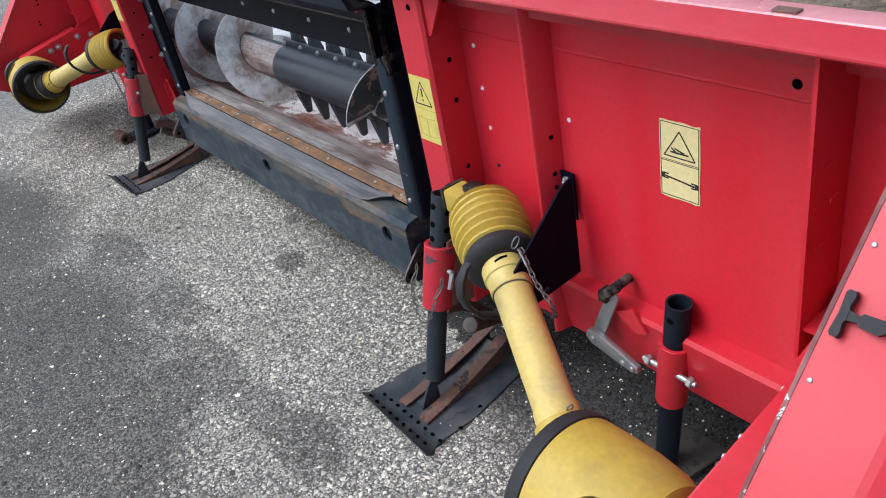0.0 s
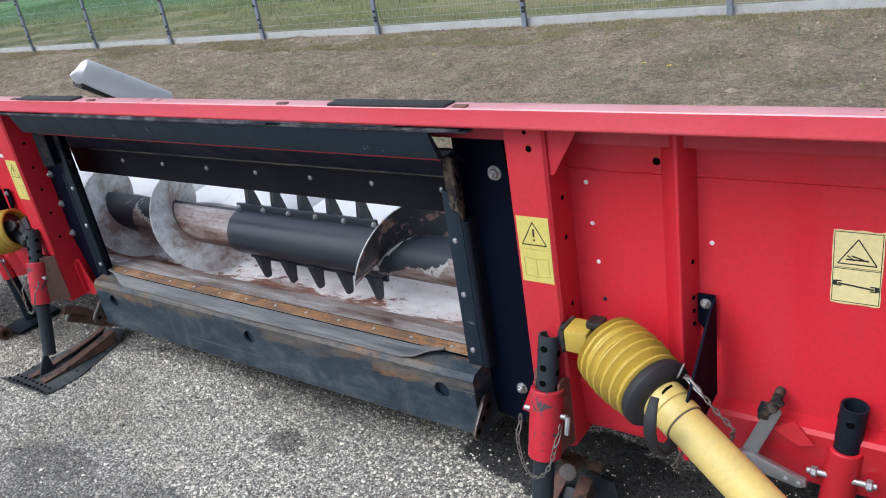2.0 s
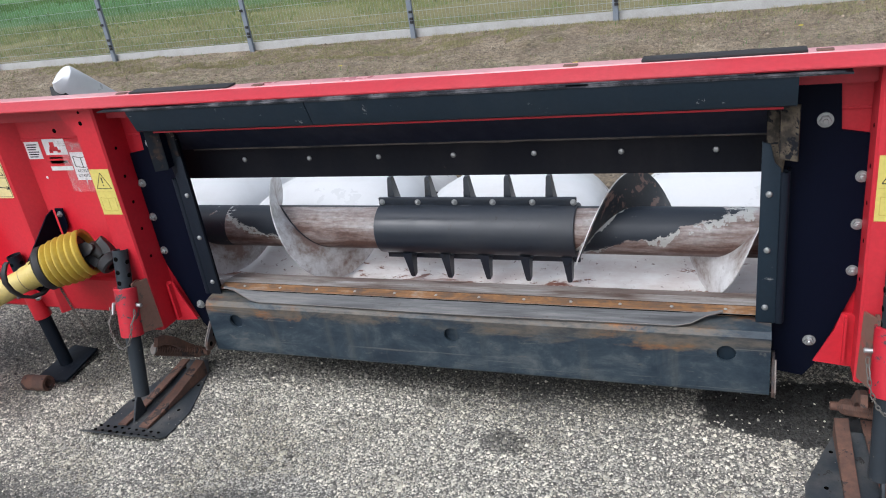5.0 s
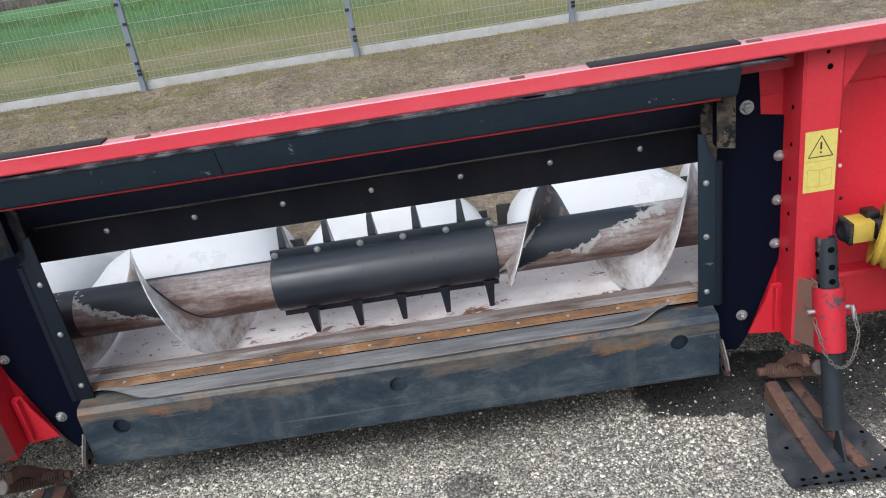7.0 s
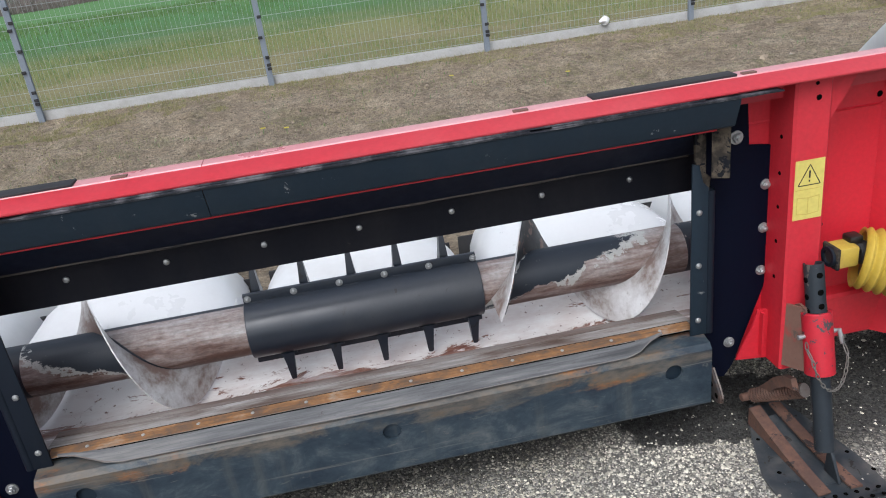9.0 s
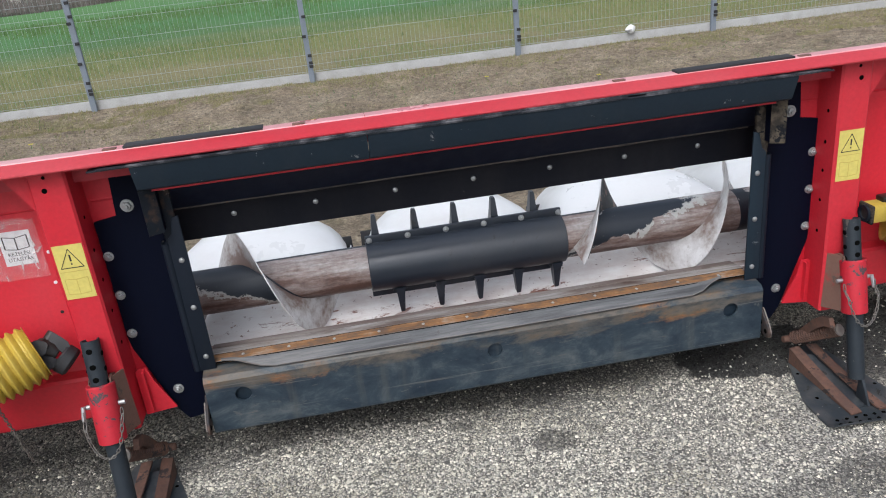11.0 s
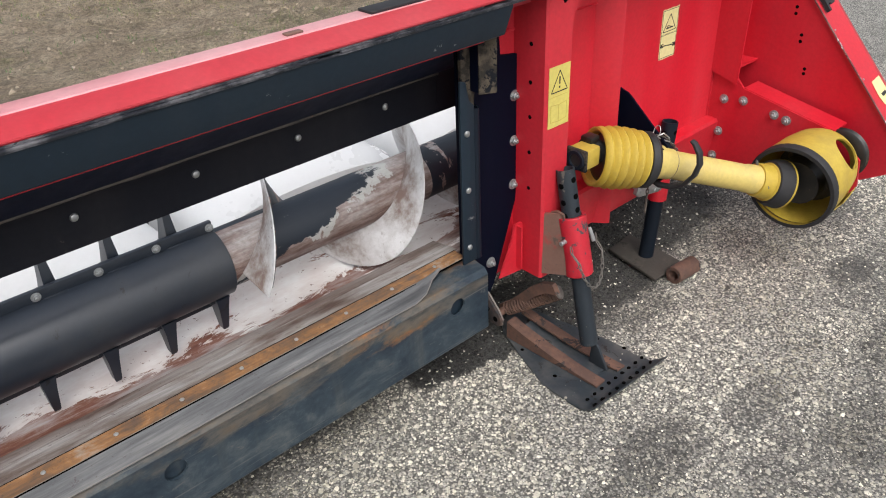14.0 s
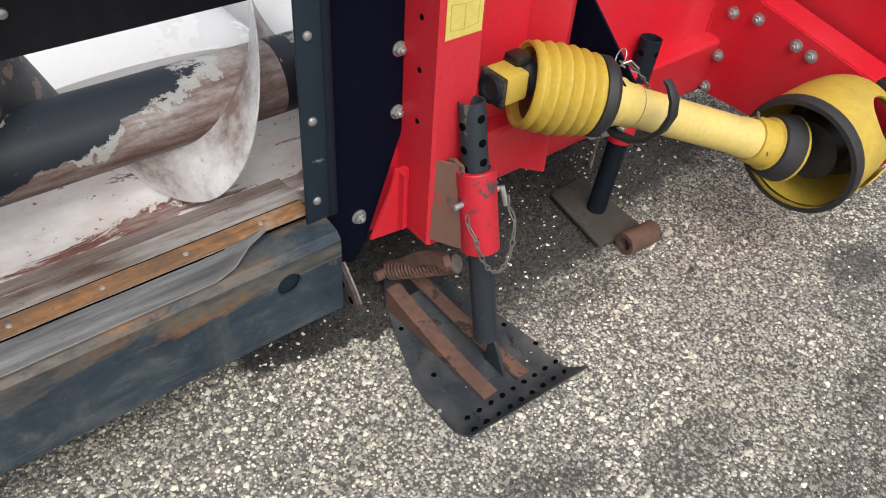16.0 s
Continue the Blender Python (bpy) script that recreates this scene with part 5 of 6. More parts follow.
# ---- drive shafts ----
def drive_shaft(s):
    sh = thing("drive_shaft", (s * 1.45, -0.15, 0.50), "yellow guarded drive shaft with ribbed boot and bell guard", "drive shaft", "drive shafts of the header")
    dx = 0.0 if s > 0 else 0.015
    A, B = Vector((1.214 + dx, -0.004, 0.574)), Vector((1.722 + dx, -0.2715, 0.3825))
    d = (B - A).normalized()
    # ribbed boot with an open mouth, sagging a little against the tube
    M, Q = Vector((1.238 + dx, -0.012, 0.547)), A + d * 0.182
    bd, bl = (Q - M).normalized(), (Q - M).length
    bm = bm_new()
    prof = [(0.004, 0.068), (0.0, 0.074), (0.001, 0.079)]
    for k in range(6):
        x = 0.004 + k * (bl - 0.012) / 6
        r = 0.0845 - 0.0011 * abs(k - 2.0) ** 1.7
        prof += [(x, r - 0.012), (x + 0.004, r - 0.007), (x + 0.009, r - 0.001), (x + 0.012, r + 0.0005), (x + 0.015, r - 0.001), (x + 0.0185, r - 0.008)]
    prof += [(bl - 0.004, 0.066), (bl - 0.006, 0.060), (0.03, 0.062), (0.004, 0.068)]
    lathe(bm, M, Q, prof, 40, False)
    part("boot", bm, YELLOW, sh, "ribbed yellow plastic boot", s)
    # dark disc across the mouth stands in for the shade inside the boot
    bm = bm_new()
    lathe(bm, M + bd * 0.016, Q, [(0, 0.002), (0, 0.030), (0.006, 0.064), (0.02, 0.064)], 24)
    part("boot_shade_disc", bm, OILY, sh, "dark disc painting in the shade inside the boot", s)
    bm = bm_new()
    lathe(bm, Q - bd * 0.010, Q + bd, [(0, 0.06), (0, 0.074), (0.005, 0.0765), (0.018, 0.0765), (0.028, 0.069), (0.034, 0.052), (0.034, 0.040)], 36)
    part("boot_ring", bm, RUBBER, sh, "black rubber ring", s)
    bm = bm_new()
    tl = (B - A).length
    lathe(bm, A + d * 0.18, B, [(0, 0.047), (0.05, 0.047), (0.052, 0.044), (0.06, 0.0425), (0.085, 0.0425), (0.087, 0.039), (tl - 0.26, 0.039), (tl - 0.255, 0.0415), (tl - 0.18, 0.0415)], 32)
    part("guard_tube", bm, YELLOW_PALE, sh, "faded yellow guard tube", s)
    tip = (d.cross(Vector((0, 0, 1))).normalized()).cross(d).normalized()
    lean = (tip + d.cross(tip) * 0.15).normalized()
    bm = bm_new()
    c, q = A + d * 0.212 + lean * 0.0462, d.cross(lean).normalized()
    rings(bm, [[c + q * u + d * (v + 0.10 * u) + lean * e for u, v in ((-0.014, -0.002), (0.0, -0.004), (0.013, -0.001), (0.014, 0.003), (0.0, 0.002), (-0.013, 0.002))] for e in (-0.004, 0.0013)])
    bmesh.ops.recalc_face_normals(bm, faces=bm.faces)
    part("slot", bm, HOLE, sh, "dark slot in the tube's neck", s)
    bm = bm_new()
    c = A + d * 0.267
    wire(bm, [c + (lean * math.cos(a) + q * math.sin(a)) * 0.0405 for a in [2 * math.pi * k / 28 for k in range(29)]], 0.0013, 6)
    part("wire_band", bm, CHAIN, sh, "thin wire band", s)
    bm = bm_new()
    lathe(bm, A + d * (tl - 0.045), B, [(0, 0.047), (0.018, 0.050), (0.04, 0.050), (0.043, 0.056), (0.05, 0.056)], 28)
    part("tube_collar", bm, YELLOW, sh, "", s)
    bm = bm_new()
    lathe(bm, A + d * (tl - 0.004), B, [(0, 0.045), (0.004, 0.062), (0.02, 0.068), (0.05, 0.072), (0.056, 0.066), (0.056, 0.04)], 30)
    part("inner_cone", bm, RUBBER, sh, "black rubber cone", s)
    bm = bm_new()
    lathe(bm, A + d * (tl + 0.052), B, [(0, 0.066), (0.004, 0.072), (0.010, 0.072), (0.010, 0.064)], 30, False)
    part("cone_rim", bm, YELLOW, sh, "", s)
    # joint at the inner end
    if s > 0:
        bm = bm_new()
        box(bm, 1.158, 1.212, -0.056, 0.004, 0.546, 0.600, 0.006)
        part("yoke", bm, YELLOW, sh, "chipped yellow yoke", s)
        bm = bm_new()
        box(bm, 1.150, 1.160, -0.058, 0.006, 0.543, 0.602, 0.004)
        part("yoke_face", bm, FLAKED, sh, "worn dark steel face", s)
        bm = bm_new()
        pipe(bm, (1.143, -0.027, 0.573), (1.151, -0.027, 0.573), 0.026, 0.008, 20)
        part("yoke_eye", bm, BLACK_WORN, sh, "dark steel splined bore", s)
        bm = bm_new()
        cyl(bm, (1.1486, -0.027, 0.573), (1.150, -0.027, 0.573), 0.018, 16)
        part("bore", bm, INK, sh, "", s)
        bm = bm_new()
        box(bm, 1.200, 1.236, -0.034, 0.004, 0.596, 0.616, 0.006)
        box(bm, 1.192, 1.222, -0.052, -0.030, 0.556, 0.590, 0.006)
        part("yoke_arm", bm, OILY, sh, "", s)
        bm = bm_new()
        cyl(bm, A - d * 0.01, A + d * 0.06, 0.030, 16)
        cyl(bm, (1.165, -0.02, 0.583), (1.23, -0.02, 0.57), 0.018, 14)
        part("stub_shaft", bm, RUBBER, sh, "", s)
    else:
        # two forks on a cross, the outer one hanging down
        J = M - bd * 0.018
        drop = Vector((-0.74, -0.10, -0.66)).normalized()
        flat = bd.cross(drop).normalized()
        def fork(bm, root, tip, wide, gap, thick):
            ax = (tip - root).normalized()
            w = ax.cross(wide).normalized()
            for q in (1, -1):
                rows = []
                for u, g, h in ((0.0, 0.5, 0.024), (0.25, 0.9, 0.026), (0.6, 1.0, 0.023), (0.9, 1.0, 0.022), (1.1, 1.0, 0.013)):
                    c = root.lerp(tip, u) + wide * (q * gap * g)
                    rows.append([c + w * h - wide * thick, c + w * h * 0.8 + wide * thick, c - w * h * 0.8 + wide * thick, c - w * h - wide * thick])
                rings(bm, rows)
            bmesh.ops.recalc_face_normals(bm, faces=bm.faces)
        bm = bm_new()
        fork(bm, J + bd * 0.050, J, flat, 0.030, 0.014)
        part("inner_fork", bm, RUBBER, sh, "dark greasy joint fork", s)
        bm = bm_new()
        cyl(bm, J - flat * 0.044, J + flat * 0.044, 0.014, 14)
        cross_axis = drop.cross(flat).normalized()
        cyl(bm, J - cross_axis * 0.046, J + cross_axis * 0.046, 0.016, 14)
        lathe(bm, J + drop * 0.040, J - drop, [(0, 0.008), (0, 0.022), (0.02, 0.028), (0.05, 0.026), (0.062, 0.016), (0.062, 0.004)], 16)
        part("joint_cross", bm, OILY, sh, "greasy joint cross", s)
        bm = bm_new()
        fork(bm, J + drop * 0.062, J, cross_axis, 0.029, 0.015)
        part("outer_fork", bm, RUBBER, sh, "dark greasy joint fork", s)
        bm = bm_new()
        lathe(bm, J + drop * 0.050, J + drop, [(0, 0.010), (0, 0.036), (0.006, 0.041), (0.030, 0.040), (0.036, 0.034), (0.036, 0.019), (0.012, 0.018)], 22)
        part("yoke", bm, RUBBER, sh, "dark greasy yoke hub", s)
    # bell guard on the arm plate
    C0, C1 = Vector((1.763, -0.327, 0.370)), Vector((1.970, -0.322, 0.386))
    L = (C1 - C0).length
    m, _ = frame_of(C0, C1)
    bm = bm_new()
    segs = 64
    shape = [(0.0, 0.126), (0.05, 0.125), (0.12, 0.121), (0.17, 0.113), (0.205, 0.100), (L, 0.082)]
    def radius(q):
        for (a, ra), (b, rb) in zip(shape, shape[1:]):
            if q <= b:
                return ra + (rb - ra) * (q - a) / (b - a)
        return shape[-1][1]
    levels = [L * k / 22 for k in range(23)]
    prof = [(q, radius(q)) for q in levels] + [(q, radius(q) - 0.006) for q in reversed(levels)]
    inv = m.to_3x3().inverted()
    eyes = []
    for v, at, ra, rc in ((Vector((0, -0.75, 0.66)), 0.142, 0.046, 0.050), (Vector((0, -0.97, -0.25)), 0.098, 0.006, 0.017)):
        h = inv @ v
        eyes.append((math.atan2(h.y, h.x), at, ra, rc))
    def inside(a, q, eye):
        da = (a - eye[0] + math.pi) % (2 * math.pi) - math.pi
        return math.hypot((q - eye[1]) / eye[2], da * 0.115 / eye[3]), da
    open_faces, spots = set(), {}
    nl = len(levels)
    for i in range(nl - 1):
        for k in range(segs):
            for eye in eyes:
                if inside(2 * math.pi * (k + 0.5) / segs, (levels[i] + levels[i + 1]) / 2, eye)[0] < 1:
                    open_faces.add((i, k))
                    for ii, kk in ((i, k), (i + 1, k), (i, k + 1), (i + 1, k + 1)):
                        f, da = inside(2 * math.pi * kk / segs, levels[ii], eye)
                        if f > 0.6:
                            spots[(ii, kk % segs)] = (eye[1] + (levels[ii] - eye[1]) / f, eye[0] + da / f)
    grid = []
    for j in range(len(prof)):
        i = j if j < nl else len(prof) - 1 - j
        row = []
        for k in range(segs):
            q, a = spots.get((i, k), (levels[i], 2 * math.pi * k / segs))
            r = radius(q) - (0 if j < nl else 0.006)
            row.append(bm.verts.new(m @ Vector((r * math.cos(a), r * math.sin(a), q))))
        grid.append(row)
    for j in range(len(prof)):
        b = (j + 1) % len(prof)
        i = j if j < nl else len(prof) - 2 - j
        for k in range(segs):
            wall = j in (nl - 1, len(prof) - 1)
            if wall or (i, k) not in open_faces:
                bm.faces.new((grid[j][k], grid[j][(k + 1) % segs], grid[b][(k + 1) % segs], grid[b][k]))
    for i, k in open_faces:
        for (a0, a1), near in ((((i, k), (i, k + 1)), (i - 1, k)), (((i + 1, k), (i + 1, k + 1)), (i + 1, k)), (((i, k), (i + 1, k)), (i, (k - 1) % segs)), (((i, k + 1), (i + 1, k + 1)), (i, (k + 1) % segs))):
            if near not in open_faces:
                p, q = [(grid[e][f % segs], grid[len(prof) - 1 - e][f % segs]) for e, f in (a0, a1)]
                bm.faces.new((p[0], q[0], q[1], p[1]))
    bmesh.ops.recalc_face_normals(bm, faces=bm.faces)
    bell = part("bell_guard", bm, YELLOW, sh, "yellow plastic bell guard with oval openings", s)
    bm = bm_new()
    lathe(bm, C0 - (C1 - C0).normalized() * 0.012, C1, [(0, 0.116), (0.0, 0.127), (0.003, 0.1290), (0.026, 0.1290), (0.028, 0.126), (0.028, 0.122), (0.014, 0.116)], 44, False)
    part("bell_rim", bm, RUBBER, bell, "black rubber rim", s)
    bm = bm_new()
    lathe(bm, C1, C0, [(0, 0.05), (0.04, 0.055), (0.045, 0.072), (0.085, 0.092), (0.10, 0.092), (0.105, 0.055), (0.13, 0.050), (0.135, 0.066), (0.18, 0.066), (0.182, 0.03)], 20)
    part("joint", bm, OILY, sh, "greasy universal joint", s)
    # torn flap of the guard beside its opening
    bm = bm_new()
    h = inv @ Vector((0, -0.90, -0.42))
    mid = math.atan2(h.y, h.x)
    rows = []
    for k, (q0, q1) in enumerate(((0.118, 0.124), (0.098, 0.140), (0.082, 0.150), (0.088, 0.156), (0.074, 0.150), (0.092, 0.128))):
        a = mid + (k - 2.5) * 0.13
        lift = 0.010 - 0.0016 * k
        rows.append([m @ Vector(((radius(q) + lift + e) * math.cos(a), (radius(q) + lift + e) * math.sin(a), q)) for q, e in ((q0, 0), (q1, 0), (q1, 0.003), (q0, 0.003))])
    rings(bm, rows)
    bmesh.ops.recalc_face_normals(bm, faces=bm.faces)
    part("torn_flap", bm, YELLOW, bell, "torn yellow plastic flap", s)
    # chains
    side = d.cross(Vector((0, 0, 1))).normalized()
    upv = side.cross(d).normalized()

    def drape(points, name, step=0.013, r=0.0017):
        """Oval links, turned a quarter each, along a line of points."""
        bm = bm_new()
        pts = [Vector(p) for p in points]
        total = sum((q - p).length for p, q in zip(pts, pts[1:]))
        count = int(total / step)
        def at(f):
            f *= total
            for p, q in zip(pts, pts[1:]):
                g = (q - p).length
                if f <= g:
                    return p.lerp(q, f / g)
                f -= g
            return pts[-1]
        for k in range(count):
            p0, p1 = at(k / count), at((k + 1) / count)
            dv = p1 - p0
            w = dv.cross(Vector((0.3, 0.5, 1)) if k % 2 else Vector((1, -0.4, 0.2))).normalized() * 0.0042
            wire(bm, [(p0 + p1) / 2 + dv * 0.68 * math.cos(2 * math.pi * j / 8) + w * math.sin(2 * math.pi * j / 8) for j in range(9)], r, 5)
        part(name, bm, CHAIN, sh, "thin steel chain", s)

    def chain(a, b, sag, name, links=16, r=0.0017, out=Vector((0, 0, 0))):
        bm = bm_new()
        a, b = Vector(a), Vector(b)
        for k in range(links):
            u0, u1 = k / links, (k + 1) / links
            p0 = a.lerp(b, u0) - Vector((0, 0, 4 * sag * u0 * (1 - u0))) + out * (4 * u0 * (1 - u0))
            p1 = a.lerp(b, u1) - Vector((0, 0, 4 * sag * u1 * (1 - u1))) + out * (4 * u1 * (1 - u1))
            dv = (p1 - p0)
            w = dv.cross(Vector((0.3, 0.5, 1)) if k % 2 else Vector((1, -0.4, 0.2))).normalized() * 0.0042
            ring = []
            for j in range(9):
                t = 2 * math.pi * j / 8
                ring.append((p0 + p1) / 2 + dv * 0.68 * math.cos(t) + w * math.sin(t))
            wire(bm, ring, r, 5)
        part(name, bm, CHAIN, sh, "thin steel chain", s)
    if s > 0:
        drape([(1.428, -0.078, 0.567), (1.452, -0.090, 0.556), (1.485, -0.100, 0.523), (1.522, -0.097, 0.483), (1.512, -0.084, 0.440), (1.446, -0.058, 0.411), (1.412, -0.078, 0.375), (1.400, -0.086, 0.342)], "chain")
        bm = bm_new()
        c = Vector((1.420, -0.083, 0.580))
        wire(bm, [c + Vector((0.006 * math.sin(2 * math.pi * k / 12), 0.010 * math.cos(2 * math.pi * k / 12), 0.016 * math.sin(2 * math.pi * k / 12))) for k in range(13)], 0.0014, 6)
        part("split_ring", bm, ZINC, sh, "steel ring through the guard plate", s)
        bm = bm_new()
        wire(bm, [(1.425, -0.084, 0.566), (1.440, -0.092, 0.572), (1.462, -0.098, 0.552), (1.466, -0.096, 0.540), (1.448, -0.088, 0.548), (1.428, -0.080, 0.562)], 0.0022, 6)
        part("snap_clip", bm, ZINC, sh, "zinc snap clip", s)
    else:
        chain(A + d * 0.19 - upv * 0.06, A + d * 0.12 - upv * 0.06 + Vector((0.02, -0.02, -0.24)), 0.0, "chain", 24)
    chain(B + upv * 0.05 - side * 0.02 - d * 0.05, B + side * 0.05 - d * 0.03, 0.01, "chain", 9)
    return sh


drive_shaft(1)
drive_shaft(-1)


# ---- front parking stands with skid feet ----
def skid_stand(s):
    st = thing("parking_stand", (s * 1.11, -0.14, 0.0), "black tube stand in a chipped red sleeve on a skid foot", "stand", "parking stands")
    T, Bt = Vector((1.108, -0.026, 0.562)), Vector((1.096, -0.148, 0.078))
    d = (Bt - T).normalized()
    bm = bm_new()
    pipe(bm, T, Bt, 0.0245, 0.004, 26)
    leg = part("leg_tube", bm, LEG, st, "black steel tube with cross holes", s)
    across = Vector((1, 0, 0))
    front = d.cross(across).normalized()
    for k, z in enumerate((0.028, 0.072, 0.108)):
        for v in (front, -front, across, -across):
            bm = bm_new()
            c = T + d * (z + (0.0 if abs(v.x) < 0.5 else 0.012))
            cyl(bm, c + v * 0.0215, c + v * 0.0252, 0.0085, 12)
            part("hole", bm, HOLE, leg, "", s)
    bm = bm_new()
    S0, S1 = T + d * 0.125, T + d * 0.29
    lathe(bm, S0, S1, [(0, 0.027), (0, 0.036), (0.002, 0.0375), (0.163, 0.0375), (0.165, 0.0355), (0.165, 0.027)], 26, False)
    sleeve_part = part("sleeve", bm, RED_WORN, st, "chipped red steel sleeve", s)
    bm = bm_new()
    prism(bm, [(0.045, 0.415), (-0.03, 0.455), (-0.055, 0.452), (-0.095, 0.30), (-0.09, 0.285), (0.045, 0.255)], "x", 1.074, 1.081)
    prism(bm, [(0.045, 0.415), (-0.03, 0.455), (-0.055, 0.452), (-0.095, 0.30), (-0.09, 0.285), (0.045, 0.255)], "x", 1.128, 1.135)
    rings(bm, [[(1.046, -0.012, 0.268), (1.050, -0.010, 0.268), (1.054, -0.010, 0.452), (1.050, -0.012, 0.452)], [(1.072, -0.098, 0.286), (1.077, -0.096, 0.286), (1.088, -0.056, 0.450), (1.083, -0.058, 0.450)]])
    part("sleeve_bracket", bm, STAINED, st, "rust-stained welded bracket", s)
    # locking pin with ring and chain
    c = T + d * 0.185
    bm = bm_new()
    cyl(bm, c - across * 0.055, c + across * 0.050, 0.0065, 12)
    wire(bm, [c + across * 0.048, c + across * 0.056 + Vector((0, -0.004, 0.004)), c + across * 0.058 + Vector((0, -0.02, -0.03))], 0.006, 8)
    part("locking_pin", bm, ZINC, st, "zinc locking pin", s)
    bm = bm_new()
    wire(bm, [c + front * -0.038 + across * (-0.02 + 0.025 * math.cos(t)) + d * (0.03 - 0.02 * math.sin(t)) for t in [math.pi * k / 8 for k in range(9)]], 0.0018, 6)
    part("pin_ring", bm, CHAIN, st, "thin wire ring", s)
    bm = bm_new()
    n = 20
    for k in range(n):
        a0, a1 = math.pi * k / n, math.pi * (k + 1) / n
        p = [c + across * (0.05 * math.cos(a)) + Vector((0, (-0.046 if 0.2 < a < 2.9 else -0.03) - 0.034 * math.sin(a), -0.122 * math.sin(a))) for a in (a0, a1)]
        mid, dv = (p[0] + p[1]) / 2, p[1] - p[0]
        w = dv.cross(Vector((0, 1, 0.2)) if k % 2 else Vector((0.2, 0.2, 1))).normalized() * 0.004
        wire(bm, [mid + dv * 0.65 * math.cos(t) + w * math.sin(t) for t in [2 * math.pi * j / 8 for j in range(9)]], 0.0016, 5)
    part("pin_chain", bm, CHAIN, st, "thin steel chain", s)
    # skid foot: bent plate with holes at its near lip
    bm = bm_new()
    rows = []
    for f, (y, z, xl, xr) in enumerate(((-0.292, 0.034, 0.945, 1.248), (-0.276, 0.018, 0.943, 1.245), (-0.255, 0.009, 0.938, 1.225), (-0.215, 0.006, 0.938, 1.218), (-0.12, 0.006, 0.942, 1.22), (0.00, 0.006, 0.985, 1.20), (0.11, 0.008, 1.028, 1.18), (0.155, 0.022, 1.06, 1.15))):
        rows.append([(xl, y, z), (xr, y - 0.012, z), (xr, y - 0.012, z - 0.006 + 0.0), (xl, y, z - 0.006)])
    rings(bm, rows)
    bmesh.ops.recalc_face_normals(bm, faces=bm.faces)
    foot = part("skid_plate", bm, SKID, st, "scuffed black skid plate with punched holes", s)
    for k in range(9):
        x = 0.965 + 0.030 * k
        for yy, zz, dx in ((-0.278, 0.0198, 0), (-0.243, 0.0080, 0.012)):
            bm = bm_new()
            r = 0.0042 + 0.0030 * abs(noise.noise((x * 40, yy * 30, s)))
            prism(bm, [(x + dx + r * (1.2 + 0.3 * math.sin(5 * j + k)) * math.cos(math.pi * j / 4), yy + r * math.sin(math.pi * j / 4)) for j in range(8)], "z", zz - 0.001, zz + 0.0018)
            part("hole", bm, HOLE, foot, "", s)
    for x, y in ((0.99, -0.12), (1.20, -0.10), (1.01, 0.02), (1.22, -0.18)):
        bm = bm_new()
        cyl(bm, (x, y, 0.004), (x, y, 0.0072), 0.006, 10)
        part("hole", bm, HOLE, foot, "", s)
    # two rusty angle bars that rise and close up towards the rear
    def foot_bar(xf, xr, w, outer):
        bm = bm_new()
        rows = []
        for u in (0.0, 0.25, 0.5, 0.8, 1.0):
            y = -0.232 + 0.322 * u
            x, z = xf + (xr - xf) * u, 0.0135 + 0.050 * u ** 1.6
            lo = x - w / 2 if outer < 0 else x + w / 2
            hi = x + w / 2 if outer < 0 else x - w / 2
            t = 0.006 if outer < 0 else -0.006
            rows.append([(hi, y, z + 0.003), (lo, y, z), (lo, y, 0.008), (lo + t, y, 0.008), (lo + t, y, z - 0.005), (hi, y, z - 0.003)])
        rings(bm, rows)
        bmesh.ops.recalc_face_normals(bm, faces=bm.faces)
        part("foot_bar", bm, RUST, st, "rusty steel angle bar", s)
    foot_bar(1.046, 1.036, 0.034, -1)
    foot_bar(1.135, 1.098, 0.034, 1)
    bm = bm_new()
    rings(bm, [[(1.050, y, z), (1.112, y, z), (1.112, y, z - 0.005), (1.050, y, z - 0.005)] for y, z in ((-0.20, 0.0095), (-0.05, 0.016), (0.03, 0.034), (0.06, 0.046))])
    bmesh.ops.recalc_face_normals(bm, faces=bm.faces)
    part("channel_floor", bm, SKID, st, "dirty plate between the bars", s)
    bm = bm_new()
    prism(bm, [(-0.150, 0.012), (-0.212, 0.012), (-0.180, 0.070), (-0.165, 0.088), (-0.155, 0.080)], "x", 1.098, 1.106, 0.001)
    part("leg_tab", bm, LEG, st, "worn steel tab at the tube's foot", s)
    bm = bm_new()
    cyl(bm, (1.01, 0.118, 0.083), (1.13, 0.118, 0.083), 0.012, 12)
    part("pivot_pin", bm, RUST, st, "", s)
    bm = bm_new()
    arc = [(-0.05, 0.225), (-0.01, 0.212), (0.03, 0.180), (0.07, 0.135), (0.115, 0.088), (0.15, 0.06)]
    rings(bm, [[(1.056, y - 0.008, z - 0.013), (1.072, y - 0.008, z - 0.013), (1.072, y + 0.008, z + 0.013), (1.056, y + 0.008, z + 0.013)] for y, z in arc])
    bmesh.ops.recalc_face_normals(bm, faces=bm.faces)
    part("rear_link", bm, RUST, st, "", s)
    # coil spring
    bm = bm_new()
    P0, P1 = Vector((1.045, 0.115, 0.085)), Vector((1.112, -0.022, 0.176))
    m, length = frame_of(P0, P1)
    turns = 19
    wire(bm, [m @ Vector((0.019 * math.cos(2 * math.pi * t / 10), 0.019 * math.sin(2 * math.pi * t / 10), length * t / (10 * turns))) for t in range(10 * turns + 1)], 0.0035, 5)
    cyl(bm, P0, P1, 0.0135, 12)
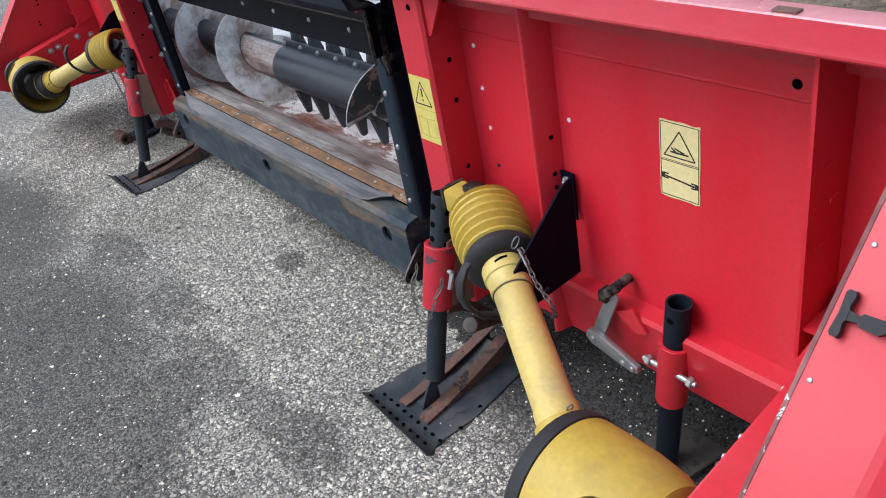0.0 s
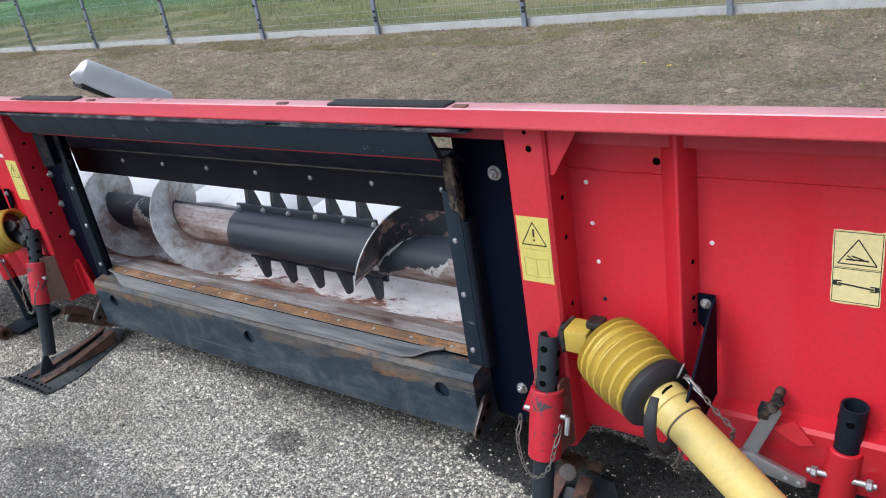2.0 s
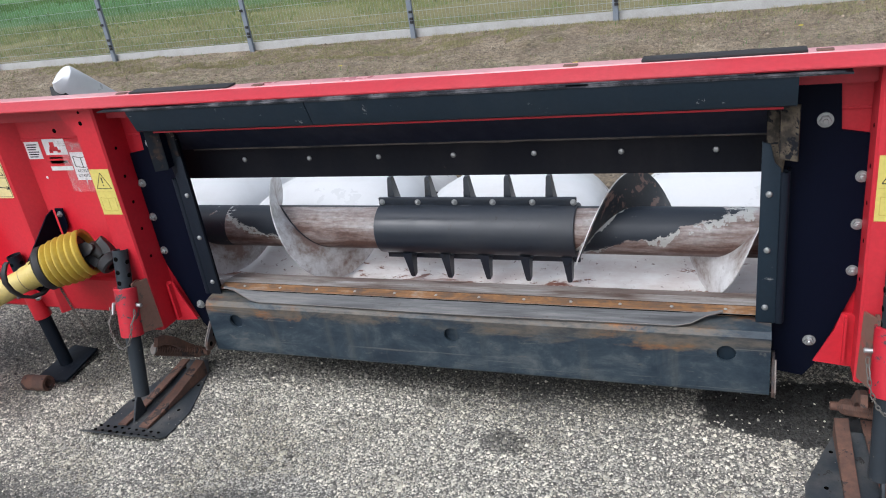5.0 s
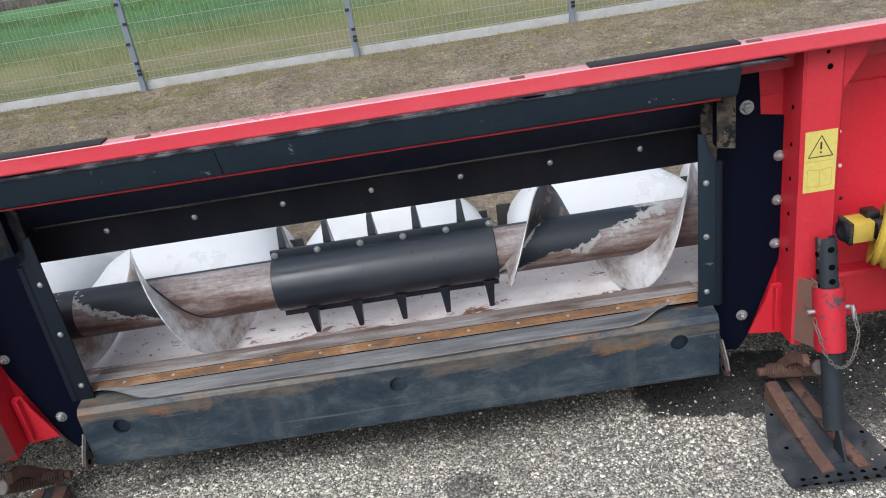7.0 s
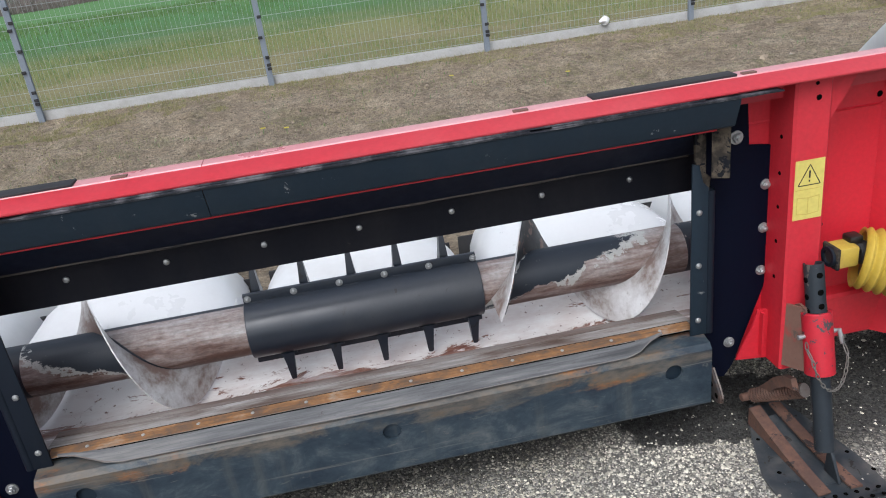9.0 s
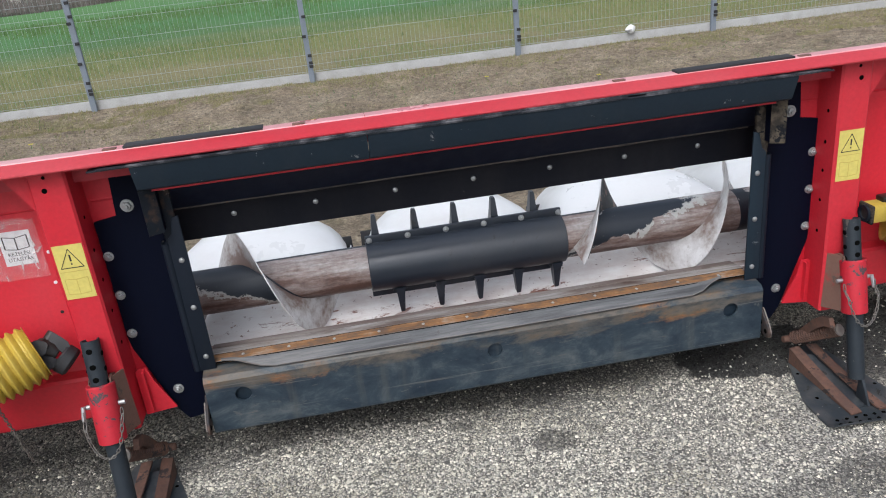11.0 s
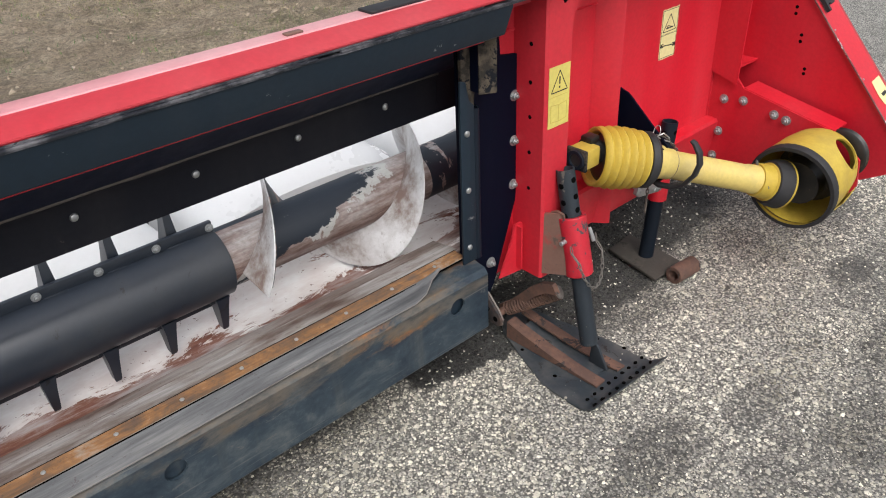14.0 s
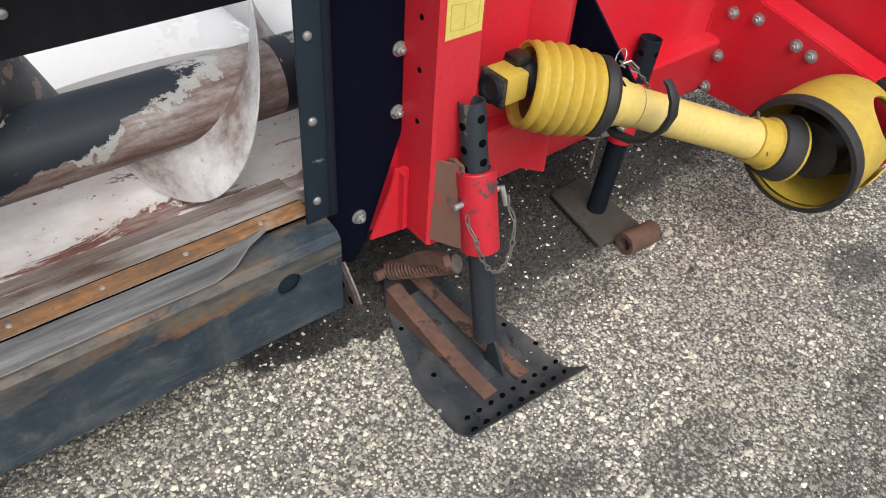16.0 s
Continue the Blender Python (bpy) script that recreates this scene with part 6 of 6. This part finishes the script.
    part("spring", bm, RUST, st, "rusty coil spring", s)
    bm = bm_new()
    ax = (P1 - P0).normalized()
    lathe(bm, P1 - ax * 0.004, P1 + ax, [(0, 0.012), (0, 0.019), (0.007, 0.020), (0.010, 0.015), (0.010, 0.004)], 16)
    part("spring_cap", bm, WORN_STEEL, st, "worn round bolt head", s)


skid_stand(1)
skid_stand(-1)


# ---- rear stands ----
def rear_stand(s):
    st = thing("rear_stand", (s * 1.70, 0.03, 0.0), "black tube stand in a red sleeve on a small roller foot", "stand", "rear stands")
    T, Bt = Vector((1.700, 0.050, 0.487)), Vector((1.655, 0.055, 0.02))
    d = (Bt - T).normalized()
    bm = bm_new()
    pipe(bm, T, Bt, 0.0245, 0.004, 24)
    leg = part("leg_tube", bm, BLACK_WORN, st, "", s)
    for v in (Vector((0, -1, 0)), Vector((-1, 0, 0))):
        bm = bm_new()
        c = T + d * 0.03
        cyl(bm, c + v * 0.0215, c + v * 0.0249, 0.008, 12)
        part("hole", bm, HOLE, leg, "", s)
    bm = bm_new()
    lathe(bm, T + d * 0.100, Bt, [(0, 0.025), (0, 0.0305), (0.002, 0.032), (0.158, 0.032), (0.16, 0.0305), (0.16, 0.025)], 24, False)
    part("sleeve", bm, RED, st, "red steel sleeve", s)
    c = T + d * 0.165 + Vector((0, -0.018, 0))
    bm = bm_new()
    cyl(bm, c - Vector((0.06, 0, 0)), c + Vector((0.065, 0, 0)), 0.006, 10)
    part("cross_bolt", bm, ZINC, st, "", s)
    for q in (-0.046, 0.052):
        bm = bm_new()
        cyl(bm, c + Vector((q - 0.006, 0, 0)), c + Vector((q + 0.006, 0, 0)), 0.0115, 6)
        part("nut", bm, ZINC, st, "zinc hex nut", s, False)
    bm = bm_new()
    prism(bm, [(1.60, 0.165), (1.73, 0.175), (1.70, -0.06), (1.555, -0.05)], "z", 0.012, 0.022, 0.002)
    part("foot_plate", bm, BLACK_WORN if s < 0 else DIRTY_PLATE, st, "", s)
    bm = bm_new()
    pipe(bm, (1.60, -0.088, 0.030), (1.70, -0.095, 0.030), 0.029, 0.012, 20)
    part("roller", bm, RUST, st, "rusty rolled end", s)


rear_stand(1)
rear_stand(-1)

# zinc latch lever on the lower rail
latch = thing("latch_lever", (1.54, 0.03, 0.36), "zinc-plated latch lever bolted to the red lower rail", "latch")
bm = bm_new()
prism(bm, [(1.500, 0.338), (1.528, 0.326), (1.578, 0.452), (1.566, 0.472), (1.552, 0.462)], "y", 0.022, 0.030, 0.0015)
part("lever_plate", bm, ZINC, latch)
bm = bm_new()
prism(bm, [(1.492, 0.326), (1.508, 0.312), (1.612, 0.292), (1.630, 0.298), (1.628, 0.312), (1.530, 0.346), (1.500, 0.346)], "y", 0.008, 0.022, 0.002)
part("lever_arm", bm, ZINC, latch)
bm = bm_new()
cyl(bm, (1.564, 0.004, 0.470), (1.564, 0.075, 0.470), 0.010, 14)
cyl(bm, (1.546, 0.014, 0.448), (1.578, 0.024, 0.480), 0.0085, 12)
box(bm, 1.535, 1.555, 0.010, 0.040, 0.436, 0.462, 0.003)
part("pivot", bm, FLAKED, latch, "rusty pivot pin")
for x, z in ((1.592, 0.306), (1.616, 0.303), (1.514, 0.330)):
    bolt(latch, (x, 0.008, z), (0, -1, 0), "pan", 0.7)
bm = bm_new()
prism(bm, [(1.555, 0.405), (1.61, 0.375), (1.635, 0.385), (1.60, 0.43)], "y", 0.034, 0.0395)
part("torn_sticker", bm, STICKER_R, latch)

# stickers and pouch on the other panel
pouch = thing("document_pouch", (-1.25, 0.075, 0.80), "white instruction sticker in a clear pouch on red panel", "sticker")
sticker(pouch, -1.294, -1.212, 0.765, 0.862, 0.0795, STICKER_W, [(INK, [stroke((0.12, 0.50), (0.5, 0.45), 0.02), stroke((0.5, 0.45), (0.88, 0.50), 0.02), stroke((0.12, 0.50), (0.12, 0.86), 0.02), stroke((0.88, 0.50), (0.88, 0.86), 0.02), stroke((0.12, 0.86), (0.5, 0.80), 0.02), stroke((0.5, 0.80), (0.88, 0.86), 0.02), stroke((0.5, 0.45), (0.5, 0.80), 0.02)])], 1, "white sticker with open book symbol")


def lettering(text, at, size, mat, parent):
    cu = bpy.data.curves.new("lettering", "FONT")
    cu.body, cu.size, cu.align_x, cu.align_y, cu.extrude = text, size, "CENTER", "CENTER", 0.0004
    cu.materials.append(mat)
    tmp = new("lettering_curve", cu)
    me = bpy.data.meshes.new_from_object(tmp.evaluated_get(bpy.context.evaluated_depsgraph_get()))
    bpy.data.objects.remove(tmp)
    ob = new("lettering", me)
    ob.matrix_basis = Matrix.Translation(Vector(at) - origin_of(parent)) @ pose(0, 0, 0, 90, 0, 0)
    ob.parent = parent
    return ob


lettering("KEZELÉSI", (-1.253, 0.0785, 0.797), 0.0145, INK, pouch)
lettering("UTASÍTÁS", (-1.253, 0.0785, 0.781), 0.0145, INK, pouch)


def film_material():
    """Thin clear plastic: mostly see-through, milky where it is crumpled, glossy."""
    m, n, l, b = material("clear_plastic_film", 0.12)
    b.inputs["Base Color"].default_value = (0.80, 0.76, 0.76, 1)
    crumple = noise_tex(n, l, coords(n, l, (1, 1, 0.6)), 40, 5, 0.6, 1.2)
    b.inputs["Specular IOR Level"].default_value = 0.8
    bump(n, l, b, crumple, 0.8, 0.004)
    clear = n.new("ShaderNodeBsdfTransparent")
    both = n.new("ShaderNodeMixShader")
    l.new(ramp(n, l, crumple, (0.42, 0.10), (0.60, 0.20), (0.68, 0.55)), both.inputs[0])
    l.new(clear.outputs[0], both.inputs[1])
    l.new(b.outputs[0], both.inputs[2])
    l.new(both.outputs[0], n["Material Output"].inputs["Surface"])
    return m


# the pouch itself: a crumpled clear film with a zip along its mouth
FILM = film_material()
bm = bm_new()
rows = []
for k in range(25):
    w = k / 24
    row = []
    for j in range(17):
        u = j / 16
        x = -1.328 + 0.137 * u + 0.004 * noise.noise((w * 5, 3.0, u))
        z = 0.724 + (0.180 - 0.012 * u) * w + 0.004 * noise.noise((u * 6, 1.0, w))
        y = 0.0765 - 0.004 * math.sin(math.pi * u) * math.sin(math.pi * w) + 0.0022 * noise.noise((u * 9, w * 11, 4.0))
        row.append(bm.verts.new((x, min(y, 0.0778), z)))
    rows.append(row)
for a, b in zip(rows, rows[1:]):
    for j in range(16):
        bm.faces.new((a[j], a[j + 1], b[j + 1], b[j]))
part("pouch_film", bm, FILM, pouch, "crumpled clear plastic film")
for z in (0.884, 0.890):
    bm = bm_new()
    wire(bm, [(-1.328, 0.0745, z + 0.006), (-1.26, 0.0740, z + 0.001), (-1.192, 0.0745, z - 0.003)], 0.0010, 6)
    part("zip", bm, FILM, pouch)
ad = thing("dealer_sticker", (-1.31, 0.075, 0.83), "white and red sticker with tractor symbol on red panel", "sticker")
sticker(ad, -1.395, -1.300, 0.80, 0.910, 0.0795, STICKER_W, [(STICKER_R, [bar(0.25, 0.62, 0.62, 0.76), bar(0.30, 0.76, 0.5, 0.9), bar(0.2, 0.56, 0.36, 0.68), bar(0.56, 0.57, 0.72, 0.66), bar(0.0, 0.14, 1.0, 0.5)]), (STICKER_W, [bar(0.1, 0.38, 0.7, 0.43), bar(0.1, 0.22, 0.9, 0.32)])], 1, "white and red printed sticker")
paper = thing("data_plate", (-1.8, 0.075, 0.78), "white and yellow data labels on red panel", "sticker")
sticker(paper, -1.985, -1.735, 0.70, 0.86, 0.0795, STICKER_W, [], 1, "white paper label", 0.03)
sticker(paper, -1.70, -1.62, 0.70, 0.855, 0.0795, STICKER_P, SHAFT_WARN, 1, "pale yellow warning sticker")

note = thing("notice_sticker", (-1.45, 0.075, 0.87), "small white printed notice sticker on red panel", "sticker")
sticker(note, -1.478, -1.414, 0.842, 0.902, 0.0795, STICKER_W, [(INK, [bar(0.12, 0.1 + 0.14 * k, 0.5 + 0.08 * (k % 3) + 0.2, 0.16 + 0.14 * k) for k in range(6)])], 1, "white sticker with small print")

# ---- fence with concrete kerb ----
bm = bm_new()
box(bm, -60, 40, 7.06, 7.13, -0.30, 0.018, 0.004)
tagged(part("kerb", bm, CONCRETE), "pale concrete gravel board under the fence", "kerb", kind="structure")
fence = thing("fence", (0, 7.1, 0.0), "grey welded mesh fence on steel posts", "fence")


def fence_post():
    bm = bm_new()
    box(bm, -0.03, 0.03, -0.02, 0.02, 0, 1.75, 0.003)
    me = bpy.data.meshes.new("fence_post")
    bm.to_mesh(me)
    bm.free()
    me.materials.append(FENCE_STEEL)
    bm = bm_new()
    box(bm, -0.022, 0.022, -0.016, 0.0, -0.016, 0.016, 0.004)
    clip = bpy.data.meshes.new("clip")
    bm.to_mesh(clip)
    bm.free()
    clip.materials.append(RUBBER)
    return me, clip


def mesh_panel(width):
    bm = bm_new()
    def rod(p, q, r):
        d = Vector(q) - Vector(p)
        u = Vector((0, 1, 0)) * r
        w = d.cross(u).normalized() * r
        rings(bm, [[Vector(p) + u, Vector(p) + w, Vector(p) - u, Vector(p) - w], [Vector(q) + u, Vector(q) + w, Vector(q) - u, Vector(q) - w]], False)
    n = 49
    for k in range(n + 1):
        x = width * k / n
        rod((x, 0, 0.035), (x, 0, 1.63), 0.0014)
    for z in (0.045, 0.12, 0.23, 0.44, 0.65, 0.86, 0.93, 1.07, 1.29, 1.50, 1.57):
        rod((0, 0.005, z), (width, 0.005, z), 0.0022)
    me = bpy.data.meshes.new("mesh_panel")
    bm.to_mesh(me)
    bm.free()
    me.materials.append(MESH_STEEL)
    return me


post_me, clip_me = fence_post()
panel_me = mesh_panel(2.40)
for k in range(-16, 9):
    x = -0.58 + 2.40 * k if k > -2 else -2.98 + 2.295 * (k + 1)
    p = new("fence_post", post_me)
    p.parent, p.location = fence, (x, -0.075, -0.10)
    for z in (0.21, 0.25, 0.33, 0.54, 0.75, 0.96, 1.03, 1.17, 1.39):
        c = new("clip", clip_me)
        c.parent, c.location = p, (0.015 if round(z * 100) % 2 else -0.015, -0.02, z)
    w = new("mesh_panel", panel_me)
    w.parent, w.location = fence, (x, -0.05, 0.0)
    w.scale = (1.0 if k > -2 else 2.295 / 2.40, 1, 1)


# ---- grass, crop and far trees ----
def blades(name, count, xr, yr, height, mat, label, seed, category):
    rng = np.random.default_rng(seed)
    x, y = rng.uniform(*xr, count), rng.uniform(0, 1, count) ** 1.5 * (yr[1] - yr[0]) + yr[0]
    keep = np.array([noise.noise((a * 0.6, b * 0.6, seed)) + 0.4 * noise.noise((a * 3, b * 3, seed + 9)) > -0.12 for a, b in zip(x, y)])
    x, y = x[keep], y[keep]
    n = len(x)
    z = np.array([ground_height(a, b) for a, b in zip(x, y)])
    h = rng.uniform(0.5, 1.2, n) * height
    a = rng.uniform(0, 2 * np.pi, n)
    lean = rng.normal(0, 0.35, (n, 2)) * h[:, None]
    w = 0.0035 + 0.0006 * (y - yr[0]).clip(0, 30)
    dx, dy = np.cos(a) * w, np.sin(a) * w
    v = np.stack([np.stack([x - dx, y - dy, z - 0.01], -1), np.stack([x + dx, y + dy, z - 0.01], -1), np.stack([x + lean[:, 0], y + lean[:, 1], z + h], -1)], 1).reshape(-1, 3)
    me = bpy.data.meshes.new(name)
    me.from_pydata(v.tolist(), [], np.arange(3 * n).reshape(-1, 3).tolist())
    me.materials.append(mat)
    tagged(new(name, me), label, category, kind="stuff")


blades("verge_grass", 75000, (-16, 8), (6.1, 7.05), 0.028, GRASS_DRY, "thin dry grass along the kerb", 3, "grass")
blades("weed_strip", 95000, (-22, 9), (7.2, 13.0), 0.075, GRASS_WEED, "sparse dry weeds behind the fence", 4, "grass")
blades("crop", 60000, (-40, 14), (11.5, 34.0), 0.16, GRASS_GREEN, "young green cereal crop", 5, "crop")
blades("bank_tufts", 42000, (-16, 8), (2.4, 7.0), 0.022, GRASS_DRY, "short dry grass tufts on the bare soil", 8, "grass")
blades("green_tufts", 5000, (-16, 8), (3.4, 7.0), 0.04, GRASS_GREEN, "small green weeds on the bare soil", 21, "weeds")


def soil_clods():
    """Crumbled soil and small stones lying on the bank."""
    rng = np.random.default_rng(12)
    n = 90000
    x, y = rng.uniform(-15, 8, n), rng.uniform(1.3, 7.02, n)
    size = rng.gamma(1.1, 0.0048, n) + 0.0025
    z = np.array([ground_height(a, b) for a, b in zip(x, y)])
    base = np.array([[1, 0, 0], [0, 1, 0], [-1, 0, 0], [0, -1, 0], [0.1, 0.1, 0.65]])
    turn = rng.uniform(0, 6.28, n)
    p = base[None] * rng.uniform(0.6, 1.3, (n, 5, 3)) * size[:, None, None]
    c, q = np.cos(turn)[:, None], np.sin(turn)[:, None]
    v = np.stack([p[..., 0] * c - p[..., 1] * q + x[:, None], p[..., 0] * q + p[..., 1] * c + y[:, None], p[..., 2] + z[:, None] - 0.004], -1).reshape(-1, 3)
    tri = np.array([[0, 1, 4], [1, 2, 4], [2, 3, 4], [3, 0, 4]])
    me = bpy.data.meshes.new("soil_clods")
    me.from_pydata(v.tolist(), [], (tri[None] + 5 * np.arange(n)[:, None, None]).reshape(-1, 3).tolist())
    me.materials.append(CLOD)
    tagged(new("soil_clods", me), "crumbled brown soil and small stones on the bank", "soil", kind="stuff")


def clod_material():
    m, n, l, b = material("soil_crumbs", 0.95)
    g = n.new("ShaderNodeNewGeometry")
    l.new(ramp(n, l, g.outputs["Random Per Island"], (0.0, (0.10, 0.078, 0.054)), (0.5, (0.215, 0.17, 0.12)), (0.995, (0.28, 0.225, 0.165)), (1.0, (0.33, 0.29, 0.24))), b.inputs["Base Color"])
    return m


CLOD = clod_material()
soil_clods()
BARK = painted("bare_branches", (0.13, 0.11, 0.10), (0.20, 0.18, 0.17), 0.9, (0.4, 0.7), 0.6, streak=False)


def bare_tree(seed, at, tall):
    rnd = random.Random(seed)
    tr = thing("bare_tree", at, "leafless brown tree in the far hedge row", "tree", "far trees")
    trunk, twigs = bm_new(), bm_new()
    base = Vector(at)
    def grow(bm, p, d, length, r, level):
        q = p + d * length
        lathe(bm, p, q, [(0, r), (length, r * 0.6)], 5, False)
        if level == 0:
            return
        for k in range(4 if level > 1 else 3):
            nd = (d + Vector((rnd.uniform(-1, 1), rnd.uniform(-1, 1), rnd.uniform(-0.1, 0.7))) * 0.75).normalized()
            grow(twigs, p + d * length * rnd.uniform(0.45, 1.0), nd, length * rnd.uniform(0.5, 0.75), r * 0.5, level - 1)
    grow(trunk, base - Vector((0, 0, 0.2)), Vector((0, 0, 1)), tall * 0.42, tall * 0.022, 4)
    part("trunk", trunk, BARK, tr)
    part("crown", twigs, BARK, tr)
    return tr


def hedge_line(x):
    return 65 + (x + 135) * (0.9 if x > -135 else 0.45)


def hedge():
    """A brown winter thicket, uneven in height, along the far side of the field."""
    rng = np.random.default_rng(31)
    n = 60000
    x = rng.uniform(-210, 60, n)
    y = np.array([hedge_line(a) for a in x]) + rng.uniform(0, 9, n)
    z = np.array([ground_height(a, b) for a, b in zip(x, y)])
    crown = np.array([2.6 + 1.6 * noise.noise((a * 0.06, 0, 3)) + 0.9 * noise.noise((a * 0.35, 1, 3)) for a in x])
    h = crown * rng.uniform(0.25, 1.05, n)
    w, lean = rng.uniform(0.05, 0.16, n), rng.normal(0, 0.5, n)
    b = h * rng.uniform(0.0, 0.75, n)
    v = np.stack([np.stack([x - w, y, z + b - 0.1], -1), np.stack([x + w, y + 0.1, z + b - 0.1], -1), np.stack([x + lean, y, z + h], -1)], 1).reshape(-1, 3)
    me = bpy.data.meshes.new("far_thicket")
    me.from_pydata(v.tolist(), [], np.arange(3 * n).reshape(-1, 3).tolist())
    me.materials.append(TWIGS)
    tagged(new("far_thicket", me), "brown leafless thicket along the far side of the field", "hedge", kind="stuff")


TWIGS = blade_material("winter_twigs", (0.13, 0.11, 0.10), (0.24, 0.20, 0.185))
hedge()
first = [bare_tree(k, (-60 + 5 * k, hedge_line(-60 + 5 * k) + 4, ground_height(0, hedge_line(-60 + 5 * k) + 4)), 9) for k in range(3)]
rnd = random.Random(11)
for k in range(46):
    x = -200 + 5.6 * k + rnd.uniform(-2, 2)
    y = hedge_line(x) + rnd.uniform(2, 14)
    sc = rnd.uniform(0.6, 1.1)
    t = copy_thing(first[k % 3], pose(x, y, ground_height(x, y), 0, 0, rnd.uniform(0, 360)))
    t.scale = (sc * 1.3, sc * 1.3, sc)

# yellow wildflowers on the bank
PETAL = painted("yellow_petals", (0.70, 0.58, 0.02), (0.6, 0.45, 0.02), 0.6, (0.6, 0.85), 0.4, streak=False)
for x, y in ((-0.39, 4.76), (2.13, 5.14), (-0.57, 4.68), (-3.1, 5.3), (1.2, 5.9)):
    fl = thing("wildflower", (x, y, ground_height(x, y)), "small yellow dandelion on the bare bank", "flower", "wildflowers")
    z = ground_height(x, y)
    bm = bm_new()
    wire(bm, [(x, y, z - 0.01), (x + 0.004, y, z + 0.04)], 0.003, 5)
    part("stem", bm, GRASS_GREEN, fl)
    bm = bm_new()
    for k in range(12):
        a = 2 * math.pi * k / 12
        c = Vector((x + 0.004, y, z + 0.04))
        bm.faces.new([bm.verts.new(c + Vector((r * math.cos(a + o), r * math.sin(a + o), h))) for r, o, h in ((0.003, 0, 0.004), (0.020, -0.22, 0.010), (0.024, 0, 0.008), (0.020, 0.22, 0.010))])
    part("petals", bm, PETAL, fl)

# far farmhouses behind the hedge row
ROOF = painted("clay_roof_tiles", (0.22, 0.10, 0.075), (0.14, 0.09, 0.08), 0.8, (0.45, 0.7), 0.7, streak=False)
PLASTER = painted("pale_plaster", (0.48, 0.44, 0.40), (0.36, 0.33, 0.30), 0.8, (0.5, 0.8), 0.5)
for x, y, w, h, turn in ((-66, 170, 9, 3.2, 12), (-45, 185, 7, 3.0, -20), (-100, 150, 10, 3.4, 5)):
    z = ground_height(x, y)
    house = thing("farmhouse", (x, y, z), "low plastered farmhouse with a clay tile roof, far off", "house", "farmhouses")
    bm = bm_new()
    prism(bm, [(y - 4, z - 0.3), (y + 4, z - 0.3), (y + 4, z + h), (y, z + h + 2.6), (y - 4, z + h)], "x", x - w, x + w)
    part("walls", bm, PLASTER, house)
    bm = bm_new()
    prism(bm, [(y - 4.5, z + h - 0.3), (y, z + h + 2.75), (y + 4.5, z + h - 0.3), (y + 4.5, z + h - 0.1), (y, z + h + 3.0), (y - 4.5, z + h - 0.1)], "x", x - w - 0.3, x + w + 0.3)
    part("roof", bm, ROOF, house)
    for k in (-0.6, -0.2, 0.2, 0.6):
        bm = bm_new()
        box(bm, x + k * w - 0.5, x + k * w + 0.5, y - 4.06, y - 3.98, z + 1.0, z + 2.3)
        part("window", bm, INK, house)

# crumpled plastic bag caught at the kerb
bag = thing("plastic_bag", (3.2, 7.05, 0.018), "crumpled white plastic bag on the concrete kerb", "bag")
bm = bm_new()
bmesh.ops.create_icosphere(bm, subdivisions=3, radius=0.052, matrix=Matrix.Translation((3.20, 7.05, 0.060)))
for v in bm.verts:
    v.co += Vector((1, 0.6, 0.5)) * 0.035 * noise.noise(v.co * 20)
    v.co.z = max(v.co.z, 0.0185)
part("bag_body", bm, STICKER_W, bag)
